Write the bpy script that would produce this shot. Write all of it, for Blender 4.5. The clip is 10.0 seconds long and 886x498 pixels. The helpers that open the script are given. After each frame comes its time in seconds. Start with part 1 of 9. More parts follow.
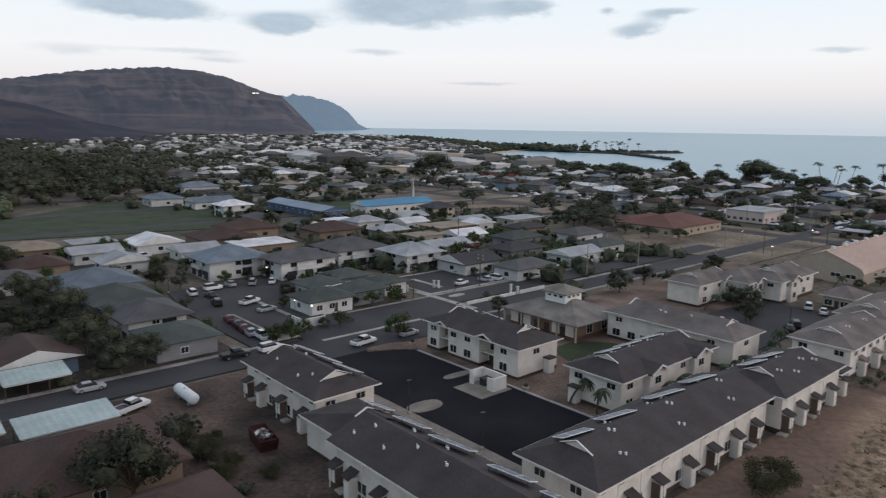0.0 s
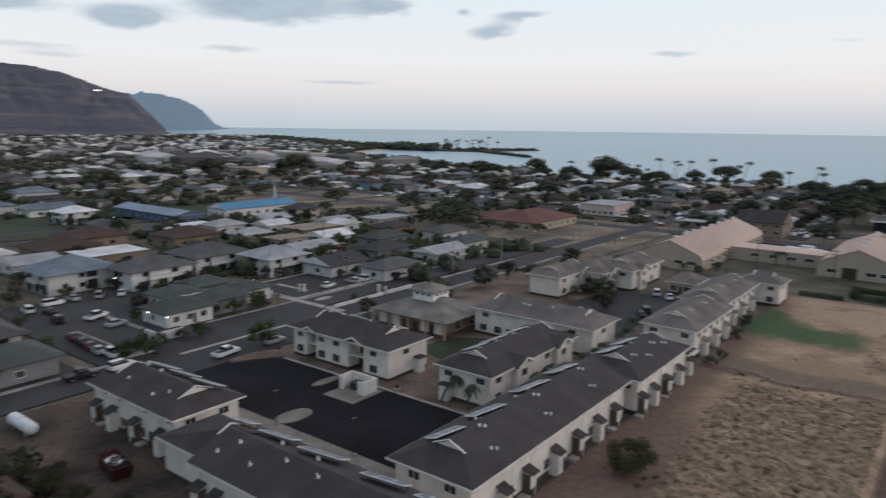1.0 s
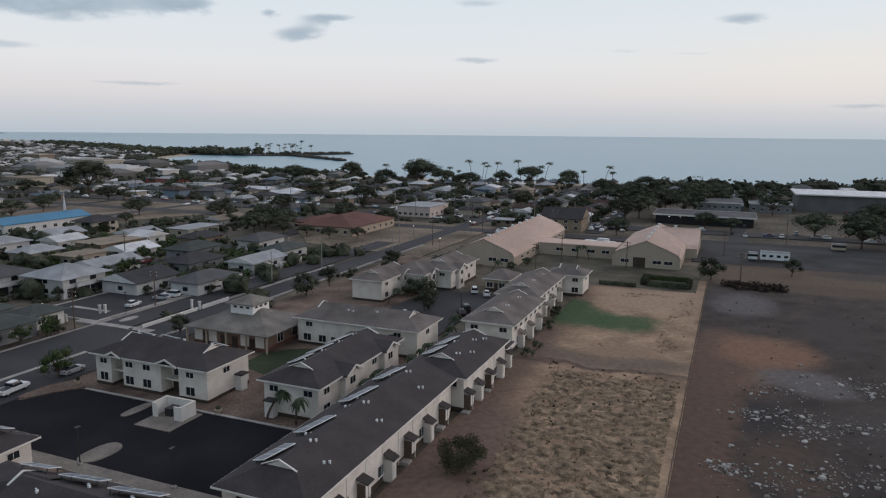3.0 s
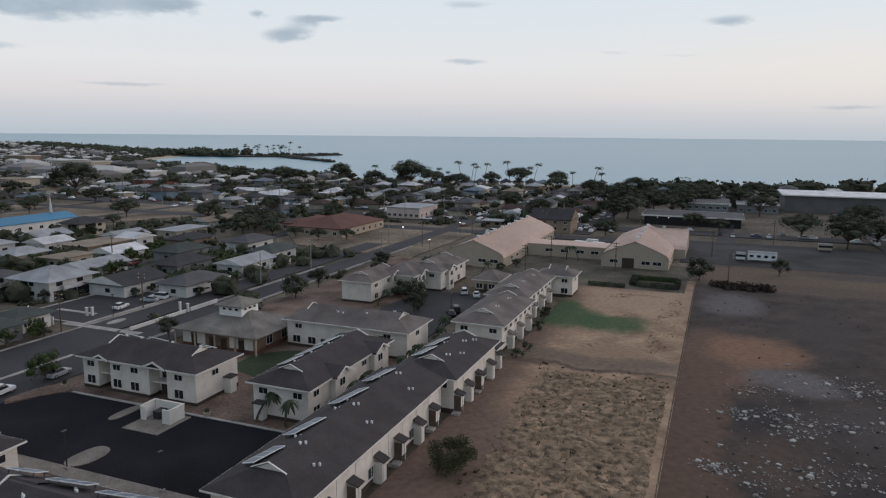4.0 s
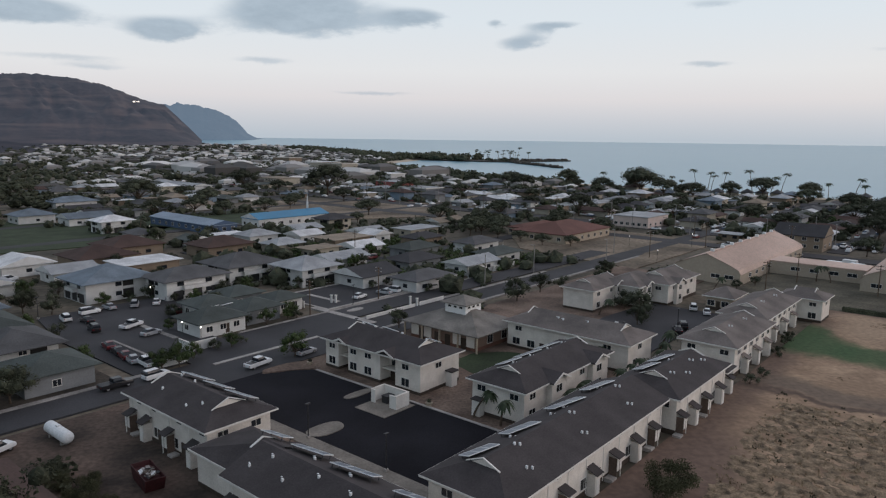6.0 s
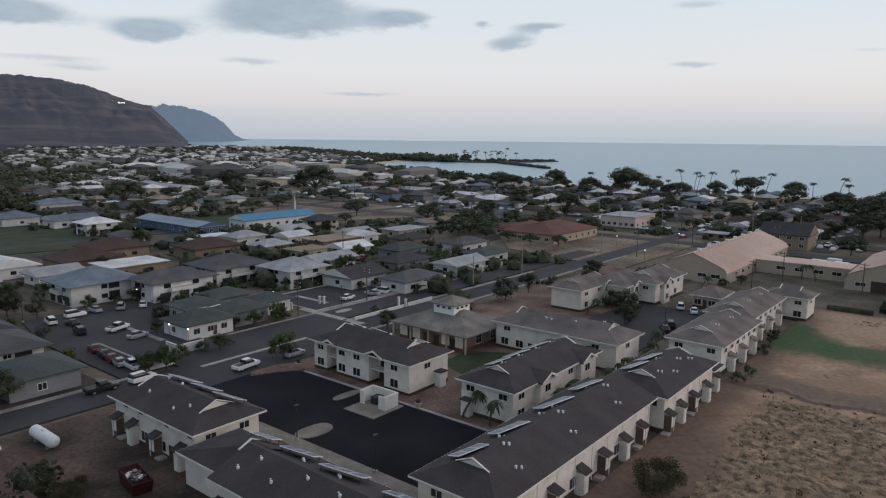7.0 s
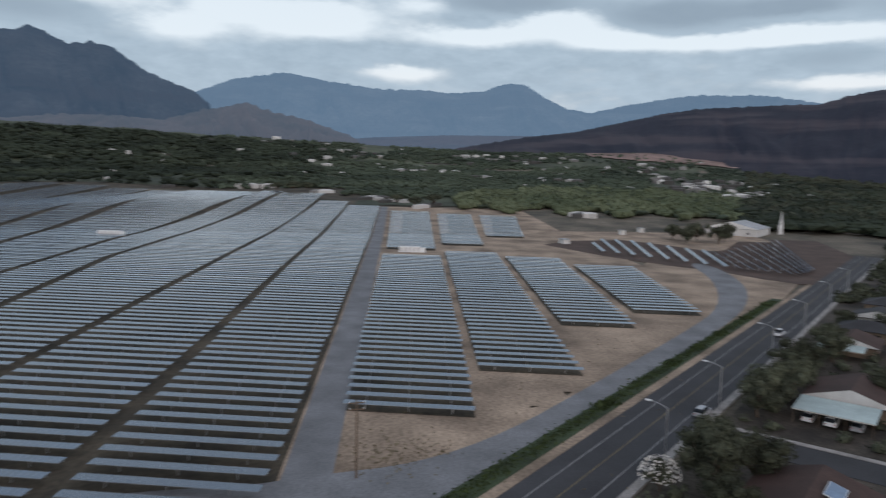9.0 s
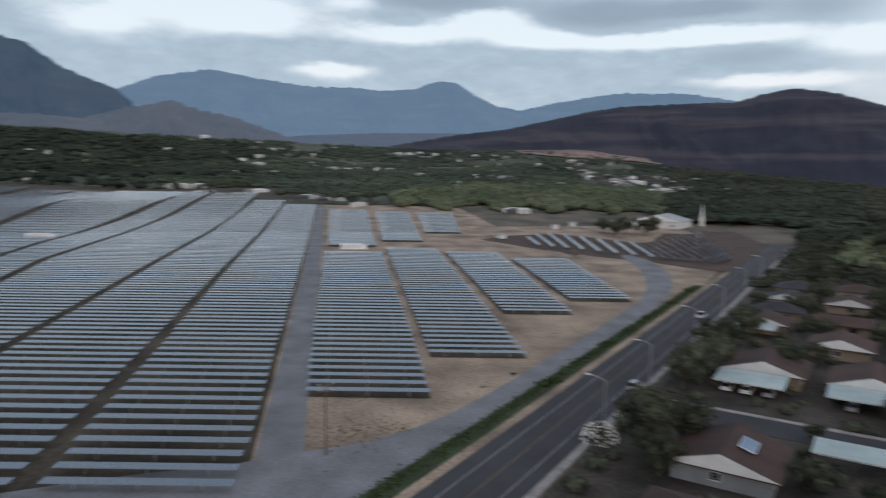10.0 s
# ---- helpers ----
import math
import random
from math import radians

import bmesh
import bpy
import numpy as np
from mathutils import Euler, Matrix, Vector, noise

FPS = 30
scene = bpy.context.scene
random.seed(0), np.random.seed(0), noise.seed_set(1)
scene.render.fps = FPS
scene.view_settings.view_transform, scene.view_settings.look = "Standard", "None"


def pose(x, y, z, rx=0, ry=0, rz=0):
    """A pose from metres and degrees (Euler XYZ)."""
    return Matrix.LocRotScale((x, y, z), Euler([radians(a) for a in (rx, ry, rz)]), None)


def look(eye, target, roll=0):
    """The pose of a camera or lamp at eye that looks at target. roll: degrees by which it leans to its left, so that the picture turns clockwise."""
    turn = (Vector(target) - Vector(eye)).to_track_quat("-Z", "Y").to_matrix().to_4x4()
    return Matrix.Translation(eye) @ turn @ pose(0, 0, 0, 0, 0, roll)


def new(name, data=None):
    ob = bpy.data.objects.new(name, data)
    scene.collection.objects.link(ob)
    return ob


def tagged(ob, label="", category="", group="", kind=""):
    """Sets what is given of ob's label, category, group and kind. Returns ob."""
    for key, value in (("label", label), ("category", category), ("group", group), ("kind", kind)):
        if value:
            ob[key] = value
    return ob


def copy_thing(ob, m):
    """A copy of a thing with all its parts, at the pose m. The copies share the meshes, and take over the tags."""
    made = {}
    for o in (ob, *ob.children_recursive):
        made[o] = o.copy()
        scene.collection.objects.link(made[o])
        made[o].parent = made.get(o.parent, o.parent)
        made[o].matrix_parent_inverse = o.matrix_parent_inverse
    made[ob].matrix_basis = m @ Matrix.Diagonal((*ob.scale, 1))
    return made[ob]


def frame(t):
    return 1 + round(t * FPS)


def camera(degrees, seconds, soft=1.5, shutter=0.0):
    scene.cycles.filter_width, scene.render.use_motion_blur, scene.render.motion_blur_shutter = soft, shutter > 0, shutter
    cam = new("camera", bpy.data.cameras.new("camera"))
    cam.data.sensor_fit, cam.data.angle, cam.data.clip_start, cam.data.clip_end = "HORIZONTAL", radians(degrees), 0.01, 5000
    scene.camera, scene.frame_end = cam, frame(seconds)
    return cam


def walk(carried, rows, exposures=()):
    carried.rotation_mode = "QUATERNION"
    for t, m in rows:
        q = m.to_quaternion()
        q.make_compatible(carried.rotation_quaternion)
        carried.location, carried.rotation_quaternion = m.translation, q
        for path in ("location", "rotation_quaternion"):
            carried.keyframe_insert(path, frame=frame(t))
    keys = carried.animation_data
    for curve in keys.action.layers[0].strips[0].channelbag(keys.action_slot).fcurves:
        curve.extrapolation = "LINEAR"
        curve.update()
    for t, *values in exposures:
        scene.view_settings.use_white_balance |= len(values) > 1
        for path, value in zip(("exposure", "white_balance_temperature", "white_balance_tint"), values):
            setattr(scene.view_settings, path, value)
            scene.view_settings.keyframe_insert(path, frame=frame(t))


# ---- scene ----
# ---- camera ----
cam = camera(64.64, 10.0, soft=1.2, shutter=0.42)
PATH = [
    (0, (-0.71, -1.85, 41.78), (-11.54, 96.05, 24.52), 0.89),
    (0.5, (-0.76, -1.52, 41.71), (-4.77, 96.88, 24.34), 0.82),
    (1, (-0.56, -0.43, 41.85), (7.50, 97.76, 24.71), 0.72),
    (1.5, (-0.99, 0.37, 42.11), (23.84, 95.86, 25.81), 0.63),
    (2, (-0.75, 0.69, 42.02), (28.66, 94.86, 25.65), 0.52),
    (2.5, (-0.84, 0.61, 42.13), (31.49, 93.80, 25.69), 0.49),
    (3, (-0.89, 0.72, 42.13), (32.31, 93.60, 25.71), 0.50),
    (4.5, (-0.95, 0.79, 42.12), (34.05, 93.05, 25.92), 0.49),
    (5, (-1.25, 0.74, 42.08), (27.42, 95.19, 26.04), 0.54),
    (5.5, (-1.25, 0.94, 42.04), (1.53, 99.63, 26.17), 0.81),
    (6, (-1.10, 0.87, 42.04), (2.73, 99.55, 26.28), 0.73),
    (7.5, (-1.14, 0.78, 41.98), (4.53, 99.42, 26.57), 0.60),
    (8, (-1.45, 0.49, 41.92), (0.84, 99.35, 27.02), 0.64),
    (8.1, (-1.40, 0.49, 41.92), (-6.92, 99.23, 27.11), 0.66),
    (8.2, (-1.35, 0.48, 41.92), (-21.59, 97.33, 27.38), 0.70),
    (8.3, (-1.22, 0.52, 41.93), (-39.74, 91.71, 27.79), 0.76),
    (8.4, (-1.00, 0.59, 41.94), (-56.96, 82.33, 28.28), 0.84),
    (8.5, (-0.68, 0.70, 41.96), (-71.99, 69.57, 28.82), 0.93),
    (8.6, (-0.28, 0.82, 41.96), (-83.94, 54.13, 29.35), 1.01),
    (8.7, (0.22, 0.88, 41.95), (-92.33, 36.78, 29.82), 1.09),
    (8.8, (0.79, 0.79, 41.94), (-96.49, 20.76, 30.20), 1.15),
    (8.9, (1.43, 0.46, 41.94), (-97.29, 11.54, 30.47), 1.19),
    (9, (2.08, 0.14, 41.94), (-97.05, 6.74, 30.56), 1.21),
    (9.5, (5.85, -2.33, 42.11), (-93.49, -2.05, 30.64), 1.34),
    (9.7, (7.64, -3.33, 42.11), (-91.61, 0.82, 30.66), 1.07),
    (9.8, (8.58, -3.71, 42.10), (-90.54, 2.87, 30.62), 1.00),
    (10, (10.48, -4.18, 42.03), (-87.56, 11.79, 30.47), 0.73),
]
walk(cam, [(t, look(e, g, r)) for t, e, g, r in PATH], exposures=[(0.0, 0.10, 6390, 10), (1.5, -0.08, 6390, 10), (3.0, -0.14, 6390, 10), (8.0, -0.14, 6390, 10), (9.0, 0.0, 6250, 9), (10.0, 0.05, 6250, 9)])

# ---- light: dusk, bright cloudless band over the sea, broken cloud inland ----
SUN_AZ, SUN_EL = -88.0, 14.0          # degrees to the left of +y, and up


def make_world():
    w = bpy.data.worlds.new("dusk_sky")
    w.use_nodes = True
    nt = w.node_tree
    nt.nodes.clear()
    N, K = nt.nodes.new, nt.links.new

    def math_(op, a, b=None, c=None):
        n = N("ShaderNodeMath")
        n.operation = op
        for i, v in enumerate((a, b, c)):
            if v is None:
                continue
            if isinstance(v, (int, float)):
                n.inputs[i].default_value = v
            else:
                K(v, n.inputs[i])
        return n.outputs[0]

    def mixc(f, a, b):
        n = N("ShaderNodeMix")
        n.data_type = "RGBA"
        for s, v in ((n.inputs[0], f), (n.inputs[6], a), (n.inputs[7], b)):
            if isinstance(v, (int, float)):
                s.default_value = v
            elif isinstance(v, tuple):
                s.default_value = (*v, 1)
            else:
                K(v, s)
        return n.outputs[2]

    co = N("ShaderNodeTexCoord").outputs["Generated"]
    sep = N("ShaderNodeSeparateXYZ")
    K(co, sep.inputs[0])
    x, y, z = sep.outputs
    el = math_("MULTIPLY", math_("ARCSINE", z), 180 / math.pi)
    az = math_("MULTIPLY", math_("ARCTAN2", math_("MULTIPLY", x, -1.0), y), 180 / math.pi)

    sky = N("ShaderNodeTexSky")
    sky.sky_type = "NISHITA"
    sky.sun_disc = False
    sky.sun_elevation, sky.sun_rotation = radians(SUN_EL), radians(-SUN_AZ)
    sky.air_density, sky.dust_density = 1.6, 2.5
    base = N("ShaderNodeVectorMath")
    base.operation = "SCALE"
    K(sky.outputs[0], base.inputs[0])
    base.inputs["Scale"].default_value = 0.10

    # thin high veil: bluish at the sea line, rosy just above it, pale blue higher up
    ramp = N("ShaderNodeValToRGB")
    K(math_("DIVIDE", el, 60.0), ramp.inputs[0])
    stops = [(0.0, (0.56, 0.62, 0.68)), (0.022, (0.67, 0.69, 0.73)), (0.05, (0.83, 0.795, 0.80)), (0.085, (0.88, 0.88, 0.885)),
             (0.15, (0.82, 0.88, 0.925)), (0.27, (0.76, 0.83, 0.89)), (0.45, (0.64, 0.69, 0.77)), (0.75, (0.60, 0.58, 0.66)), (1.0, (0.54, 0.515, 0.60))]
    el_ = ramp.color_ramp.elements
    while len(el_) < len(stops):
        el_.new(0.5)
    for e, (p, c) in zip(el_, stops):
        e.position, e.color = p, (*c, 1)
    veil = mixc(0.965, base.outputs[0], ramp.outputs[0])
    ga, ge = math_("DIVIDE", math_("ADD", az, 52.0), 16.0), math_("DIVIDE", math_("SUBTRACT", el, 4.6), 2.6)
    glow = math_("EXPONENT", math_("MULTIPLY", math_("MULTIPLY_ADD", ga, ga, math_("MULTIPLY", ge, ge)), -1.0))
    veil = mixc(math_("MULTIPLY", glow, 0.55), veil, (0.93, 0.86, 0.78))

    # cloud shapes in degrees of azimuth and height, ruffled by noise at two sizes
    comb = N("ShaderNodeCombineXYZ")
    K(math_("MULTIPLY", az, 0.16), comb.inputs[0]), K(math_("MULTIPLY", el, 0.42), comb.inputs[1])

    def fbm(scale, detail, rough, seed):
        n = N("ShaderNodeTexNoise")
        n.noise_dimensions = "4D"
        n.inputs["Scale"].default_value, n.inputs["Detail"].default_value = scale, detail
        n.inputs["Roughness"].default_value, n.inputs["W"].default_value = rough, seed
        K(comb.outputs[0], n.inputs["Vector"])
        return math_("SUBTRACT", n.outputs[0], 0.5)

    wide, curl = fbm(1.0, 6.0, 0.58, 1.7), fbm(2.6, 6.0, 0.62, 5.2)
    az_w = math_("MULTIPLY_ADD", curl, 1.5, az)
    el_w = math_("MULTIPLY_ADD", curl, 0.7, el)

    def heaps(spots):
        """Soft heaps (azimuth, height, half width, half height, weight), added up."""
        total = None
        for a0, e0, sa, se, wt in spots:
            da, de = math_("DIVIDE", math_("SUBTRACT", az_w, a0), sa), math_("DIVIDE", math_("SUBTRACT", el_w, e0), se)
            g = math_("EXPONENT", math_("MULTIPLY", math_("MULTIPLY_ADD", da, da, math_("MULTIPLY", de, de)), -0.8))
            total = math_("MULTIPLY", g, wt) if total is None else math_("MULTIPLY_ADD", g, wt, total)
        return total

    def step(v, lo, hi):
        n = N("ShaderNodeMapRange")
        n.interpolation_type = "SMOOTHSTEP"
        K(v, n.inputs[0])
        n.inputs[1].default_value, n.inputs[2].default_value = lo, hi
        return n.outputs[0]

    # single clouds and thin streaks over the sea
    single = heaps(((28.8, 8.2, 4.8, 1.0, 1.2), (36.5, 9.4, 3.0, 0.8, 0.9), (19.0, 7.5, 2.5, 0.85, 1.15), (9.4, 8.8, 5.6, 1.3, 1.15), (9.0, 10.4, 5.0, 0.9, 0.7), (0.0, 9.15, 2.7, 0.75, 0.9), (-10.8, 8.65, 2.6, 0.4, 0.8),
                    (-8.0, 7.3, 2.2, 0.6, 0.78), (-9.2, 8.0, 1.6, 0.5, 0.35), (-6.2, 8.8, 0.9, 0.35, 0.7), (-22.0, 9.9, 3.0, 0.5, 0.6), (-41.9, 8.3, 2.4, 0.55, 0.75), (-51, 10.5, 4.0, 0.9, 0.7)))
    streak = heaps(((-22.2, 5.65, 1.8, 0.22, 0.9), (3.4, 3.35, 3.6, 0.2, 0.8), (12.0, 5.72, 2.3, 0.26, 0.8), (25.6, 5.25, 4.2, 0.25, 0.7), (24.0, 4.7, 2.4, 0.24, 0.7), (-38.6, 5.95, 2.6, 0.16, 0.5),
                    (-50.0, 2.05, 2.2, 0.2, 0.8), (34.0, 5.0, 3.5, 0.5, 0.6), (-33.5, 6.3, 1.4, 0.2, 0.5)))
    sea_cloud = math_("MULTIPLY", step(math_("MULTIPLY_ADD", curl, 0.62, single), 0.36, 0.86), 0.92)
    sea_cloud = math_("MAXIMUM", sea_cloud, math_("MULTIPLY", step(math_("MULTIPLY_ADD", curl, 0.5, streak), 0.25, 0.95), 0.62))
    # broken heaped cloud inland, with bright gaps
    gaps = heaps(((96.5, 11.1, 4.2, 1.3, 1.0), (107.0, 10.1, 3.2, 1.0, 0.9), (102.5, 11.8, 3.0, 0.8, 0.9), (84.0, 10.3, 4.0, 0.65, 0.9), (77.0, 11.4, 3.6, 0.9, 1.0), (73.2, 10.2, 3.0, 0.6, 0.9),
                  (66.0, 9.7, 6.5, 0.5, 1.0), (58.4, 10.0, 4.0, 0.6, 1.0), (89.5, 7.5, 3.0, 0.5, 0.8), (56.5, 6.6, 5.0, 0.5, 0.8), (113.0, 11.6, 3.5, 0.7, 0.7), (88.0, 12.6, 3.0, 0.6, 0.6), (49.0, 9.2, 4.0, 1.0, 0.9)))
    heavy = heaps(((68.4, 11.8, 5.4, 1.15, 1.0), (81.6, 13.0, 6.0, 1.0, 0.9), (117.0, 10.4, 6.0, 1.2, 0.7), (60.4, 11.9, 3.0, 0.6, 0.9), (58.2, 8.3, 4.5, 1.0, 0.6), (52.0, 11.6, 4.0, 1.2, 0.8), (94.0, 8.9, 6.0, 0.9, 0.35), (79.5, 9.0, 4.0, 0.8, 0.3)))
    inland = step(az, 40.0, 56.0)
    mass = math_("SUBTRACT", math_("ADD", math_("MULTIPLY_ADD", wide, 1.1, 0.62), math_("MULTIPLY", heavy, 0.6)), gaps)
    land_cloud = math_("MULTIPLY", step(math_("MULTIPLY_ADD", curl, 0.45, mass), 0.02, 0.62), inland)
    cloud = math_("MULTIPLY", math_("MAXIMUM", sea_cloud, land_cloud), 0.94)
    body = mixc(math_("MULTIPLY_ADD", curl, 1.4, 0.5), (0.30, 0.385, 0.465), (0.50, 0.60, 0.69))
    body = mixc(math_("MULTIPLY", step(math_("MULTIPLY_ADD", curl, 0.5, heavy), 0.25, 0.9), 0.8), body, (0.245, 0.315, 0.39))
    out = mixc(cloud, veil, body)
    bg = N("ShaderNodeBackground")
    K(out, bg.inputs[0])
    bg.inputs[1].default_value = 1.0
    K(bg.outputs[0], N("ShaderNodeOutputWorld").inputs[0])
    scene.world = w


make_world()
sun = new("sun", bpy.data.lights.new("sun", "SUN"))
sun.data.energy, sun.data.angle, sun.data.color = 0.85, radians(40), (1.0, 0.80, 0.70)
sa_, se_ = radians(SUN_AZ), radians(SUN_EL)
sun.matrix_world = look((0, 0, 100), (100 * math.sin(sa_) * math.cos(se_), -100 * math.cos(sa_) * math.cos(se_), 100 - 100 * math.sin(se_)))

# ---- plan: the town grid (a towards the sea, b along the main road) ----
TURN = 48.0
CU, SU = math.cos(radians(TURN)), math.sin(radians(TURN))


def spot(a, b):
    return a * CU - b * SU, a * SU + b * CU


def grid(x, y):
    return x * CU + y * SU, -x * SU + y * CU


def smooth(lo, hi, v):
    t = min(1.0, max(0.0, (v - lo) / (hi - lo)))
    return t * t * (3 - 2 * t)


def line(pts, v):
    for (u0, w0), (u1, w1) in zip(pts, pts[1:]):
        if v <= u1:
            return w0 + (w1 - w0) * (v - u0) / (u1 - u0) if v > u0 else w0
    return pts[-1][1]


COAST = [(-4000, 1500), (-1200, 900), (-400, 790), (-134, 715), (31, 630), (150, 600), (230, 602), (310, 610), (370, 614), (456, 636), (543, 680), (665, 730), (778, 785), (830, 870),
         (884, 985), (1000, 1070), (1394, 1290), (1886, 1542), (2470, 1900), (3740, 2640), (5000, 3100)]


RISE = [(48, -2.0), (52, -1.5), (56, -0.8), (60, 0.0), (63, 0.6), (66, 1.15), (70, 1.45), (76, 1.45), (82, 1.4), (88, 1.6), (93, 1.9), (100, 2.15), (106, 2.35), (112, 2.6), (119, 2.75), (126, 2.8), (150, 2.0)]


def ground_z(x, y):
    """Flat town, a slope under the far half of the solar farm, a valley rising inland, the shore falling under the sea."""
    z = 0.0
    if x < -250:
        inland = smooth(38, 62, math.degrees(math.atan2(-x, y)) if y > -1e-6 or x > 0 else 90)
        z += inland * (0.03 * min(max(0, -x - 430), 400) + 0.047 * min(max(0, -x - 830), 3200))
        z += inland * smooth(380, 600, -x) * 2.2 * math.sin(x * 0.012 + y * 0.017) * smooth(-20, -120, y)
        d, az = math.hypot(x, y), math.degrees(math.atan2(-x, y))
        if d > 1130 and az > 48:
            crest = 42 + 1800 * math.tan(math.radians(line(RISE, az)))
            s = (d - 1130) / 670 if d < 1800 else 1 - (d - 1800) / 420
            z = max(z if d < 1800 else 0, crest * s + (4.0 * noise.noise(Vector((x * 0.006, y * 0.006, 0))) if crest > 20 else 0) * min(1, max(0, (d - 1130) / 200)))
    a, b = grid(x, y)
    z -= 7.0 * smooth(-30, 45, a - line(COAST, b))
    return z


def stand_z(x, y):
    """The ground's height, or the top of the headland and its rock arm."""
    a, b = grid(x, y)
    f = min(1.0, max(0.0, ((a - 1052) * -138 + (b - 718) * -178) / (138 ** 2 + 178 ** 2)))
    if 955 < a < 1225 and 688 < b < 960 or math.hypot(a - 1052 + 138 * f, b - 718 + 178 * f) < 16:
        return max(0.6, ground_z(x, y))
    return ground_z(x, y)


def place(a, b, turn=0.0, z=None):
    """The pose of a thing at (a, b) of the town grid, on the ground."""
    x, y = spot(a, b)
    return pose(x, y, ground_z(x, y) if z is None else z, 0, 0, TURN + turn)


# ---- materials ----
MATS = {}


def mat(name, color, rough=0.8, vary=0.25, big=0.15, fine=3.0, bump=0.15, metal=0.0, tint=None, rand=0.0, spec=0.35, coords="Object"):
    """A surface with patches at two sizes: big and fine are cycles a metre."""
    if name in MATS:
        return MATS[name]
    m = bpy.data.materials.new(name)
    m.use_nodes = True
    nt = m.node_tree
    N, K = nt.nodes.new, nt.links.new
    p = nt.nodes["Principled BSDF"]
    p.inputs["Roughness"].default_value, p.inputs["Metallic"].default_value = rough, metal
    p.inputs["Specular IOR Level"].default_value = spec
    tc = N("ShaderNodeTexCoord")
    n1, n2 = N("ShaderNodeTexNoise"), N("ShaderNodeTexNoise")
    n1.inputs["Scale"].default_value, n1.inputs["Detail"].default_value = big, 5
    n2.inputs["Scale"].default_value, n2.inputs["Detail"].default_value = fine, 4
    K(tc.outputs[coords], n1.inputs["Vector"]), K(tc.outputs[coords], n2.inputs["Vector"])
    dark = tuple(c * (1 - vary) for c in color)
    light = tuple(min(1, c * (1 + vary)) for c in (tint or color))
    r = N("ShaderNodeValToRGB")
    r.color_ramp.elements[0].position, r.color_ramp.elements[1].position = 0.32, 0.68
    r.color_ramp.elements[0].color, r.color_ramp.elements[1].color = (*dark, 1), (*light, 1)
    K(n1.outputs[0], r.inputs[0])
    h = N("ShaderNodeHueSaturation")
    v = N("ShaderNodeMapRange")
    v.inputs[1].default_value, v.inputs[2].default_value = 0.3, 0.7
    v.inputs[3].default_value, v.inputs[4].default_value = 1 - vary, 1 + vary
    K(n2.outputs[0], v.inputs[0])
    val = v.outputs[0]
    if rand:
        oi, mr, mul = N("ShaderNodeObjectInfo"), N("ShaderNodeMapRange"), N("ShaderNodeMath")
        mr.inputs[3].default_value, mr.inputs[4].default_value = 1 - rand, 1 + rand
        mul.operation = "MULTIPLY"
        K(oi.outputs["Random"], mr.inputs[0]), K(mr.outputs[0], mul.inputs[0]), K(val, mul.inputs[1])
        val = mul.outputs[0]
    K(val, h.inputs["Value"]), K(r.outputs[0], h.inputs["Color"])
    K(h.outputs[0], p.inputs["Base Color"])
    if bump:
        bp = N("ShaderNodeBump")
        bp.inputs["Strength"].default_value, bp.inputs["Distance"].default_value = bump, 0.05
        K(n2.outputs[0], bp.inputs["Height"]), K(bp.outputs[0], p.inputs["Normal"])
    MATS[name] = m
    return m


ASPHALT = mat("asphalt", (0.044, 0.044, 0.048), 0.85, 0.22, 0.08, 4)
FRESH = mat("fresh_asphalt", (0.018, 0.018, 0.022), 0.95, 0.25, 0.1, 6, spec=0.08)
CONCRETE = mat("concrete", (0.36, 0.34, 0.32), 0.85, 0.2, 0.3, 4)
GRAVEL = mat("gravel", (0.17, 0.175, 0.185), 0.9, 0.22, 0.12, 3, 0.4)
SOIL = mat("bare_soil", (0.11, 0.075, 0.058), 0.95, 0.35, 0.12, 2, 0.4, tint=(0.165, 0.12, 0.094))
SAND = mat("sandy_soil", (0.215, 0.163, 0.12), 0.95, 0.3, 0.06, 1.3, 0.4, tint=(0.30, 0.232, 0.172))
OLD_CONCRETE = mat("old_concrete", (0.27, 0.255, 0.24), 0.9, 0.25, 0.3, 3)
LAWN = mat("lawn", (0.036, 0.052, 0.025), 0.95, 0.3, 0.12, 2, 0.5)
PATH_STONE = mat("worn_path_concrete", (0.205, 0.185, 0.160), 0.9, 0.22, 0.3, 4)
BEACH = mat("beach_sand", (0.45, 0.38, 0.29), 0.95, 0.15, 0.05, 1)
ROOF_BROWN = mat("brown_shingle", (0.050, 0.044, 0.045), 0.9, 0.16, 0.25, 5, 0.3, tint=(0.058, 0.051, 0.052))
ROOF_GREY = mat("weathered_shingle", (0.130, 0.114, 0.106), 0.9, 0.15, 0.2, 3.5, 0.3, tint=(0.175, 0.152, 0.140))
WALL_CREAM = mat("cream_render", (0.66, 0.615, 0.555), 0.85, 0.09, 0.4, 5, 0.1, tint=(0.70, 0.655, 0.60))
WALL_TAN = mat("tan_render", (0.42, 0.35, 0.27), 0.85, 0.1, 0.4, 5, 0.1)
TRIM = mat("white_trim", (0.72, 0.70, 0.66), 0.6, 0.08, 0.5, 6, 0.05)
GLASS = mat("dark_window_glass", (0.02, 0.024, 0.03), 0.12, 0.1, 0.3, 2, 0.0, spec=0.5)
PLINTH = mat("brown_base", (0.06, 0.045, 0.035), 0.9, 0.2)
METALWHITE = mat("white_metal", (0.72, 0.74, 0.75), 0.45, 0.1, 0.3, 3, 0.05)
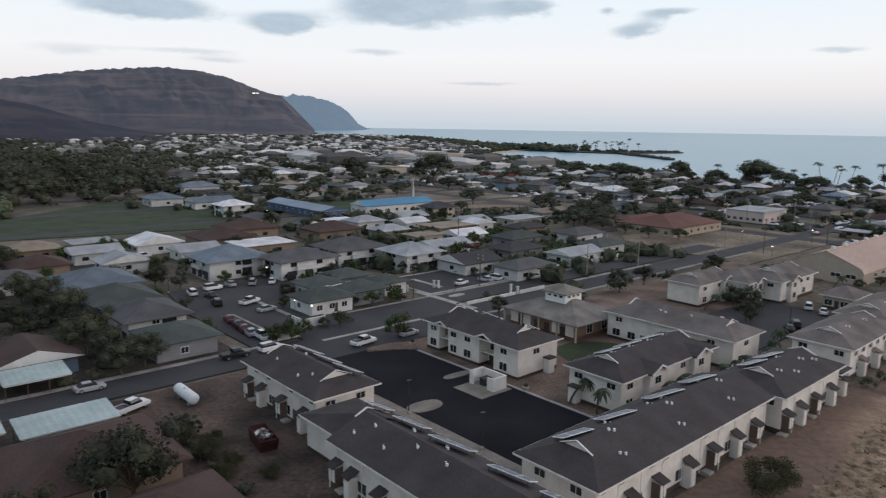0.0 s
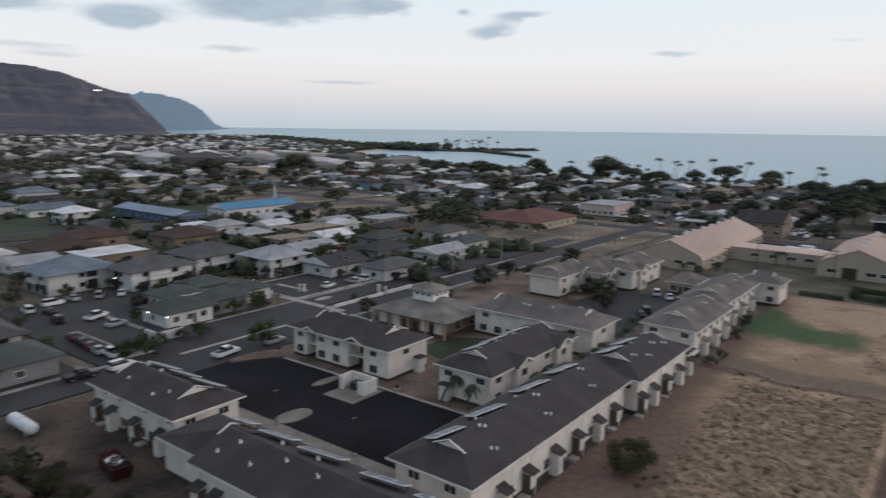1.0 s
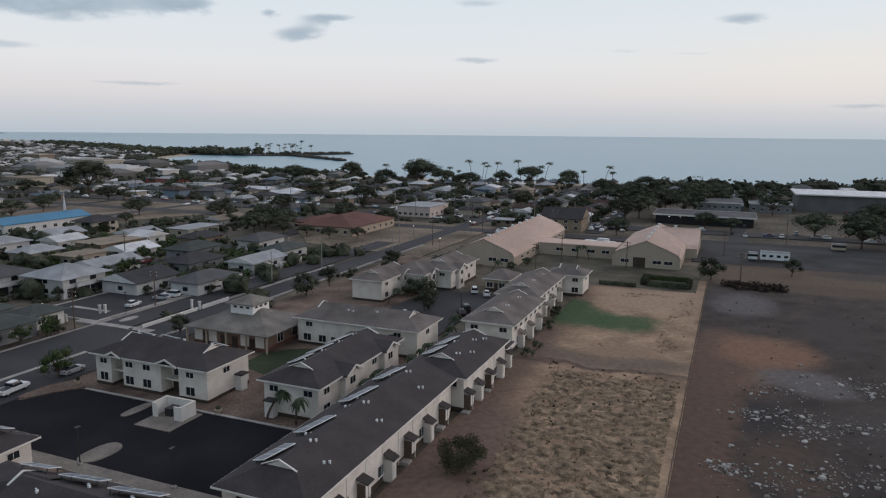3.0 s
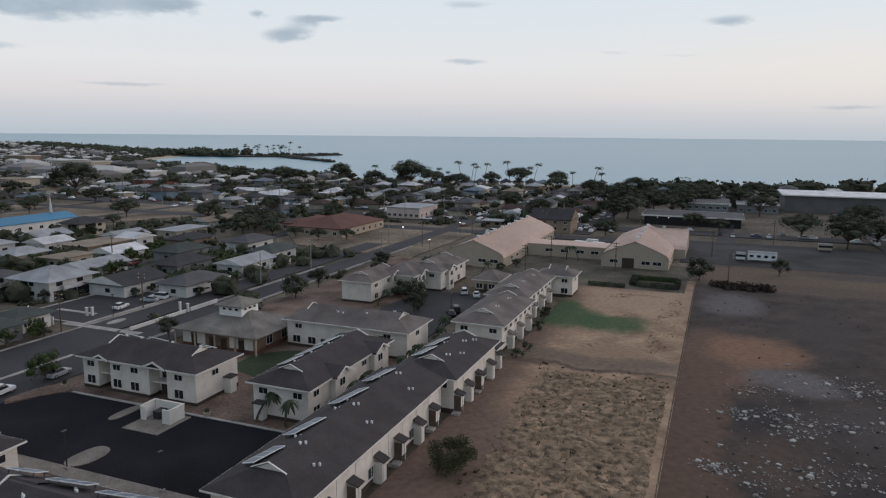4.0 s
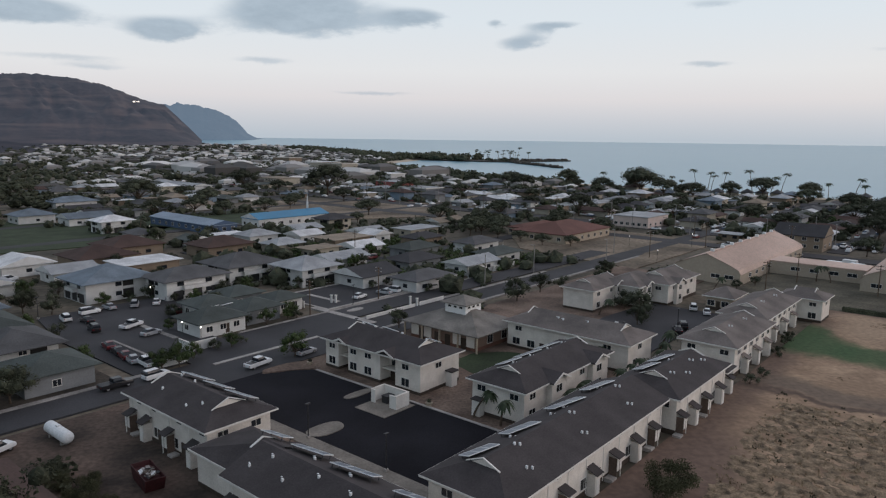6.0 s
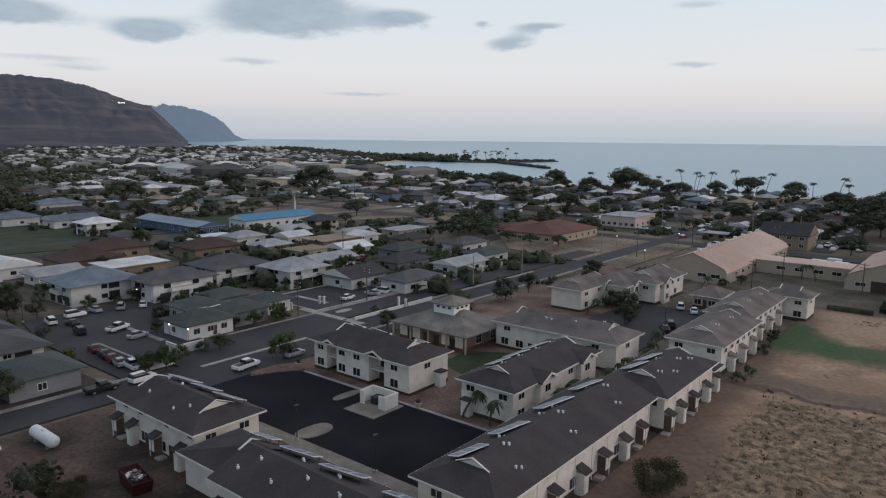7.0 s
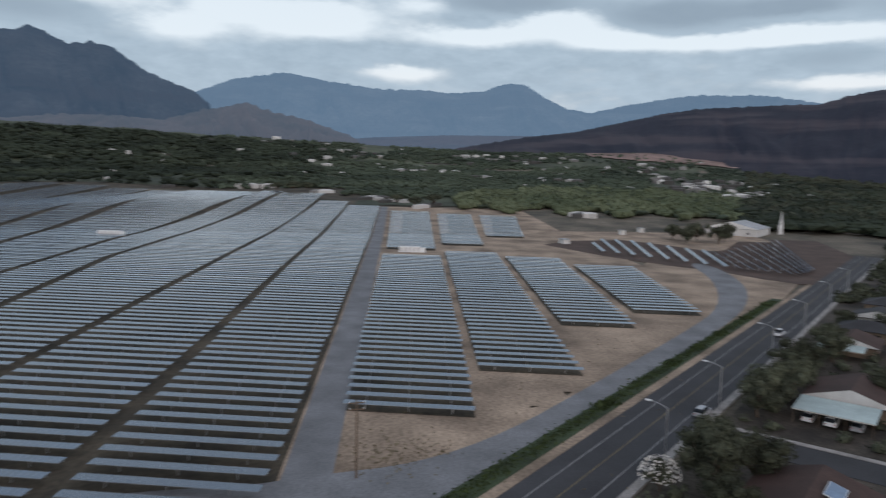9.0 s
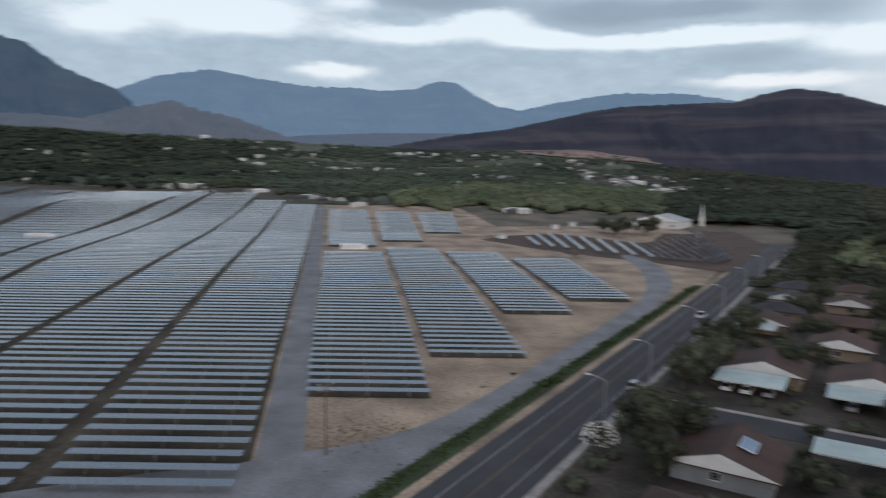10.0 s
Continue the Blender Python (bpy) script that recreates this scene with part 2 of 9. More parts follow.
STEEL = mat("galvanised_steel", (0.40, 0.41, 0.42), 0.45, 0.15, 0.5, 5, 0.05, metal=0.7)
DARKMETAL = mat("dark_metal", (0.035, 0.035, 0.038), 0.5, 0.15)
WOODPOLE = mat("pole_wood", (0.12, 0.085, 0.06), 0.9, 0.25, 0.6, 6, 0.4)
BARK = mat("bark", (0.10, 0.075, 0.055), 0.95, 0.3, 0.6, 6, 0.5)
LEAF = mat("leaves", (0.047, 0.053, 0.038), 0.85, 0.35, 0.35, 2.5, 0.0, tint=(0.072, 0.079, 0.053), rand=0.3, spec=0.1)
LEAF_DEAD = mat("dead_twigs", (0.045, 0.036, 0.030), 0.95, 0.35, 0.4, 3, 0.0, tint=(0.075, 0.058, 0.047), spec=0.05)
LEAF_DRY = mat("feathery_leaves", (0.062, 0.066, 0.038), 0.9, 0.3, 0.5, 2.5, 0.0, tint=(0.092, 0.092, 0.054), spec=0.08)
LEAF_DEEP = mat("deep_leaves", (0.024, 0.032, 0.024), 0.9, 0.25, 0.01, 0.3, 0.0, tint=(0.040, 0.050, 0.034), spec=0.08)
LEAF_B = mat("bright_leaves", (0.05, 0.075, 0.022), 0.75, 0.35, 0.35, 2.5, 0.0, rand=0.25)
FROND = mat("palm_fronds", (0.03, 0.045, 0.02), 0.65, 0.3, 0.6, 3, 0.0, rand=0.2)
MARK = mat("road_paint", (0.25, 0.25, 0.25), 0.7, 0.2, 0.4, 3)
YELLOW = mat("yellow_paint", (0.16, 0.125, 0.06), 0.7, 0.2, 0.4, 3)
WARE_ROOF = mat("tan_metal_roof", (0.56, 0.405, 0.33), 0.6, 0.1, 0.05, 1, 0.1, tint=(0.60, 0.445, 0.37))
WARE_WALL = mat("tan_metal_wall", (0.40, 0.34, 0.27), 0.8, 0.08, 0.1, 2)
BLUE_ROOF = mat("blue_metal_roof", (0.05, 0.21, 0.36), 0.5, 0.12, 0.1, 2)
BLUEGREY_ROOF = mat("bluegrey_roof", (0.20, 0.26, 0.33), 0.6, 0.15, 0.1, 2)
RED_ROOF = mat("red_tile_roof", (0.135, 0.062, 0.050), 0.85, 0.2, 0.1, 2, 0.3)
RUBBER = mat("tyre_rubber", (0.015, 0.015, 0.016), 0.9, 0.1)
LAMPGLASS = mat("lamp_glass", (0.6, 0.6, 0.58), 0.25, 0.05)
TAILRED = mat("tail_lamp", (0.3, 0.02, 0.02), 0.3, 0.05)
HOUSE_ROOFS = [mat("roof_" + n, c, 0.85, 0.22, 0.2, 4, 0.25, rand=0.15) for n, c in (
    ("grey", (0.085, 0.086, 0.09)), ("light", (0.30, 0.315, 0.33)), ("white", (0.62, 0.63, 0.64)), ("brown", (0.062, 0.037, 0.031)),
    ("greygreen", (0.062, 0.074, 0.070)), ("tan", (0.23, 0.19, 0.145)), ("dark", (0.042, 0.042, 0.046)), ("bluegrey", (0.14, 0.175, 0.21)))]
RG, RL, RW, RB, RN, RT, RD, RU = range(8)
HOUSE_WALLS = [mat("wall_" + n, c, 0.85, 0.1, 0.4, 4, 0.1, rand=0.12) for n, c in (
    ("white", (0.60, 0.60, 0.59)), ("cream", (0.44, 0.40, 0.33)), ("grey", (0.22, 0.23, 0.24)), ("blue", (0.20, 0.27, 0.345)), ("tan", (0.25, 0.195, 0.145)))]
CARPAINT = {n: mat("car_paint_" + n, c, 0.3, 0.04, 0.5, 2, 0.0, spec=0.5) for n, c in (
    ("white", (0.72, 0.73, 0.74)), ("silver", (0.35, 0.36, 0.38)), ("black", (0.015, 0.015, 0.018)), ("red", (0.12, 0.02, 0.025)), ("blue", (0.04, 0.08, 0.16)))}


def panel_material(name, cells):
    """Blue-black cells with thin pale grid lines; cells: whether single modules are ruled by the material."""
    m = mat(name, (0.026, 0.046, 0.092), 0.2, 0.25, 0.12, 1.0, 0.0, spec=0.53)
    nt = m.node_tree
    p = nt.nodes["Principled BSDF"]
    p.inputs["Coat Weight"].default_value, p.inputs["Coat Roughness"].default_value, p.inputs["Coat IOR"].default_value = 0.9, 0.10, 1.8
    br = nt.nodes.new("ShaderNodeTexBrick")
    tc = nt.nodes.new("ShaderNodeTexCoord")
    nt.links.new(tc.outputs["UV"], br.inputs["Vector"])
    br.offset = 0.0
    br.inputs["Scale"].default_value = 1.0
    br.inputs["Brick Width"].default_value, br.inputs["Row Height"].default_value = (1.0, 1.6) if cells else (0.165, 0.165)
    br.inputs["Mortar Size"].default_value = 0.025 if cells else 0.006
    src = p.inputs["Base Color"].links[0].from_socket
    nt.links.new(src, br.inputs["Color1"]), nt.links.new(src, br.inputs["Color2"])
    br.inputs["Mortar"].default_value = (0.14, 0.16, 0.20, 1) if cells else (0.22, 0.24, 0.28, 1)
    nt.links.new(br.outputs["Color"], p.inputs["Base Color"])
    return m


def patchwork(name, base, base_light, patches, grain=1.2):
    """Open ground of one base colour with uneven, soft-edged patches: (a, b, reach along a, reach along b, colour, edge)."""
    def dusty(c):
        return c[0] * 1.05, c[1], c[2] * 1.0

    m = mat(name, dusty(base), 0.95, 0.2, 0.14, grain, 0.12, tint=dusty(base_light))
    nt = m.node_tree
    N, K = nt.nodes.new, nt.links.new
    p = nt.nodes["Principled BSDF"]
    tc, mp = N("ShaderNodeTexCoord"), N("ShaderNodeMapping")
    mp.inputs["Rotation"].default_value[2] = radians(-TURN)
    K(tc.outputs["Object"], mp.inputs["Vector"])
    warp = None
    for scale, reach in ((0.07, 11.0), (0.45, 3.2)):
        n, s, w = N("ShaderNodeTexNoise"), N("ShaderNodeVectorMath"), N("ShaderNodeVectorMath")
        n.inputs["Scale"].default_value, n.inputs["Detail"].default_value = scale, 4
        K(mp.outputs[0], n.inputs["Vector"])
        s.operation, w.operation = "SUBTRACT", "MULTIPLY_ADD"
        s.inputs[1].default_value = (0.5, 0.5, 0.5)
        K(n.outputs["Color"], s.inputs[0]), K(s.outputs[0], w.inputs[0])
        w.inputs[1].default_value = (reach, reach, 0)
        K(warp or mp.outputs[0], w.inputs[2])
        warp = w.outputs[0]
    col = p.inputs["Base Color"].links[0].from_node.inputs["Color"].links[0].from_socket
    hue = p.inputs["Base Color"].links[0].from_node
    for a, b, ra, rb, c, edge in patches:
        o, q, ln, mr, mx = N("ShaderNodeVectorMath"), N("ShaderNodeVectorMath"), N("ShaderNodeVectorMath"), N("ShaderNodeMapRange"), N("ShaderNodeMix")
        o.operation, q.operation, ln.operation = "SUBTRACT", "MULTIPLY", "LENGTH"
        o.inputs[1].default_value = (a, b, 0)
        q.inputs[1].default_value = (1 / ra, 1 / rb, 0)
        K(warp, o.inputs[0]), K(o.outputs[0], q.inputs[0]), K(q.outputs[0], ln.inputs[0])
        mr.interpolation_type = "SMOOTHSTEP"
        mr.inputs[1].default_value, mr.inputs[2].default_value, mr.inputs[3].default_value, mr.inputs[4].default_value = 1 - edge, 1 + edge, 0.92, 0.0
        K(ln.outputs["Value"], mr.inputs[0])
        mx.data_type = "RGBA"
        K(mr.outputs[0], mx.inputs[0]), K(col, mx.inputs[6])
        mx.inputs[7].default_value = (*dusty(c), 1)
        col = mx.outputs[2]
    K(col, hue.inputs["Color"])
    return m


PANEL = panel_material("solar_cells", False)
PANEL_FAR = panel_material("solar_modules", True)

# ---- mesh helpers ----


def part(name, bm, material, parent=None, label="", m=None, smooth_faces=False):
    """Links a bmesh as one mesh object, under a thing or a part."""
    me = bpy.data.meshes.new(name)
    if smooth_faces:
        for f in bm.faces:
            f.smooth = True
    bm.to_mesh(me)
    bm.free()
    for one in material if isinstance(material, (list, tuple)) else [material]:
        me.materials.append(one)
    ob = new(name, me)
    if parent:
        ob.parent = parent
    if m is not None:
        ob.matrix_basis = m
    if label:
        ob["label"] = label
    return ob


def empty(name, m, label, category, group=""):
    ob = new(name)
    ob.empty_display_size = 0.2
    ob.matrix_basis = m
    return tagged(ob, label, category, group)


def box(bm, x0, x1, y0, y1, z0, z1, mi=0):
    v = [bm.verts.new(c) for c in ((x0, y0, z0), (x1, y0, z0), (x1, y1, z0), (x0, y1, z0), (x0, y0, z1), (x1, y0, z1), (x1, y1, z1), (x0, y1, z1))]
    for ids in ((3, 2, 1, 0), (4, 5, 6, 7), (0, 1, 5, 4), (1, 2, 6, 5), (2, 3, 7, 6), (3, 0, 4, 7)):
        bm.faces.new([v[i] for i in ids]).material_index = mi
    return v


def boxes(*specs):
    bm = bmesh.new()
    for s in specs:
        box(bm, *s)
    return bm


def tube(bm, p0, p1, r0, r1, n=8, mi=0):
    p0, p1 = Vector(p0), Vector(p1)
    q = (p1 - p0).to_track_quat("Z", "Y")
    rings = []
    for p, r in ((p0, r0), (p1, r1)):
        rings.append([bm.verts.new(p + q @ Vector((r * math.cos(2 * math.pi * i / n), r * math.sin(2 * math.pi * i / n), 0))) for i in range(n)])
    for i in range(n):
        bm.faces.new((rings[0][i], rings[0][(i + 1) % n], rings[1][(i + 1) % n], rings[1][i])).material_index = mi
    bm.faces.new(rings[0][::-1]).material_index = mi
    bm.faces.new(rings[1]).material_index = mi


def prism(bm, pts, z0, z1, mi=0):
    """An upright prism over a polygon that runs anticlockwise."""
    lo, hi = [bm.verts.new((x, y, z0)) for x, y in pts], [bm.verts.new((x, y, z1)) for x, y in pts]
    n = len(pts)
    bm.faces.new(lo[::-1]).material_index = mi
    bm.faces.new(hi).material_index = mi
    for i in range(n):
        bm.faces.new((lo[i], lo[(i + 1) % n], hi[(i + 1) % n], hi[i])).material_index = mi


def roof_mesh(lx, ly, z, pitch, kind="hip", thick=0.22, gablet=0.0):
    """A solid roof over lx by ly, centred, eaves at z, ridge along x. gablet: height of the small gable at each hip's top."""
    bm = bmesh.new()
    hx, hy = lx / 2, ly / 2
    rise = hy * math.tan(radians(pitch))
    zt = z + thick
    lo = [bm.verts.new(c) for c in ((-hx, -hy, z), (hx, -hy, z), (hx, hy, z), (-hx, hy, z))]
    hi = [bm.verts.new((v.co.x, v.co.y, zt)) for v in lo]
    bm.faces.new(lo[::-1])
    for i in range(4):
        bm.faces.new((lo[i], lo[(i + 1) % 4], hi[(i + 1) % 4], hi[i]))
    if kind == "flat":
        bm.faces.new(hi)
        return bm
    if kind == "half":
        g, ins, yg = gablet * rise, hy * (1 - gablet), hy * gablet
        l0, l3 = bm.verts.new((-hx + ins, -yg, zt + rise - g)), bm.verts.new((-hx + ins, yg, zt + rise - g))
        r0, r1 = bm.verts.new((-hx + ins, 0, zt + rise)), bm.verts.new((hx, 0, zt + rise))
        for f in ((hi[0], hi[1], r1, r0, l0), (hi[2], hi[3], l3, r0, r1), (hi[3], hi[0], l0, l3), (l3, l0, r0)):
            bm.faces.new(f)
        bm.faces.new((hi[1], hi[2], r1)).material_index = 1
        return bm
    inset = 0.0 if kind == "gable" else min(hy, hx - 0.01)
    if kind == "hip" and gablet:
        g = gablet * rise
        ins = inset * (1 - gablet)
        yg = hy * gablet
        low = [bm.verts.new(c) for c in ((-hx + ins, -yg, zt + rise - g), (hx - ins, -yg, zt + rise - g), (hx - ins, yg, zt + rise - g), (-hx + ins, yg, zt + rise - g))]
        r0, r1 = bm.verts.new((-hx + ins, 0, zt + rise)), bm.verts.new((hx - ins, 0, zt + rise))
        bm.faces.new((hi[0], hi[1], low[1], low[0]))
        bm.faces.new((low[0], low[1], r1, r0))
        bm.faces.new((hi[2], hi[3], low[3], low[2]))
        bm.faces.new((low[2], low[3], r0, r1))
        bm.faces.new((hi[1], hi[2], low[2], low[1]))
        bm.faces.new((hi[3], hi[0], low[0], low[3]))
        bm.faces.new((low[1], low[2], r1))
        bm.faces.new((low[3], low[0], r0))
        return bm
    r0, r1 = bm.verts.new((-hx + inset, 0, zt + rise)), bm.verts.new((hx - inset, 0, zt + rise))
    bm.faces.new((hi[0], hi[1], r1, r0))
    bm.faces.new((hi[2], hi[3], r0, r1))
    for tri in ((hi[1], hi[2], r1), (hi[3], hi[0], r0)):
        bm.faces.new(tri).material_index = 1 if kind == "gable" else 0
    return bm


def window(parent, x, y, z, w, h, face, mullions=1):
    """A framed window in a wall of parent; face: which way it looks (+x, -x, +y, -y)."""
    turn = {"+x": 90, "-x": -90, "+y": 180, "-y": 0}[face]
    m = pose(x, y, z, 0, 0, turn)
    fr = bmesh.new()
    t = 0.09
    for s in ((-w / 2 - t, w / 2 + t, -0.06, 0.05, -t, 0), (-w / 2 - t, w / 2 + t, -0.06, 0.05, h, h + t), (-w / 2 - t, -w / 2, -0.06, 0.05, 0, h),
              (w / 2, w / 2 + t, -0.06, 0.05, 0, h)):
        box(fr, *s)
    for i in range(mullions):
        c = -w / 2 + w * (i + 1) / (mullions + 1)
        box(fr, c - 0.03, c + 0.03, -0.05, 0.04, 0, h)
    f = part("window", fr, TRIM, parent, m=m)
    part("pane", boxes((-w / 2, w / 2, -0.025, 0.02, 0, h)), GLASS, f)
    return f

# ---- ground, sea, mountains ----


def structure(ob, label, category):
    return tagged(ob, label, category, kind="structure")


def make_ground():
    radii = [0.0] + [12 * 1.062 ** i for i in range(101)]
    radii = [r for r in radii if r < 4850] + [4850]
    bm = bmesh.new()
    n = 480
    rings = []
    for r in radii:
        if r == 0:
            rings.append([bm.verts.new((0, 0, ground_z(0, 0) - 0.25))])
            continue
        ring = []
        for i in range(n):
            t = 2 * math.pi * i / n
            x, y = -r * math.sin(t), r * math.cos(t)
            ring.append(bm.verts.new((x, y, ground_z(x, y) - 0.25)))
        rings.append(ring)
    for k in range(len(rings) - 1):
        for i in range(n):
            j = (i + 1) % n
            if k == 0:
                bm.faces.new((rings[0][0], rings[1][i], rings[1][j]))
            else:
                bm.faces.new((rings[k][i], rings[k + 1][i], rings[k + 1][j], rings[k][j]))
    m = mat("town_ground", (0.066, 0.063, 0.047), 0.95, 0.35, 0.03, 0.5, 0.4, tint=(0.125, 0.105, 0.080))
    return structure(part("ground", bm, m, smooth_faces=True), "dry earth and patchy grass between the houses", "ground")


make_ground()


def water_material():
    m = bpy.data.materials.new("sea_water")
    m.use_nodes = True
    nt = m.node_tree
    p = nt.nodes["Principled BSDF"]
    p.inputs["Base Color"].default_value = (0.17, 0.34, 0.43, 1)
    p.inputs["Roughness"].default_value, p.inputs["IOR"].default_value = 0.28, 1.33
    p.inputs["Specular IOR Level"].default_value = 0.35
    tc, mp, n2 = (nt.nodes.new("ShaderNode" + k) for k in ("TexCoord", "Mapping", "TexNoise"))
    mp.inputs["Rotation"].default_value[2] = radians(TURN)
    mp.inputs["Scale"].default_value = (1, 0.3, 1)
    n2.inputs["Scale"].default_value, n2.inputs["Detail"].default_value = 0.012, 3
    nt.links.new(tc.outputs["Object"], mp.inputs["Vector"])
    nt.links.new(mp.outputs[0], n2.inputs["Vector"])
    rr = nt.nodes.new("ShaderNodeMapRange")
    rr.inputs[1].default_value, rr.inputs[2].default_value, rr.inputs[3].default_value, rr.inputs[4].default_value = 0.35, 0.65, 0.276, 0.284
    nt.links.new(n2.outputs[0], rr.inputs[0]), nt.links.new(rr.outputs[0], p.inputs["Roughness"])
    return m


def make_sea():
    bm = bmesh.new()
    rings = []
    for r, z in ((250, 0), (2500, 0), (3200, 1.5), (3900, 6), (4500, 15), (4985, 24)):
        rings.append([bm.verts.new((r * math.cos(2 * math.pi * i / 256), r * math.sin(2 * math.pi * i / 256), z)) for i in range(256)])
    for r0, r1 in zip(rings, rings[1:]):
        for i in range(256):
            bm.faces.new((r0[i], r1[i], r1[(i + 1) % 256], r0[(i + 1) % 256]))
    return structure(part("water", bm, water_material(), m=pose(0, 0, -1.4)), "calm grey-blue sea with faint ripples", "sea")


make_sea()


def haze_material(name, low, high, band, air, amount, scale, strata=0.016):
    """Rock and dry slope with the bluish haze of distance mixed in as emission."""
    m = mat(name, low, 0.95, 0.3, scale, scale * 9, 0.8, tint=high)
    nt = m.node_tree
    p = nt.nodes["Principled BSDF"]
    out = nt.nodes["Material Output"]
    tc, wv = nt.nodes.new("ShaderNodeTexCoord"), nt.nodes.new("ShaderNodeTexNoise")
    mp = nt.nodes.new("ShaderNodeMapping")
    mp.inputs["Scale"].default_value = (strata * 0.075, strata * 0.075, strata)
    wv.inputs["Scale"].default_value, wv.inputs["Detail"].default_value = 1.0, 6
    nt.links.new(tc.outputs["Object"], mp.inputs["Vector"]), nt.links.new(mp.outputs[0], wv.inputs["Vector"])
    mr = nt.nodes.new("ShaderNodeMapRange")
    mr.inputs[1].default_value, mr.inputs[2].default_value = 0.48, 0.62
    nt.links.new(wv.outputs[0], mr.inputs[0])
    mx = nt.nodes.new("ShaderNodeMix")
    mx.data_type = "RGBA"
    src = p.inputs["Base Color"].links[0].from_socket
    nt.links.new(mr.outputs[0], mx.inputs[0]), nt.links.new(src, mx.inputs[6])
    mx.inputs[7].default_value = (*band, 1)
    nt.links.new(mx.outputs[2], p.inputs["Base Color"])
    # haze put into the surface as an even glow
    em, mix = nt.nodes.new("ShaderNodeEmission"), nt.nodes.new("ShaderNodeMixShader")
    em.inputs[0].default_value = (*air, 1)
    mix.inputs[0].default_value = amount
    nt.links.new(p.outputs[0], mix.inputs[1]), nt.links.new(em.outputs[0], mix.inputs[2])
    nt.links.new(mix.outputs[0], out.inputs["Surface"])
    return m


def mountain(name, profile, near, ridge, material, label, foot=0.0, rough=0.10, power=1.0, seed=0, step=0.12, gully=9.0, jag=0.02):
    """A ridge seen as (degrees left of +y, degrees up), from its foot at near to its crest at ridge metres."""
    bm = bmesh.new()
    az0, az1 = profile[0][0], profile[-1][0]
    n = int((az1 - az0) / step)
    rows = 26
    cols = []
    for i in range(n + 1):
        az = az0 + (az1 - az0) * i / n
        top = 42 + ridge * math.tan(radians(line(profile, az)))
        top += (top - foot) * jag * (noise.noise(Vector((az * 2.1, seed, 0))) + 0.5 * noise.noise(Vector((az * 6.3, seed, 4))))
        col = []
        for k in range(rows + 3):
            s = k / rows
            r = near + (ridge - near) * s
            if k <= rows:
                h = s ** power
                aw = az + 3.0 * noise.noise(Vector((az * 0.25, s * 1.6, seed + 7)))
                g = noise.noise(Vector((aw * gully * 0.11, s * 3.0, seed))) + 0.5 * noise.noise(Vector((aw * gully * 0.26, s * 7, seed + 3)))
                h += rough * g * math.sin(math.pi * min(1, s)) * 1.0
                z = foot + (top - foot) * max(-0.05, h)
            else:
                r = ridge + (k - rows) * 70
                z = top - (k - rows) ** 2 * (top - foot) * 0.22
            t = radians(az)
            r = min(r, 4880)
            col.append(bm.verts.new((-r * math.sin(t), r * math.cos(t), z)))
        cols.append(col)
    for c0, c1 in zip(cols, cols[1:]):
        for k in range(len(c0) - 1):
            bm.faces.new((c0[k], c0[k + 1], c1[k + 1], c1[k]))
    return structure(part(name, bm, material, smooth_faces=True), label, "mountain")


# haze tint that the far ridge gives off itself
AIR_HAZE = (0.17, 0.27, 0.40)
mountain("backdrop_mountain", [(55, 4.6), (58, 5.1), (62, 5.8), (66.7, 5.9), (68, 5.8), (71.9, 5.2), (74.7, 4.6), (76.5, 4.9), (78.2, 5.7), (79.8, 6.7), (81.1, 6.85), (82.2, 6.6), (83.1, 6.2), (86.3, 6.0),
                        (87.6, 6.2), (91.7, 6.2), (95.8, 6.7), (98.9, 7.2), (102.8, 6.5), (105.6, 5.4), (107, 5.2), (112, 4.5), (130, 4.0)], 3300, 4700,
         haze_material("far_slope", (0.05, 0.06, 0.065), (0.09, 0.09, 0.085), (0.06, 0.06, 0.06), AIR_HAZE, 0.62, 0.004), "distant blue-grey mountain ridge under cloud", foot=20, seed=3)
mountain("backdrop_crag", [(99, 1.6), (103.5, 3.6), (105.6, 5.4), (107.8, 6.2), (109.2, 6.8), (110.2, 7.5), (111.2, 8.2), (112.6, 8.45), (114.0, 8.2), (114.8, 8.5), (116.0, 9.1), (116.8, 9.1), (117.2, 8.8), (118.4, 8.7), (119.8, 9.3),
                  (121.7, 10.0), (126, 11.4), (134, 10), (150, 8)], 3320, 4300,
         haze_material("crag_slope", (0.035, 0.04, 0.045), (0.06, 0.06, 0.06), (0.05, 0.045, 0.045), (0.075, 0.125, 0.20), 0.5, 0.005), "steep dark mountain shoulder with evening haze in its colour", foot=90, rough=0.11, power=1.25, seed=11)
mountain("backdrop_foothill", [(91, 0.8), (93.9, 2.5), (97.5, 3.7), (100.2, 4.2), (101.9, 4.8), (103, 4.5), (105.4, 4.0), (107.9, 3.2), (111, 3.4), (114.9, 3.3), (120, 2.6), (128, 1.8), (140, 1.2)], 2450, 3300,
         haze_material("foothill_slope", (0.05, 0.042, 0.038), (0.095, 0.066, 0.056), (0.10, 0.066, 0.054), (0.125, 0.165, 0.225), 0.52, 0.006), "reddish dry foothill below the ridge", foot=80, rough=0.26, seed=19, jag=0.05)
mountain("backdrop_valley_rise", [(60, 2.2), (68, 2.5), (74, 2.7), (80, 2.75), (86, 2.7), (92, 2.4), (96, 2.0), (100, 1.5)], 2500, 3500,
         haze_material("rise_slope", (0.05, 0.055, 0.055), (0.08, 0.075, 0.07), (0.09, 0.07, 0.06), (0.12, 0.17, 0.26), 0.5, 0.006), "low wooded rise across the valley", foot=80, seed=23)
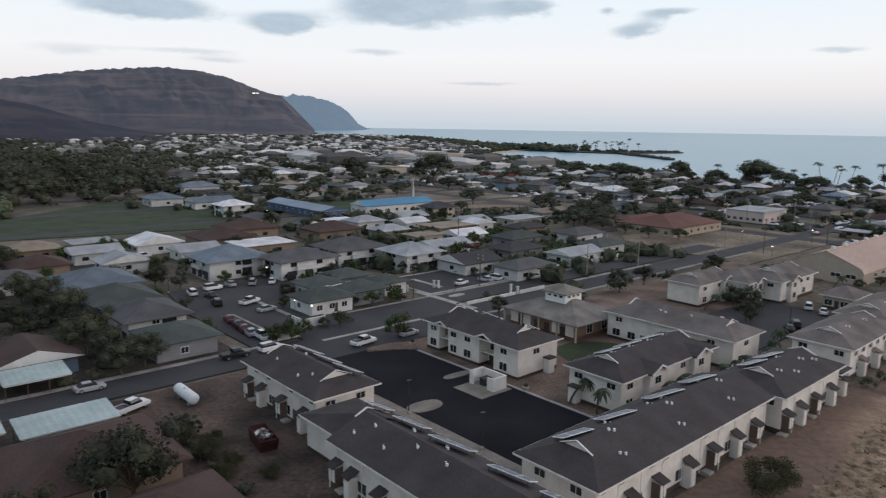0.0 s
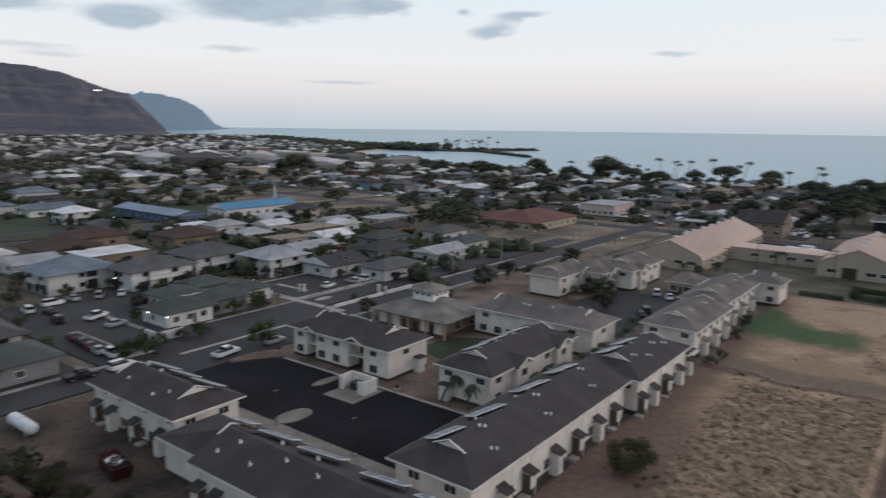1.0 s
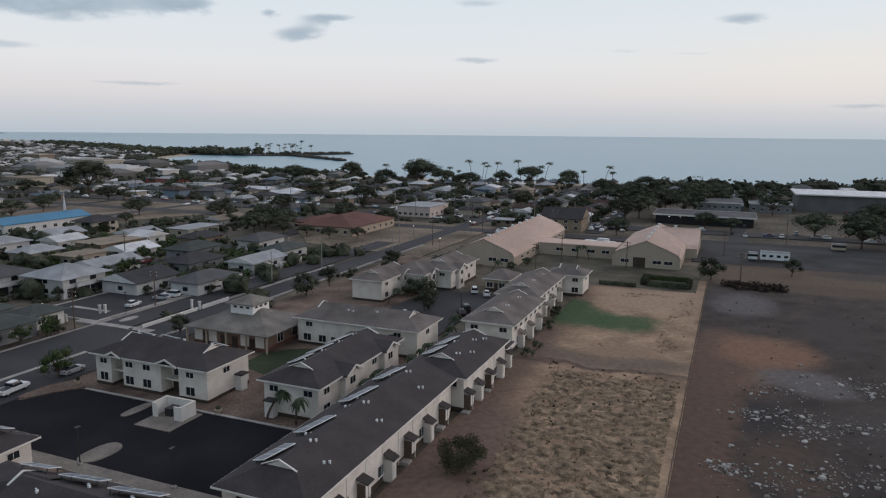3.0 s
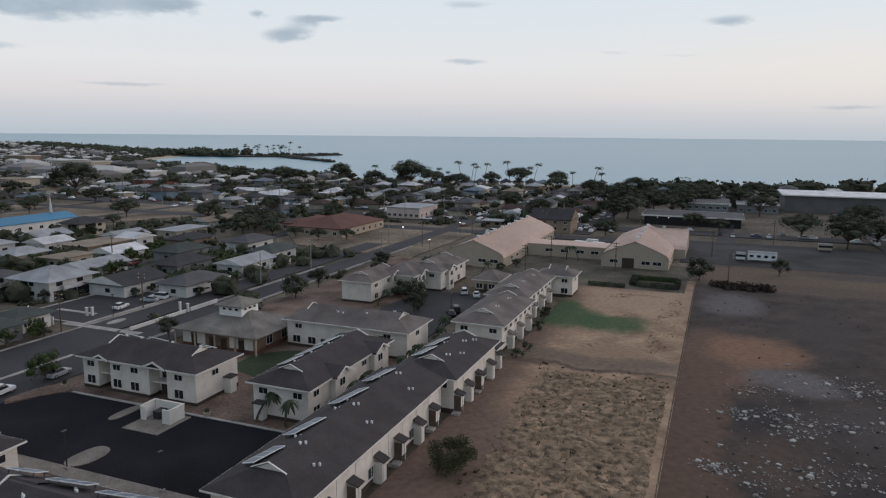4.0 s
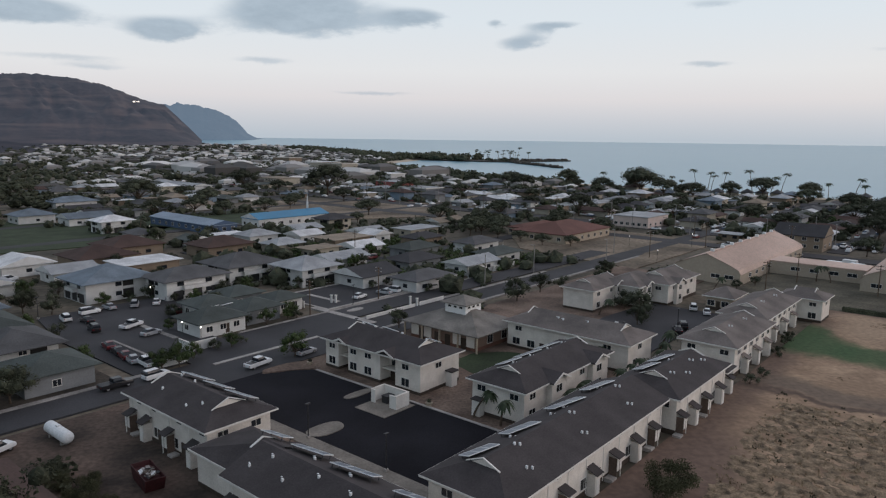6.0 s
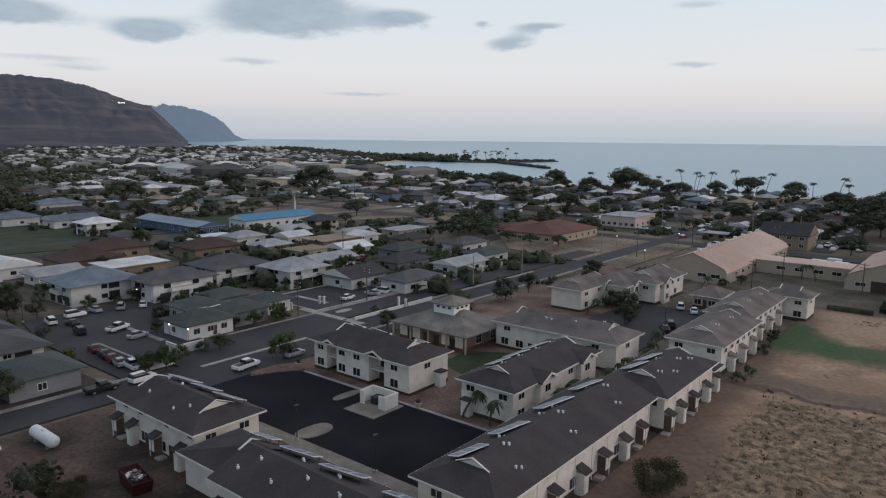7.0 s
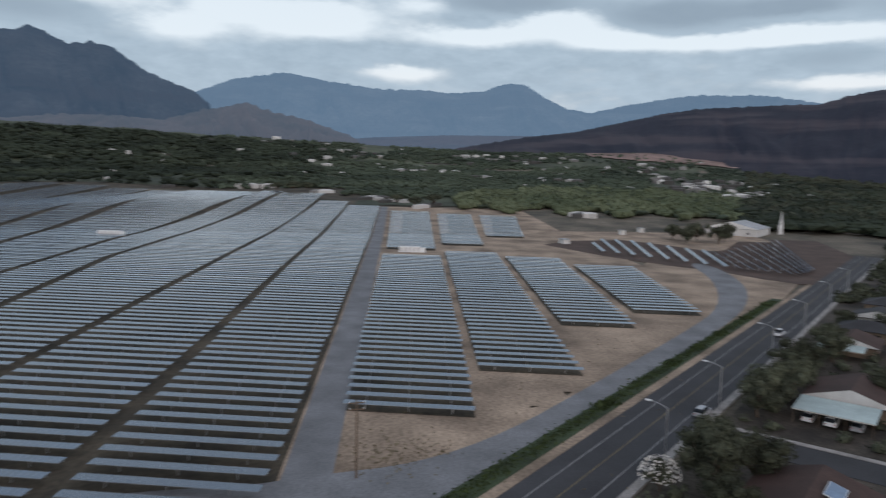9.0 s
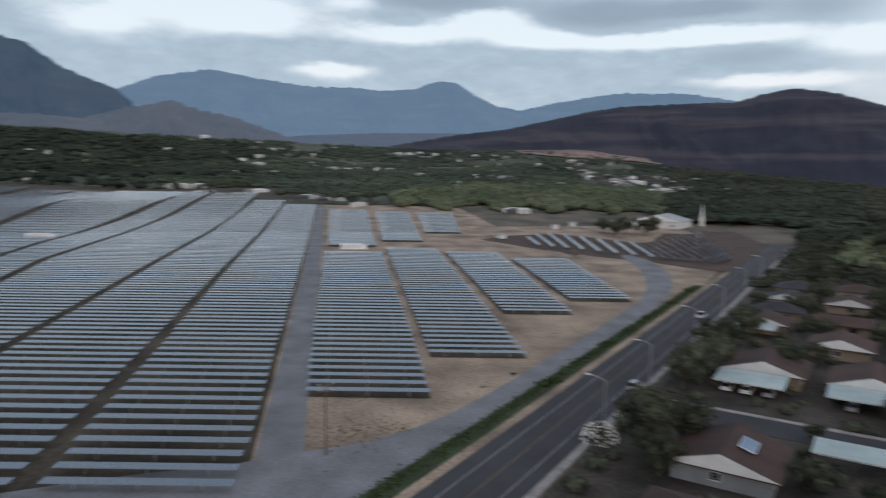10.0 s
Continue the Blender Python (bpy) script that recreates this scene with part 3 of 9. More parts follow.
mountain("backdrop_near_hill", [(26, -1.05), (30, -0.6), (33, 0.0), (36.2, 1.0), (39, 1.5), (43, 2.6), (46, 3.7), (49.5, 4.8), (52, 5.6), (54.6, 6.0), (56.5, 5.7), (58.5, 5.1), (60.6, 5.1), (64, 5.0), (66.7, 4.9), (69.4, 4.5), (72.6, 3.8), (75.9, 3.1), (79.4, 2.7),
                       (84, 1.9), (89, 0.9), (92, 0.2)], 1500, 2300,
         haze_material("near_hill_slope", (0.012, 0.011, 0.015), (0.020, 0.018, 0.022), (0.062, 0.048, 0.048), (0.034, 0.045, 0.080), 0.28, 0.008, 0.03), "dark hill rising behind the houses", foot=-4, rough=0.08, seed=31, gully=5)
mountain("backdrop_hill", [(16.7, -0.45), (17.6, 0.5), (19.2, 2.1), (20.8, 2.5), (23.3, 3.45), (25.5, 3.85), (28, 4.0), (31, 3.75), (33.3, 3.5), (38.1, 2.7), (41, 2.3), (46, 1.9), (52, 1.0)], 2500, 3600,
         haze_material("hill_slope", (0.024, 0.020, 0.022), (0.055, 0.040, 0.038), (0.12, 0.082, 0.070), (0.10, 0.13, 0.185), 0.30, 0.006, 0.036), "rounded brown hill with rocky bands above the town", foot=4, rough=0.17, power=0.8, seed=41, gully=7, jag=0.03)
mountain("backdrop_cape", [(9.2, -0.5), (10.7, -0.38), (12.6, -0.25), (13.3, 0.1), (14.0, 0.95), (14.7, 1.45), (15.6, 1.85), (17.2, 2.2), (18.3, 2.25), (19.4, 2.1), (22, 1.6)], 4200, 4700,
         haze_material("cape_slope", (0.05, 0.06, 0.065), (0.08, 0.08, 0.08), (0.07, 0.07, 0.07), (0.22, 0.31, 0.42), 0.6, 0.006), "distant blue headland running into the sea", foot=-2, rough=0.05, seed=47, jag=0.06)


def sheet(name, x0, x1, y0, y1, step, lift, material, label, category, a_most=1e9):
    """A piece of ground cover on the slope of the ground, in world metres."""
    bm = bmesh.new()
    nx, ny = max(1, round((x1 - x0) / step)), max(1, round((y1 - y0) / step))
    g = [[bm.verts.new((x := x0 + (x1 - x0) * i / nx, y := y0 + (y1 - y0) * j / ny, ground_z(x, y) + lift)) for j in range(ny + 1)] for i in range(nx + 1)]
    for i in range(nx):
        for j in range(ny):
            if grid(g[i + 1][j + 1].co.x, g[i + 1][j + 1].co.y)[0] < a_most:
                bm.faces.new((g[i][j], g[i + 1][j], g[i + 1][j + 1], g[i][j + 1]))
    bmesh.ops.delete(bm, geom=[v for v in bm.verts if not v.link_faces], context="VERTS")
    return structure(part(name, bm, material), label, category)


def slab(name, pts, top, material, label, category, world=False):
    """A flat piece of ground cover over (a, b) corners."""
    bm = bmesh.new()
    p = list(pts) if world else [spot(a, b) for a, b in pts]
    if sum(x0 * y1 - x1 * y0 for (x0, y0), (x1, y1) in zip(p, p[1:] + p[:1])) < 0:
        p = p[::-1]
    prism(bm, p, -0.6, top)
    return structure(part(name, bm, material), label, category)


def rounded(pts, times=3):
    """Cuts the corners of an outline until it runs smoothly."""
    for _ in range(times):
        pts = [q for (x0, y0), (x1, y1) in zip(pts, pts[1:] + pts[:1]) for q in ((x0 * 0.75 + x1 * 0.25, y0 * 0.75 + y1 * 0.25), (x0 * 0.25 + x1 * 0.75, y0 * 0.25 + y1 * 0.75))]
    return pts


def rect(a0, a1, b0, b1):
    return [(a0, b0), (a1, b0), (a1, b1), (a0, b1)]


def blob(a, b, ra, rb, n=40, seed=0, wob=0.22):
    """An uneven patch's outline."""
    return [(a + ra * math.cos(t) * (1 + wob * noise.noise(Vector((math.cos(t) * 1.7, math.sin(t) * 1.7, seed * 5.1)))),
             b + rb * math.sin(t) * (1 + wob * noise.noise(Vector((math.cos(t) * 1.7, math.sin(t) * 1.7, seed * 5.1 + 2)))))
            for t in (2 * math.pi * i / n for i in range(n))]


def skew(b):
    return -0.027 * (b - 68)


def strip(a0, a1, b0, b1):
    return [(a0 + skew(b0), b0), (a1 + skew(b0), b0), (a1 + skew(b1), b1), (a0 + skew(b1), b1)]


# weedy soil, its colour darkened for the shade between solar rows
FARM_SOIL_SHADE = mat("farm_soil_shade", (0.034, 0.030, 0.022), 0.95, 0.35, 0.06, 1.0, 0.4, tint=(0.068, 0.055, 0.038))
VALLEY = mat("valley_grass", (0.034, 0.046, 0.032), 0.95, 0.3, 0.006, 0.05, 0.3, tint=(0.072, 0.082, 0.052))
sheet("ground_valley", -2405, -885, -2000, 2000, 40, 0.3, VALLEY, "green valley floor under the scrub", "ground")
sheet("ground_valley_near", -885, -655, -40, 900, 24, 0.3, VALLEY, "green valley floor under the scrub", "ground")


def bare_plain():
    """Pale bare field high on the slope, between arcs about the plan's origin."""
    bm = bmesh.new()
    rows = []
    for i in range(31):
        az = 63.2 + 11.8 * i / 30
        w = math.sin(math.pi * i / 30) ** 0.4
        row = []
        for k in range(6):
            d = 1793 - (k / 5) * (150 * w + 20 * noise.noise(Vector((az * 0.7, 3, 0))) + 12)
            x, y = -d * math.sin(radians(az)), d * math.cos(radians(az))
            row.append(bm.verts.new((x, y, ground_z(x, y) + 2.5)))
        rows.append(row)
    for r0, r1 in zip(rows, rows[1:]):
        for k in range(5):
            bm.faces.new((r0[k], r0[k + 1], r1[k + 1], r1[k]))
    return structure(part("ground_plain", bm, mat("bare_plain", (0.20, 0.135, 0.115), 0.95, 0.25, 0.008, 0.1, 0.2, tint=(0.27, 0.19, 0.165))), "pale bare field high on the valley slope", "ground")


bare_plain()
sheet("ground_farm", -900, -58, -640, -15.5, 12, 0.0, FARM_SOIL_SHADE, "dry weedy soil, its colour darkened for the shade of the solar rows", "ground")
sheet("ground_sand", -640, -70, -15.5, 112, 8, 0.02, SAND, "pale sandy soil round the solar rows", "ground", -53)
slab("ground_verge", [(-62, 46), (-49, 62), (-53, 260), (-60, 330), (-130, 330), (-100, 230), (-68, 170), (-58, 110), (-70, 75)], 0.03, SAND, "pale sandy verge with dry weeds", "ground")
sheet("road_farm", -640, -76, -15.0, -8.2, 8, 0.06, GRAVEL, "grey gravel service road between the solar blocks", "road")
slab("road_gravel", rounded([(-82, 14), (-50.5, 43), (-50.5, 66), (-52, 120), (-54, 180), (-57.5, 232), (-72, 283), (-100, 330), (-112, 330), (-84, 283), (-64, 225), (-60.5, 180), (-58, 120), (-57, 90), (-60, 72), (-68, 60), (-73, 51), (-80, 44), (-95, 22)], 2),
     0.10, GRAVEL, "grey gravel track beside the main road", "road")
slab("pavement_main", strip(-47.4, -45.6, -260, 300), 0.12, SAND, "dusty pale shoulder along the main road", "pavement")
slab("road_main", strip(-45.6, -33.4, -260, 430), 0.07, ASPHALT, "dark two-lane asphalt main road", "road")
slab("road_line_west", strip(-42.9, -42.75, -260, 430), 0.085, MARK, "white edge line of the main road", "road line")
slab("road_line_centre", strip(-39.6, -39.45, -260, 430), 0.085, YELLOW, "worn yellow centre line of the main road", "road line")
slab("road_line_east", strip(-35.9, -35.75, -260, 430), 0.085, MARK, "white edge line of the main road", "road line")
slab("pavement_east", strip(-33.4, -32.0, -260, 430), 0.10, OLD_CONCRETE, "narrow concrete path by the house fences", "pavement")
slab("road_side", rect(-34, 246, 108.5, 116.5), 0.05, ASPHALT, "dark asphalt side street", "road")
slab("road_lane", rect(58, 140, 103.2, 108.5), 0.045, ASPHALT, "asphalt forecourt lane with parked cars", "road")
slab("pavement_side", rect(-30, 58, 116.5, 117.8), 0.14, OLD_CONCRETE, "pale concrete kerb path along the side street", "pavement")
slab("pavement_side_east", rect(110, 190, 116.5, 117.8), 0.14, OLD_CONCRETE, "pale concrete kerb path along the side street", "pavement")
slab("pavement_median", rect(68.5, 93.4, 112.8, 113.7), 0.16, CONCRETE, "pale concrete strip between street and parking", "pavement")
slab("road_parking", rect(66, 108.2, 116.5, 119.4), 0.052, ASPHALT, "dark asphalt parking beside the side street", "road")
slab("pavement_side_south", rect(96, 240, 107.4, 108.5), 0.14, OLD_CONCRETE, "pale concrete kerb path along the side street", "pavement")
slab("road_upper", rect(70, 240, 119.4, 127.5), 0.055, ASPHALT, "asphalt car lane with a pale kerb", "road")
slab("pavement_upper", rect(84, 170, 127.5, 128.3), 0.15, OLD_CONCRETE, "pale kerb", "pavement")
slab("pavement_walk", rect(108.2, 110.0, 112.4, 127.5), 0.15, CONCRETE, "pale concrete walk at the car park's end", "pavement")
slab("pavement_walk_upper", rect(108.2, 110.0, 128.3, 134), 0.15, CONCRETE, "pale concrete walk at the car park's end", "pavement")
slab("pavement_lamp_island", blob(114.6, 124.6, 2.6, 1.1, 20, 4, 0.05), 0.17, CONCRETE, "pale kerbed island in the car park", "kerb")
slab("road_car_park", [(56, 118.4), (79, 118.4), (79, 150), (92, 150), (92, 172), (60, 172), (56, 150)], 0.04, ASPHALT, "asphalt residents' car park", "road")
slab("road_car_park_upper", rect(110.6, 140, 130, 150), 0.035, ASPHALT, "empty asphalt car park with pale kerbs", "road")
for i, (a0, a1, b0, b1) in enumerate(((110.0, 140.8, 129.2, 130), (110.0, 140.8, 150, 150.8), (110.0, 110.6, 130, 150), (140, 140.8, 130, 150), (117, 118.2, 134, 146))):
    slab("kerb_car_park", rect(a0, a1, b0, b1), 0.15, CONCRETE, "pale concrete kerb of the car park", "kerb")
slab("ground_yard", rect(24, 53, 62, 107), 0.0, mat("dark_yard", (0.048, 0.037, 0.030), 0.95, 0.35, 0.12, 1.5, 0.4, tint=(0.092, 0.064, 0.050)), "dark reddish yard behind the blocks", "ground")
slab("ground_gardens", [(-31.5, 50), (24, 50), (24, 108), (53, 117.8), (53, 200), (31, 262), (31, 440), (-41, 440), (-38, 262), (-31.5, 117.8)], -0.02, mat("dark_garden_soil", (0.036, 0.031, 0.026), 0.95, 0.35, 0.1, 1.2, 0.4, tint=(0.062, 0.052, 0.041)), "dark trodden soil of the roadside gardens", "ground")
slab("kerb_bays", rect(62.9, 63.5, 120.5, 142), 0.16, OLD_CONCRETE, "pale kerb between parking bays", "kerb")
slab("kerb_bays_upper", rect(72.2, 73.4, 134, 150), 0.16, OLD_CONCRETE, "pale kerb between parking bays", "kerb")
slab("ground_court", rect(53, 128, 50, 103), 0.0, SOIL, "reddish bare earth round the apartment blocks", "ground")
slab("road_court", [(60, 46), (79.0, 46), (79.0, 97.6), (76.5, 99.6), (71.6, 102.2), (71.0, 108.6), (58, 108.6), (58, 96), (60, 88)], 0.04, FRESH, "freshly laid black asphalt court", "road")
slab("pavement_court", rect(57.7, 60.0, 46, 88), 0.12, PATH_STONE, "pale concrete path along the court", "pavement")
slab("pavement_corner", rounded([(79, 97.7), (80.5, 98.2), (81.2, 103.4), (72.4, 104.2), (71.8, 102.3), (76.6, 99.7)], 2), 0.15, SOIL, "rounded earth corner inside a kerb by the court", "kerb")
slab("kerb_court", rect(79.0, 79.5, 46, 97), 0.16, CONCRETE, "concrete kerb of the court", "kerb")
slab("pavement_island", rounded([(60.0, 74.0), (65.6, 73.6), (66.4, 77.2), (60.0, 77.6)], 3), 0.16, PATH_STONE, "rounded concrete island in the court", "kerb")
slab("pavement_island_far", rounded([(73.0, 81.6), (79.0, 81.5), (79.0, 83.3), (73.0, 83.5)], 2), 0.16, PATH_STONE, "rounded concrete island in the court", "kerb")
slab("pavement_pad", rect(71.5, 78.4, 72.1, 78.6), 0.14, PATH_STONE, "concrete pad of the bin store", "pavement")
DULL_LOT = mat("dull_lot", (0.125, 0.10, 0.072), 0.95, 0.35, 0.05, 0.7, 0.4, tint=(0.20, 0.16, 0.118))
slab("lawn_hall", blob(104, 74, 8, 8, 40, 3), 0.03, LAWN, "short green lawn by the hall", "lawn")
slab("road_inner", [(128, 56), (172, 56), (172, 74), (150, 76), (128, 74)], 0.04, ASPHALT, "asphalt yard between the apartment blocks", "road")
slab("ground_soil_inner", rect(134, 216, 74, 104), 0.01, SOIL, "reddish bare earth round the apartment blocks", "ground")
FIELD = patchwork("dry_field", (0.225, 0.158, 0.105), (0.325, 0.24, 0.16), (
    (186, 20, 15, 15, (0.33, 0.25, 0.17), 0.4), (203, 24, 9, 18, (0.20, 0.14, 0.105), 0.4), (120, 37.5, 95, 5.5, (0.135, 0.098, 0.076), 0.5), (66, 33, 40, 9, (0.14, 0.10, 0.078), 0.4),
    (129.5, 22, 4.0, 22, (0.145, 0.115, 0.088), 0.5), (124.6, 20, 1.1, 20, (0.095, 0.07, 0.054), 0.6), (137, 18, 5, 7, (0.25, 0.18, 0.12), 0.6),
    (159, 33, 10, 9, (0.038, 0.088, 0.034), 0.3), (158, 22, 6, 9, (0.042, 0.090, 0.036), 0.35), (169, 37, 7, 5, (0.045, 0.088, 0.036), 0.35)), 1.0)
slab("ground_field", rect(30, 214, 5.62, 37), 0.0, FIELD, "dry straw-coloured grass field with bare earth and a fresh green patch", "field")
WASTE = patchwork("rough_wasteland", (0.033, 0.028, 0.026), (0.055, 0.046, 0.042), (
    (226, -20, 19, 40, (0.115, 0.088, 0.062), 0.35), (215, -30, 5, 30, (0.085, 0.065, 0.05), 0.5), (238, -42, 4.5, 17, (0.055, 0.05, 0.048), 0.5),
    (140, -1, 20, 8, (0.155, 0.098, 0.068), 0.4), (100, 2.2, 56, 5.0, (0.105, 0.070, 0.050), 0.35), (147, -8, 11, 9, (0.20, 0.12, 0.076), 0.4), (96, -9, 9, 5, (0.075, 0.056, 0.044), 0.5), (112, -7, 7, 4, (0.030, 0.028, 0.029), 0.5), (84, -22, 10, 8, (0.028, 0.025, 0.026), 0.5), (76, -6, 9, 4, (0.033, 0.029, 0.027), 0.5),
    (188, -3, 13, 6.5, (0.11, 0.105, 0.105), 0.4), (131, -13, 5.5, 8, (0.125, 0.12, 0.118), 0.4), (112, -24, 9, 9, (0.06, 0.055, 0.052), 0.6), (168, -22, 16, 6, (0.05, 0.044, 0.042), 0.6)), 0.9)
slab("ground_wasteland", [(20, 5.6), (250, 5.6), (250, -75), (190, -140), (20, -140)], 0.0, WASTE, "dark rough wasteland with orange dirt and pale gravel", "ground")
slab("road_depot", rect(247, 300, -75, 12), 0.04, mat("depot_asphalt", (0.022, 0.023, 0.026), 0.9, 0.3, 0.08, 1.5, 0.2, tint=(0.040, 0.041, 0.044)), "dark asphalt depot yard", "road")
slab("road_sea", rect(282, 292, -200, 420), 0.05, ASPHALT, "asphalt road along the warehouses", "road")
slab("lawn_left", [(30, 284), (120, 268), (165, 300), (110, 390), (40, 330)], 0.02, LAWN, "wide green playing field", "lawn")
slab("lawn_church", rect(150, 235, 284, 345), 0.02, LAWN, "green lawn by the blue-roofed church", "lawn")
slab("ground_red_lot", [(215, 98), (300, 98), (300, 150), (262, 180), (225, 150)], 0.02, DULL_LOT, "bare pale lot by the red-roofed hall", "ground")
slab("ground_brown_lot", [(238, 268), (300, 240), (340, 300), (290, 380), (235, 350)], 0.02, DULL_LOT, "bare brown lot", "ground")
slab("lawn_warehouse", rect(196, 238, 8, 62), 0.015, mat("dull_grass", (0.062, 0.06, 0.042), 0.95, 0.35, 0.1, 1.5, 0.5, tint=(0.095, 0.085, 0.062)), "dull green grass in front of the warehouses", "lawn")
sheet("ground_dry_far", -470, -372, 112, 240, 12, 0.03, SAND, "pale dry ground beyond the small solar field", "ground")
slab("road_highway", rect(318, 332, -300, 900), 0.06, ASPHALT, "coast highway", "road")


def make_beach():
    bm = bmesh.new()
    prev = None
    for i in range(140):
        b = -700 + i * 16
        c = line(COAST, b)
        wv = 4 * noise.noise(Vector((b * 0.02, 0, 0)))
        row = []
        for off, z in ((-34 + wv, 0.05), (-20, -0.1), (14, -1.9)):
            x, y = spot(c + off, b)
            row.append(bm.verts.new((x, y, z + 0.06)))
        if prev:
            for k in range(2):
                bm.faces.new((prev[k], prev[k + 1], row[k + 1], row[k]))
        prev = row
    structure(part("beach", bm, BEACH), "pale sand beach along the bay", "beach")


make_beach()
HEADLAND = mat("headland_rock", (0.07, 0.065, 0.055), 0.95, 0.3, 0.05, 0.5)
for label, outline in (("low wooded headland that shelters the bay", [(960, 930), (1000, 870), (1018, 800), (1032, 748), (1052, 722), (1100, 712), (1160, 700), (1215, 690), (1224, 700), (1170, 742), (1120, 790), (1120, 900), (1080, 960)]),
                       ("low dark rock arm in the bay", [(1062, 730), (1044, 722), (980, 632), (940, 574), (908, 540), (918, 532), (956, 566), (1000, 628), (1060, 704)])):
    bm = bmesh.new()
    pts = [spot(a + 5 * noise.noise(Vector((a * 0.04, b * 0.04, 1))), b + 5 * noise.noise(Vector((a * 0.04, b * 0.04, 6)))) for a, b in rounded(outline, 2)]
    if sum(x0 * y1 - x1 * y0 for (x0, y0), (x1, y1) in zip(pts, pts[1:] + pts[:1])) < 0:
        pts = pts[::-1]
    prism(bm, pts, -6, 0.7)
    structure(part("headland", bm, HEADLAND), label, "headland")

# ---- apartment blocks ----


DOOR_BROWN = mat("brown_paint", (0.105, 0.075, 0.058), 0.8, 0.2, 0.5, 5, 0.1)


def lean_roof(u, y, d, half, reach, low, high):
    """A thin lean-to roof against a wall at y, falling outwards."""
    bm = bmesh.new()
    pts = [(u - half, y, high), (u + half, y, high), (u + half, y + d * reach, low), (u - half, y + d * reach, low)]
    lo, hi = [bm.verts.new(p) for p in pts], [bm.verts.new((p[0], p[1], p[2] + 0.12)) for p in pts]
    for ids in (lo, hi, *((lo[i], lo[(i + 1) % 4], hi[(i + 1) % 4], hi[i]) for i in range(4))):
        bm.faces.new(ids)
    return bm


def apartment(a0, a1, b0, b1, along, roof, wall, label, eave=5.3, pitch=21, gablet=0.34, upper=(), lower=(), closets=(), booths=(), slots=(), bays=(), vents=(), doors=(), over=0.75, kind="hip", category="apartment block"):
    """A two-storey block over the eaves' rectangle; along: which way its ridge runs. Fronts: 's' is local -y, 'n' local +y, 'w' -x, 'e' +x;
    along a, local y is b; along b, local x is b and local y is -a."""
    la, lb = a1 - a0, b1 - b0
    m = place((a0 + a1) / 2, (b0 + b1) / 2, 0 if along == "a" else 90, 0)
    lx, ly = (la, lb) if along == "a" else (lb, la)
    th = empty("apartment_block", m, label, category, "apartment blocks")
    hx, hy = lx / 2 - over, ly / 2 - over
    gaps = sorted((b[1] - b[2] / 2, b[1] + b[2] / 2) for b in bays if b[3] < 0)
    deep = 2.3 if gaps else 0.0
    part("wall", boxes((-hx, hx, -hy, hy - deep, -0.4, eave + 0.02)), wall, th)
    part("plinth", boxes((-hx - 0.03, hx + 0.03, -hy - 0.03, hy - deep + 0.03, -0.4, 0.55)), PLINTH, th, "dark brown base course")
    edges = [-hx] + [e for g in gaps for e in g] + [hx]
    for x0, x1 in zip(edges[::2], edges[1::2]) if gaps else ():
        part("front_bay", boxes((x0, x1, hy - deep, hy, -0.4, eave + 0.015)), wall, th)
        part("plinth", boxes((x0 - 0.03, x1 + 0.03, hy - deep + 0.04, hy + 0.03, -0.4, 0.5)), PLINTH, th)
    for x0, x1 in gaps:
        part("balcony", boxes((x0, x1, hy - deep, hy - 0.5, 2.55, 2.75)), wall, th)
        part("entry", boxes((x0 + 0.3, x1 - 0.3, hy - deep - 0.02, hy - deep + 0.04, 0.0, 2.3)), PLINTH, th, "dark recessed entry")
        part("balcony_door", boxes((x0 + 0.6, x1 - 0.6, hy - deep - 0.02, hy - deep + 0.04, 2.8, 4.8)), GLASS, th, "dark glazed balcony door")
    part("roof", roof_mesh(lx, ly, eave, pitch, kind, gablet=gablet), [roof, wall] if kind in ("gable", "half") else roof, th)
    fa = bmesh.new()
    t = 0.05
    for s in ((-lx / 2 - t, lx / 2 + t, -ly / 2 - t, -ly / 2 - 0.003), (-lx / 2 - t, lx / 2 + t, ly / 2 + 0.003, ly / 2 + t), (-lx / 2 - t, -lx / 2 - 0.003, -ly / 2, ly / 2), (lx / 2 + 0.003, lx / 2 + t, -ly / 2, ly / 2)):
        box(fa, *s, eave - 0.03, eave + 0.2)
    part("fascia", fa, TRIM, th, "pale painted fascia board")
    rise = ly / 2 * math.tan(radians(pitch))
    for s in (-1, 1) if kind == "gable" else ():
        for sy in (-1, 1):
            bm = bmesh.new()
            x0, x1 = s * (lx / 2 + 0.055), s * (lx / 2 + 0.12)
            p = [(sy * (ly / 2 + 0.05), eave + 0.02), (0, eave + rise + 0.04), (0, eave + rise + 0.28), (sy * (ly / 2 + 0.05), eave + 0.26)]
            lo, hi = [bm.verts.new((x0, *q)) for q in p], [bm.verts.new((x1, *q)) for q in p]
            for f in (lo, hi, *((lo[i], lo[(i + 1) % 4], hi[(i + 1) % 4], hi[i]) for i in range(4))):
                bm.faces.new(f)
            part("barge_board", bm, TRIM, th, "white rake board along the gable")
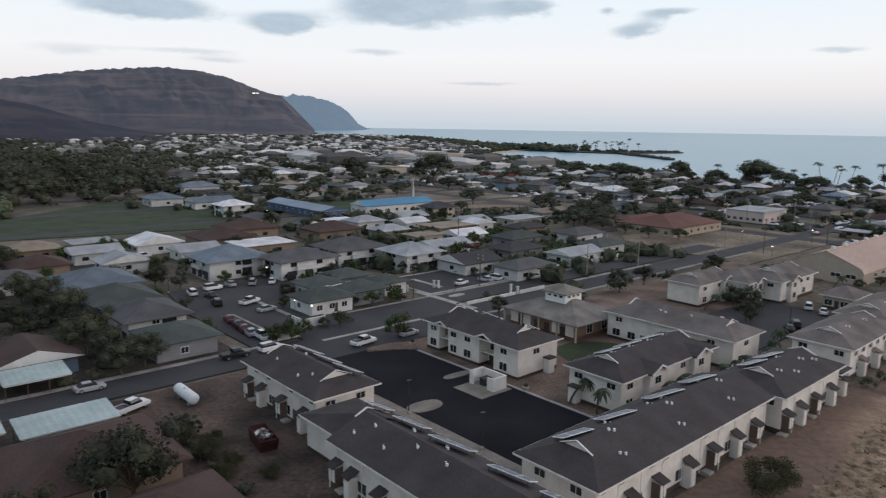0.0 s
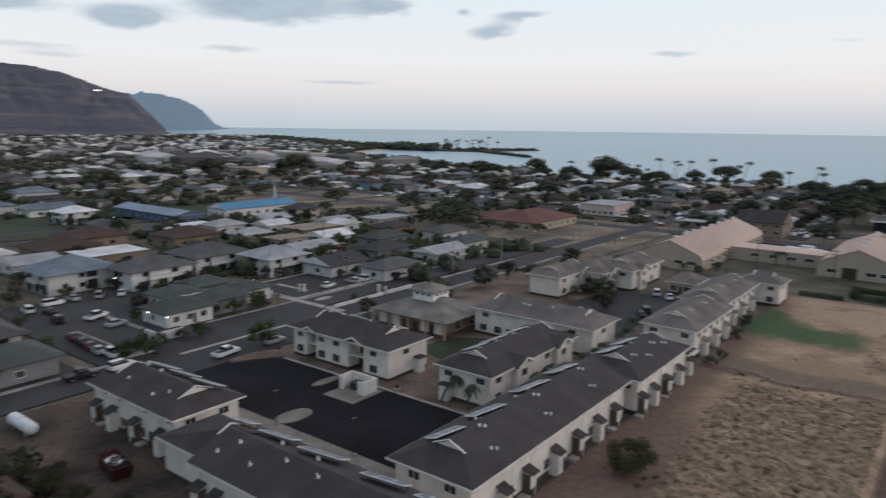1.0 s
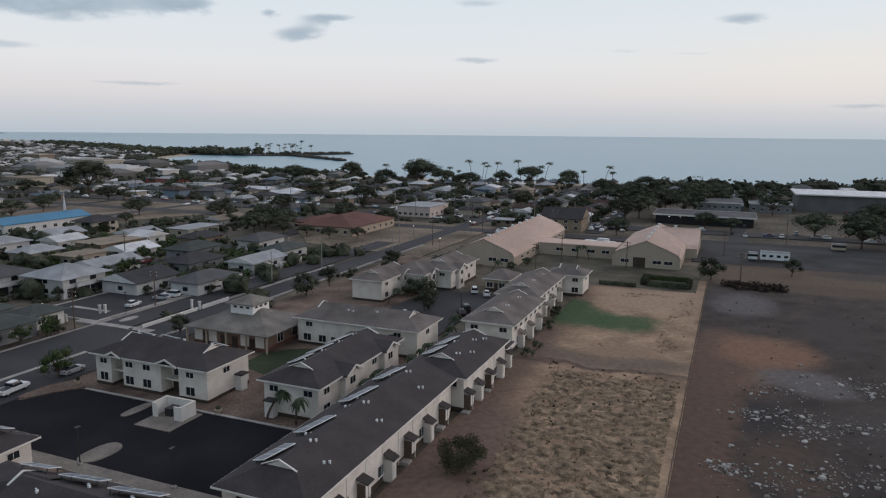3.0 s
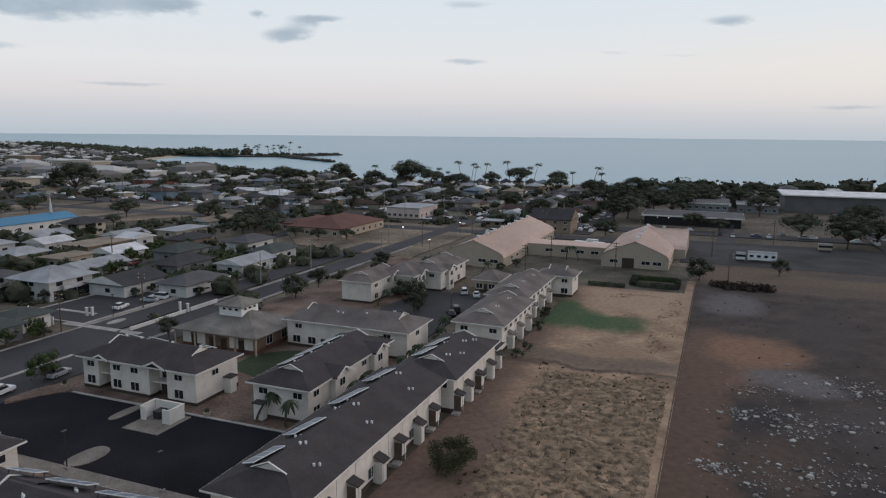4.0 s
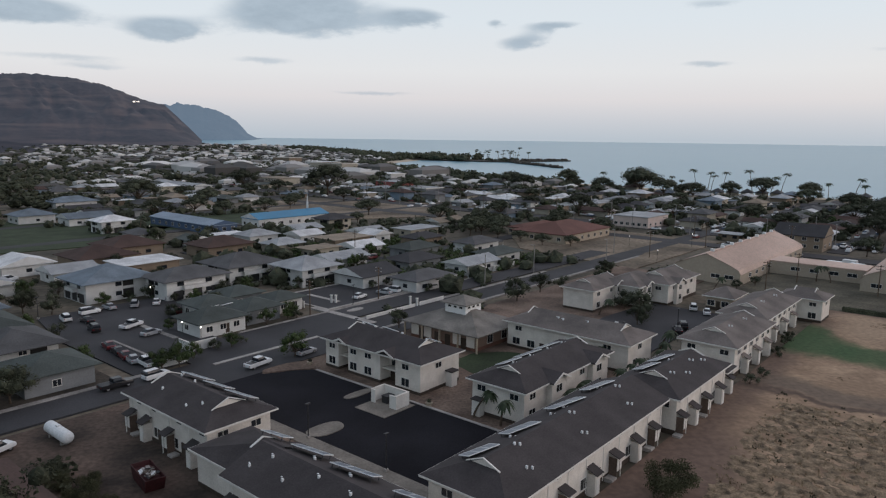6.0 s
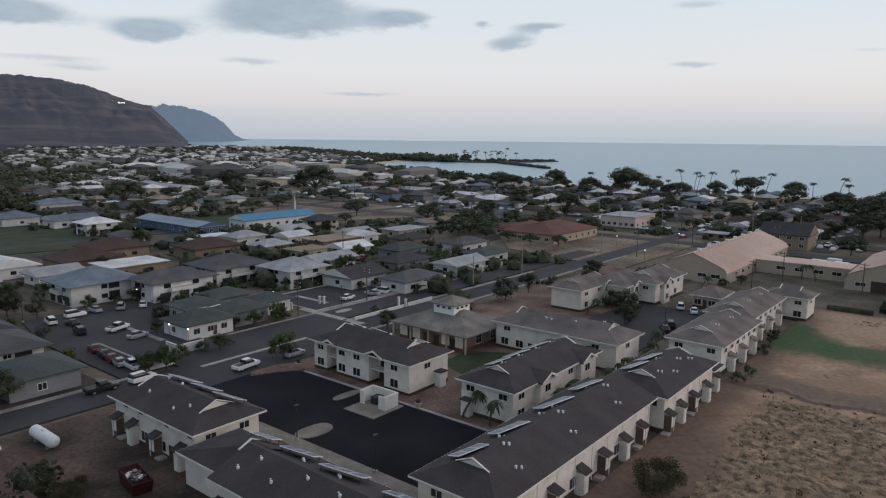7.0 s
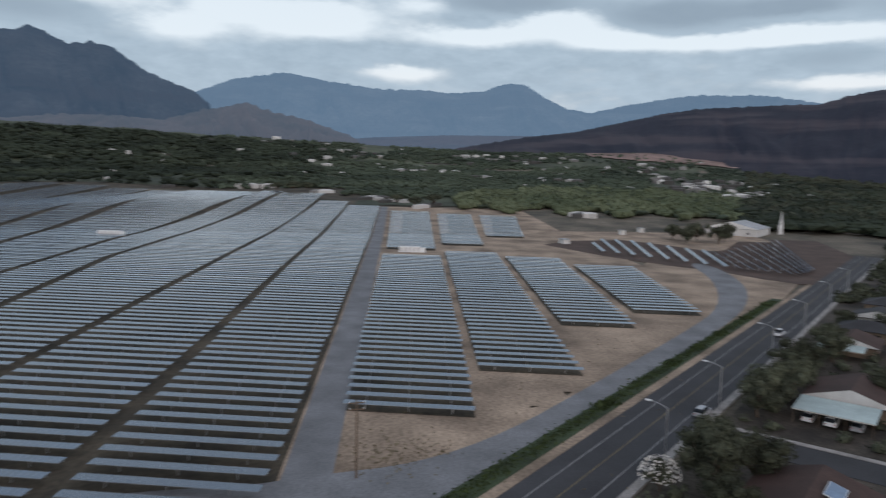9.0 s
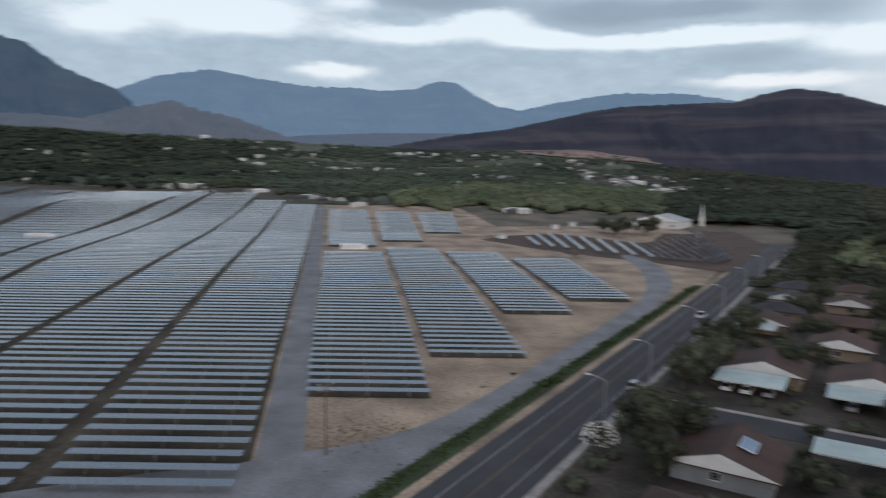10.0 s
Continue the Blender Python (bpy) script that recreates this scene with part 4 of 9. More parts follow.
    if kind in ("hip", "half") and gablet:
        ins = ly / 2 * (1 - gablet)
        for s in (-1, 1) if kind == "hip" else (-1,):
            fill = bmesh.new()
            xg, zl = s * (lx / 2 - ins + 0.012), eave + 0.24 + rise * (1 - gablet)
            fill.faces.new([fill.verts.new(q) for q in ((xg, -ly / 2 * gablet * 0.86, zl), (xg, ly / 2 * gablet * 0.86, zl), (xg, 0, eave + 0.2 + rise))])
            part("gablet_wall", fill, wall, th, "pale boarded infill of the small gable")
            g = bmesh.new()
            x = s * (lx / 2 - ins) + s * 0.02
            yg, zb, zt = ly / 2 * gablet + 0.25, eave + 0.22 + rise * (1 - gablet) - 0.05, eave + 0.22 + rise + 0.12
            for sy in (-1, 1):
                p = [(x - 0.03, sy * yg, zb), (x + s * 0.22, sy * yg, zb), (x + s * 0.22, 0, zt), (x - 0.03, 0, zt)]
                lo, hi = [g.verts.new(q) for q in p], [g.verts.new((q[0], q[1], q[2] + 0.1)) for q in p]
                for ids in (lo, hi, (lo[0], lo[1], hi[1], hi[0]), (lo[1], lo[2], hi[2], hi[1]), (lo[2], lo[3], hi[3], hi[2]), (lo[3], lo[0], hi[0], hi[3])):
                    g.faces.new(ids)
            part("gablet", g, TRIM, th, "small white-edged roof gable")

    def on(front, u, z, w, h, mull):
        x, y, f = {"s": (u, -hy - 0.0, "-y"), "n": (u, hy, "+y"), "w": (-hx, u, "-x"), "e": (hx, u, "+x")}[front]
        window(th, x, y, z, w, h, f, mull)

    for front, us in upper:
        for u in us:
            on(front, u, 3.75, 1.5, 0.9, 1)
    for front, us in lower:
        for u in us:
            on(front, u, 0.85, 1.7, 1.35, 1)
    for front, us in slots:
        for u in us:
            on(front, u, 4.45, 1.2, 0.32, 0)
    for front, us in booths:
        y, d = (-hy, -1) if front == "s" else (hy, 1)
        for u in us:
            c = part("entry_booth", boxes((u - 0.6, u + 0.6, min(y, y + d * 1.15), max(y, y + d * 1.15), 0.95, 2.7)), TRIM, th, "white boarded entry booth under a small brown roof")
            part("booth_door", boxes((u - 0.66, u - 0.605, min(y, y + d * 1.1), max(y, y + d * 1.1), 0.05, 2.65)), DOOR_BROWN, c, "brown side door")
            part("booth_post", boxes((u + 0.48, u + 0.58, y + d * 1.05 - 0.05, y + d * 1.05 + 0.05, -0.3, 0.95)), TRIM, c)
            part("booth_batten", boxes((u - 0.03, u + 0.03, y + d * 1.155 - 0.02, y + d * 1.155 + 0.02, 0.95, 2.7)), DOOR_BROWN, c)
            part("booth_roof", lean_roof(u, y, d, 0.85, 1.5, 2.74, 3.25), roof, c)
            part("step", boxes((u - 1.9, u - 0.7, min(y, y + d * 1.2), max(y, y + d * 1.2), -0.3, 0.28)), CONCRETE, c)
    for front, us in doors:
        for u in us:
            x, y = (u, -hy - 0.03) if front == "s" else (u, hy + 0.03)
            part("door", boxes((x - 0.48, x + 0.48, y - 0.04, y + 0.04, 0.05, 2.1)), PLINTH, th, "dark brown flush door")
    for front, us in closets:
        for u in us:
            y = -hy if front == "s" else hy
            d = -1 if front == "s" else 1
            c = part("closet", boxes((u - 0.6, u + 0.6, min(y, y + d * 1.15), max(y, y + d * 1.15), -0.4, 2.6)), wall, th, "cream utility closet against the wall")
            part("closet_roof", lean_roof(u, y, d, 0.85, 1.5, 2.62, 3.3), roof, c)
            part("closet_door", boxes((u - 0.4, u + 0.4, y + d * 1.2 - 0.02, y + d * 1.2 + 0.03, 0.05, 2.05)), TRIM, c)
    for u in spread(-hx, hx, int(2 * hx / 4.2)) if closets else ():
        front = closets[0][0]
        y = -hy if front == "s" else hy
        part("downpipe", boxes((u + 1.55, u + 1.65, y - 0.08, y + 0.08, 0.0, eave - 0.05)), TRIM, th)
    for front, u, w, dp in bays:
        d = -1 if front == "s" else 1
        porch, dp = dp < 0, abs(dp)
        y0, y1 = d * (hy - 0.3), d * (hy + dp)
        c = part("porch_beam" if porch else "bay", boxes((u - w / 2, u + w / 2, y1 - 0.15, y1, eave - 0.1, eave + 0.1) if porch else (u - w / 2, u + w / 2, min(y0, y1), max(y0, y1), -0.4, eave)), wall, th)
        g = bmesh.new()
        rise = (w / 2 + 0.5) * math.tan(radians(pitch + 3))
        yb = d * (hy - ly * 0.33)
        ye = y1 + d * 0.6
        pr = [(u - w / 2 - 0.5, eave), (u, eave + rise), (u + w / 2 + 0.5, eave)]
        tri = {}
        for key, yy in (("b", yb), ("e", ye)):
            tri[key] = [g.verts.new((x, yy, z)) for x, z in pr] + [g.verts.new((x, yy, z + 0.24)) for x, z in pr]
        b_, e_ = tri["b"], tri["e"]
        for q in ((b_[3], b_[4], e_[4], e_[3]), (b_[4], b_[5], e_[5], e_[4]), (b_[0], e_[0], e_[1], b_[1]), (b_[1], e_[1], e_[2], b_[2]), (e_[0], e_[3], e_[4], e_[1]), (e_[1], e_[4], e_[5], e_[2]),
                  (b_[0], b_[3], e_[3], e_[0]), (b_[2], e_[2], e_[5], b_[5])):
            g.faces.new(q)
        part("bay_roof", g, roof, c)
        tr = bmesh.new()
        for x0, x1 in ((u - w / 2 - 0.5, u), (u, u + w / 2 + 0.5)):
            z0, z1 = (eave, eave + rise) if x0 < u else (eave + rise, eave)
            yy = (ye + d * 0.01, ye + d * 0.07)
            v = [tr.verts.new(p) for p in ((x0, yy[0], z0 - 0.08), (x1, yy[0], z1 - 0.08), (x1, yy[0], z1 + 0.25), (x0, yy[0], z0 + 0.25), (x0, yy[1], z0 - 0.08), (x1, yy[1], z1 - 0.08), (x1, yy[1], z1 + 0.25), (x0, yy[1], z0 + 0.25))]
            for ids in ((0, 1, 2, 3), (4, 5, 6, 7), (0, 1, 5, 4), (1, 2, 6, 5), (2, 3, 7, 6), (3, 0, 4, 7)):
                tr.faces.new([v[i] for i in ids])
        part("barge_board", tr, TRIM, c)
        if porch:
            continue
        tri_w = bmesh.new()
        yw = y1 - d * 0.01
        tri_w.faces.new([tri_w.verts.new(p) for p in ((u - w / 2, yw, eave), (u + w / 2, yw, eave), (u, yw, eave + rise * w / (w + 1)))])
        part("gable_wall", tri_w, wall, c)
        for z, hh in ((3.55, 1.15), (0.85, 1.35)):
            window(c, u, y1, z, 1.6, hh, "-y" if d < 0 else "+y", 1)
    for u, v in vents:
        z = eave + 0.2 + (ly / 2 - abs(v)) * math.tan(radians(pitch))
        part("vent", boxes((u - 0.12, u + 0.12, v - 0.12, v + 0.12, z - 0.2, z + 0.3)), METALWHITE, th, "white roof vent pipe")
        part("vent", boxes((u + 0.45, u + 0.67, v - 0.5, v - 0.28, z - 0.35, z + 0.18)), METALWHITE, th, "white roof vent pipe")
    return th


def spread(lo, hi, n):
    return [lo + (hi - lo) * (i + 0.5) / n for i in range(n)]


# the long dark-roofed blocks round the court
apartment(53.7, 94.3, 37.4, 49.2, "a", ROOF_BROWN, WALL_CREAM, "long two-storey cream apartment block with a dark brown hip roof", kind="half", upper=(("w", (-2.5, 2.5)), ("n", spread(-19, 19, 8))), slots=(("s", (-18.6, -15.2, -9.3, -6.4, 2.8, 6.5, 14.9, 18.2)),),
          lower=(("s", (-15.6, -3.2, 8.8)), ("n", spread(-18, 18, 6))), closets=(("s", (-13.9, -1.9, 10.0)),), booths=(("s", (-8.5, 3.9, 15.5)),), doors=(("s", (-11.6, 0.4, 12.3)),),
          vents=((-13, -3.3), (-0.7, -3.3), (11.9, -3.3), (1.4, -0.3), (14.2, -0.3), (-11.0, -0.3), (0.5, 1.9), (3.7, 1.9), (13.2, 1.9), (-12, 1.9), (-8.6, 1.9)))
apartment(94.6, 117.0, 36.0, 47.2, "a", ROOF_BROWN, WALL_CREAM, "two-storey cream apartment block with a dark brown hip roof", upper=(("w", (-3, 2.5)),), slots=(("s", (-8.4, -3.2, 2.5, 8.6)),), lower=(("s", (-6.6, 5.0)),),
          closets=(("s", (-4.9, 6.4)),), booths=(("s", (-9.6, 0.3)),), doors=(("s", (-3.0, 8.2)),), vents=((-5, -1.5), (-2, -2.8), (3, -1.4), (5.5, -2.4), (0, 0.8)))
apartment(116.6, 121.6, 36.4, 42.0, "a", ROOF_BROWN, WALL_CREAM, "low cream annexe with a dark brown roof", eave=3.6, gablet=0.0, lower=(("s", (0,)),), closets=(("s", (-1.2,)),))
apartment(44.1, 55.2, 76.2, 97.8, "b", ROOF_BROWN, WALL_CREAM, "two-storey cream apartment block with a dark brown hip roof", gablet=0.42, upper=(("w", (-2.5, 2.5)), ("s", spread(-10, 10, 4))), slots=(("n", (-9, -3.5, 3, 7)),),
          lower=(("n", spread(-9, 9, 4)),), closets=(("n", (-7.5, 4.5)),), booths=(("n", (-1.5, 8.6)),), doors=(("n", (-4.4, 1.6)),), vents=((-5, 2.2), (-3, 3.4), (2, -0.9), (6, -1.2), (4.5, 2.6), (8, -2.5)))


def link_block():
    """The lower link between two blocks: one long hip that runs up to a small gable on the long block's ridge."""
    th = empty("apartment_block", place(45.9, 68, 90, 0), "cream apartment link with a low dark brown hip roof", "apartment block", "apartment blocks")
    part("wall", boxes((-6, 6.7, -3.75, 3.75, -0.4, 4.6)), WALL_CREAM, th)
    part("plinth", boxes((-6, 6.73, -3.78, 3.78, -0.4, 0.55)), PLINTH, th, "dark brown base course")
    bm = bmesh.new()
    e = [bm.verts.new(p) for p in ((-6, -4.5, 4.55), (7.4, -4.5, 4.55), (7.4, 4.5, 4.55), (-6, 4.5, 4.55))]
    t = [bm.verts.new((v.co.x, v.co.y, 4.77)) for v in e]
    r0, r1 = bm.verts.new((-6, 0, 7.05)), bm.verts.new((-2.6, 0, 7.05))
    bm.faces.new(e[::-1])
    for i in range(4):
        bm.faces.new((e[i], e[(i + 1) % 4], t[(i + 1) % 4], t[i]))
    for f in ((t[0], t[1], r1, r0), (t[1], t[2], r1), (t[2], t[3], r0, r1)):
        bm.faces.new(f)
    part("roof", bm, ROOF_BROWN, th)
    part("fascia", boxes((7.403, 7.46, -4.55, 4.55, 4.52, 4.75)), TRIM, th, "pale painted fascia board")
    part("fascia", boxes((-6, 7.403, 4.503, 4.56, 4.52, 4.75)), TRIM, th, "pale painted fascia board")
    for sy in (-1, 1):
        bm = bmesh.new()
        p = [(-1.55, sy * 1.75, 6.55), (-1.25, sy * 1.75, 6.55), (-1.25, 0, 7.3), (-1.55, 0, 7.3)]
        lo, hi = [bm.verts.new(q) for q in p], [bm.verts.new((q[0], q[1], q[2] + 0.12)) for q in p]
        for f in (lo, hi, *((lo[i], lo[(i + 1) % 4], hi[(i + 1) % 4], hi[i]) for i in range(4))):
            bm.faces.new(f)
        part("gablet", bm, TRIM, th, "small white-edged roof gable")
        bm = bmesh.new()
        bm.faces.new([bm.verts.new(q) for q in ((-5.5, 0, 7.32), (-1.3, 0, 7.32), (-1.3, sy * 1.75, 6.58), (-5.5, sy * 1.75, 6.58))])
        part("gablet_roof", bm, ROOF_BROWN, th)
    for u in (3.0, 5.0):
        window(th, u, 3.75, 3.9, 1.3, 0.45, "+y", 1)


link_block()
apartment(39.4, 50.6, 31.0, 65.8, "b", ROOF_BROWN, WALL_CREAM, "long two-storey cream apartment block with a dark brown roof", eave=5.1, kind="half", upper=(("e", (-2.5, 2.5)),), slots=(("n", spread(-15, 16, 6)),),
          lower=(("n", spread(-15, 14, 5)),), closets=(("n", (-11, 1, 12.5)),), booths=(("n", (-5, 7, 15.6)),), doors=(("n", (-9, 3)),), vents=((-10, 2.2), (-6, 3.3), (1, 1.2), (6, 1.0), (9.5, 3.0), (13.5, 1.2), (15, 3.2), (4, -1.6), (10, -1.8)))
# the blocks across the court
block = apartment(81.4, 93.0, 73.6, 98.4, "b", ROOF_BROWN, WALL_CREAM, "two-storey cream apartment block with recessed entries facing the court", upper=(("n", (9.9, 4.3, 0.6, -8.3)), ("w", (0.5,)), ("s", spread(-10, 10, 5))),
          lower=(("n", (9.9, 4.3, 0.6, -8.3)), ("s", spread(-10, 10, 5))), bays=(("n", 7.0, 2.6, -0.35), ("n", -4.2, 3.6, -0.35)), vents=((-2, -1.0), (5, -1.2), (8, -1.0), (-8, -0.8)))
part("closet", boxes((-12.95, -11.65, -3.0, -1.5, -0.4, 2.6)), TRIM, block, "white utility closet against the end wall")
part("closet_roof", boxes((-13.2, -11.65, -3.2, -1.3, 2.6, 2.82)), ROOF_BROWN, block)
end_block = apartment(82.0, 110.0, 53.8, 64.8, "a", ROOF_BROWN, WALL_CREAM, "two-storey cream apartment block with a dark brown hip roof", upper=(("s", (-11, 4, 11)), ("w", (-3, 3)), ("n", spread(-12, 12, 5))), lower=(("s", (-11, 4, 11)), ("w", ())),
          bays=(("s", -5.0, 4.2, 1.0), ("s", 8.0, 4.2, 1.0)), doors=(("s", (-1.8, 5.4)),), vents=((-8, 0.9), (-3, 1.0), (2, 0.8), (7, 1.0)))
apartment(114.4, 126.0, 52.8, 80.6, "b", ROOF_GREY, WALL_CREAM, "two-storey cream apartment block with a weathered grey hip roof", upper=(("n", (-9, -3, 10.5)), ("w", (0.2,))), lower=(("n", (7.5, 11)), ("w", (2,))), doors=(("n", (5,)),), vents=((2, 2.2), (3.2, 2.0), (-3, 1.5), (-8, -0.8)))
apartment(126.0, 150.6, 37.8, 49.0, "a", ROOF_GREY, WALL_CREAM, "two-storey cream apartment block with a weathered grey hip roof", upper=(("s", spread(-11, 11, 6)), ("w", (-3, 3))), lower=(("s", spread(-10, 10, 4)),), closets=(("s", (-7, 0, 7)),), vents=((-4, -1.2), (4, -1.4)))
apartment(151.2, 178.4, 39.6, 50.4, "a", ROOF_GREY, WALL_CREAM, "two-storey cream apartment block with a weathered grey hip roof", upper=(("s", spread(-12, 12, 6)), ("w", (-3,))), lower=(("s", spread(-11, 11, 4)),), closets=(("s", (-8, 0, 8)),), vents=((-4, -1.2), (5, -1.4)))
apartment(179.0, 188.6, 34.6, 45.2, "b", ROOF_GREY, WALL_CREAM, "square two-storey cream apartment block with a grey hip roof", upper=(("n", (-2.5, 2)), ("w", (0,))), lower=(("n", (-2.5, 2)),))
apartment(151.4, 170.4, 79.4, 89.2, "a", ROOF_GREY, WALL_CREAM, "two-storey cream apartment block with a weathered grey hip roof", upper=(("s", (-6, 1, 7)), ("w", ())), lower=(("s", (-6, 7)),), bays=(("s", 3.4, 4.0, 0.9),))
apartment(171.2, 192.4, 68.6, 80.4, "a", ROOF_GREY, WALL_CREAM, "two-storey cream apartment block with a weathered grey hip roof", upper=(("s", spread(-8, 8, 4)), ("w", (-2.5, 2.5))), lower=(("s", (-5, 4)), ("w", (0,))), bays=(("w" and "s", -4.0, 4.0, 0.9),))
apartment(163.5, 180.0, 73.2, 84.6, "a", ROOF_GREY, WALL_CREAM, "two-storey cream apartment link with a weathered grey hip roof", gablet=0.0, eave=5.25, upper=(("s", (-6, 0, 5.5)),), lower=(("s", (-6, 5.5)),), doors=(("s", (-3, 2.5)),), bays=(("s", -2.6, 3.4, 0.7),))
apartment(176.0, 187.0, 54.0, 62.0, "b", ROOF_GREY, WALL_TAN, "low tan service building with a grey hip roof", eave=3.1, gablet=0.0, lower=(("n", (-1.5, 2)),), doors=(("n", (0.2,)),))

part("closet", boxes((-14.5, -13.2, 2.4, 3.9, -0.4, 2.5)), TRIM, end_block, "white utility closet against the end wall")
part("closet_roof", boxes((-14.7, -13.2, 2.2, 4.1, 2.5, 2.7)), ROOF_BROWN, end_block)


HALL_ROOF = mat("weathered_tan_shingle", (0.165, 0.152, 0.138), 0.9, 0.2, 0.25, 4, 0.3, tint=(0.21, 0.195, 0.175))


def make_hall():
    """The community hall with its cupola."""
    m = place(114, 90.6, 90, 0)
    th = empty("community_hall", m, "tan community hall with a broad hip roof and a glazed cupola", "hall")
    part("wall", boxes((-8.6, 8.6, -6.8, 6.8, -0.4, 3.4)), mat("brown_render", (0.22, 0.15, 0.115), 0.85, 0.12, 0.4, 5, 0.1), th)
    part("roof", roof_mesh(20.4, 16.6, 3.35, 21, "hip"), HALL_ROOF, th)
    part("plinth", boxes((-8.64, 8.64, -6.84, 6.84, -0.4, 0.7)), mat("brick_base", (0.14, 0.07, 0.05), 0.9, 0.25, 0.5, 6), th, "brick-red base course")
    for x in (-5.6, -1.4, 1.4, 5.6):
        part("door", boxes((x - 0.7, x + 0.7, 6.78, 6.86, 0.0, 2.3)), PLINTH, th, "dark brown door")
    for y in (-3, 2):
        window(th, -8.6, y, 0.9, 1.8, 1.7, "-x", 1)
    for x in (-7.4, -3.9, 3.9, 7.4):
        part("wall_panel", boxes((x - 1.0, x + 1.0, 6.86, 7.0, 0.7, 3.3)), WALL_CREAM, th, "cream wall panel")
    for x in (-9.6, -4.8, 0, 4.8, 9.6):
        part("post", boxes((x - 0.15, x + 0.15, 7.6, 7.9, -0.4, 3.4)), WALL_TAN, th)
    c = part("cupola", boxes((-2.7, 2.7, -2.7, 2.7, 5.2, 7.7)), mat("fresh_white", (0.80, 0.80, 0.79), 0.6, 0.05), th, "white cupola with a band of windows")
    part("cupola_roof", roof_mesh(7.0, 7.0, 7.7, 22, "hip"), HALL_ROOF, c)
    for y, f in ((2.7, "+y"), (-2.7, "-y")):
        for x in (-1.5, 0, 1.5):
            window(c, x, y, 6.9, 0.75, 0.42, f, 0)
    for x, f in ((2.7, "+x"), (-2.7, "-x")):
        for y in (-1.5, 0, 1.5):
            window(c, x, y, 6.9, 0.75, 0.42, f, 0)


make_hall()


def rack(a, b, z, length, turn=0, width=2.1, tilt=0):
    """A rooftop solar water panel: pale frame, glass face, two stays."""
    x, y = spot(a, b)
    th = empty("roof_solar_panel", pose(x, y, z, 0, 0, TURN + turn) @ pose(0, 0, 0, tilt, -4, 0), "pale framed solar water panel on the roof ridge", "solar panel", "roof solar panels")
    fr = bmesh.new()
    h = length / 2
    for s in ((-h, h, -width / 2, -width / 2 + 0.06), (-h, h, width / 2 - 0.06, width / 2), *((x0 - 0.05, x0 + 0.05, -width / 2 + 0.06, width / 2 - 0.06) for x0 in [-h + 0.05 + (2 * h - 0.1) * i / 3 for i in range(4)])):
        box(fr, *s, -0.03, 0.07)
    part("frame", fr, METALWHITE, th)
    for i in range(3):
        x0 = -h + 0.1 + (2 * h - 0.1) * i / 3
        part("panel", boxes((x0, x0 + (2 * h - 0.1) / 3 - 0.1, -width / 2 + 0.1, width / 2 - 0.1, 0.0, 0.06)), mat("collector_glass", (0.13, 0.165, 0.21), 0.3, 0.2, 0.4, 3, 0.0, spec=0.5), th, "blue-grey collector glass")
    for x0 in (-h + 0.3, h - 0.3):
        part("stay", boxes((x0 - 0.04, x0 + 0.04, -width / 2 + 0.12, -width / 2 + 0.2, -0.5, -0.06), (x0 - 0.04, x0 + 0.04, width / 2 - 0.2, width / 2 - 0.12, -0.8, -0.06)), DARKMETAL, th)


for a, ln in ((60.0, 4.4), (68.2, 5.2), (79.0, 5.8), (88.0, 5.2)):
    rack(a, 45.7, 7.22, ln, -16, tilt=-19)
for a, ln in ((101.8, 4.4), (107.4, 4.5)):
    rack(a, 44.3, 7.0, ln, -16, tilt=-19)
for a, ln in ((89.5, 4.0), (95.0, 4.6), (101.0, 4.6)):
    rack(a, 62.0, 6.9, ln, -12, tilt=-20)
for b, ln in ((80.6, 4.4), (86.0, 4.2), (91.4, 4.8)):
    rack(52.5, b, 7.15, ln, 104, tilt=24)
for b, ln in ((66.6, 3.4), (60.2, 4.6), (53.0, 5.5), (44.0, 5.0), (37.5, 4.0)):
    rack(47.9, b, 7.0, ln, 104, tilt=24)
for a, ln in ((82.4, 4.0), (86.6, 2.6)):
    rack(a, 136.5, 4.5, ln, 0, width=1.3, tilt=-14)
for b, ln in ((78.0, 2.4), (88.6, 3.2), (94.0, 3.2)):
    rack(89.9, b, 7.05, ln, 90, width=1.2, tilt=22)


def make_bin_store():
    m = place(76.35, 75.6, 0, 0.14)
    th = empty("bin_store", m, "roofless white block-wall bin store on a concrete pad", "bin store")
    part("back_wall", boxes((1.25, 1.5, -2.75, 2.75, 0, 2.1)), TRIM, th)
    part("side_wall", boxes((-1.5, 1.25, -2.75, -2.5, 0, 2.1)), TRIM, th)
    part("side_wall", boxes((-1.5, 1.25, 2.5, 2.75, 0, 2.1)), TRIM, th)
    part("front_wall", boxes((-1.5, -1.25, -2.5, -1.3, 0, 2.1)), TRIM, th)
    part("front_wall", boxes((-1.5, -1.25, 1.9, 2.5, 0, 2.1)), TRIM, th)
    for x0, x1, y0, y1 in ((1.2, 1.55, -2.8, 2.8), (-1.55, 1.2, -2.8, -2.45), (-1.55, 1.2, 2.45, 2.8)):
        part("coping", boxes((x0, x1, y0, y1, 2.1, 2.18)), WALL_CREAM, th)
    b = empty("waste_bin", place(76.5, 76.2, 0, 0.14), "dark steel waste bin in the bin store", "bin")
    bm = bmesh.new()
    prism(bm, [(-0.8, -0.6), (0.8, -0.6), (0.8, 0.6), (-0.8, 0.6)], 0, 1.1)
    part("body", bm, DARKMETAL, b)
    part("lid", boxes((-0.85, 0.85, -0.65, 0.65, 1.1, 1.18)), DARKMETAL, b)


make_bin_store()

# ---- warehouses ----


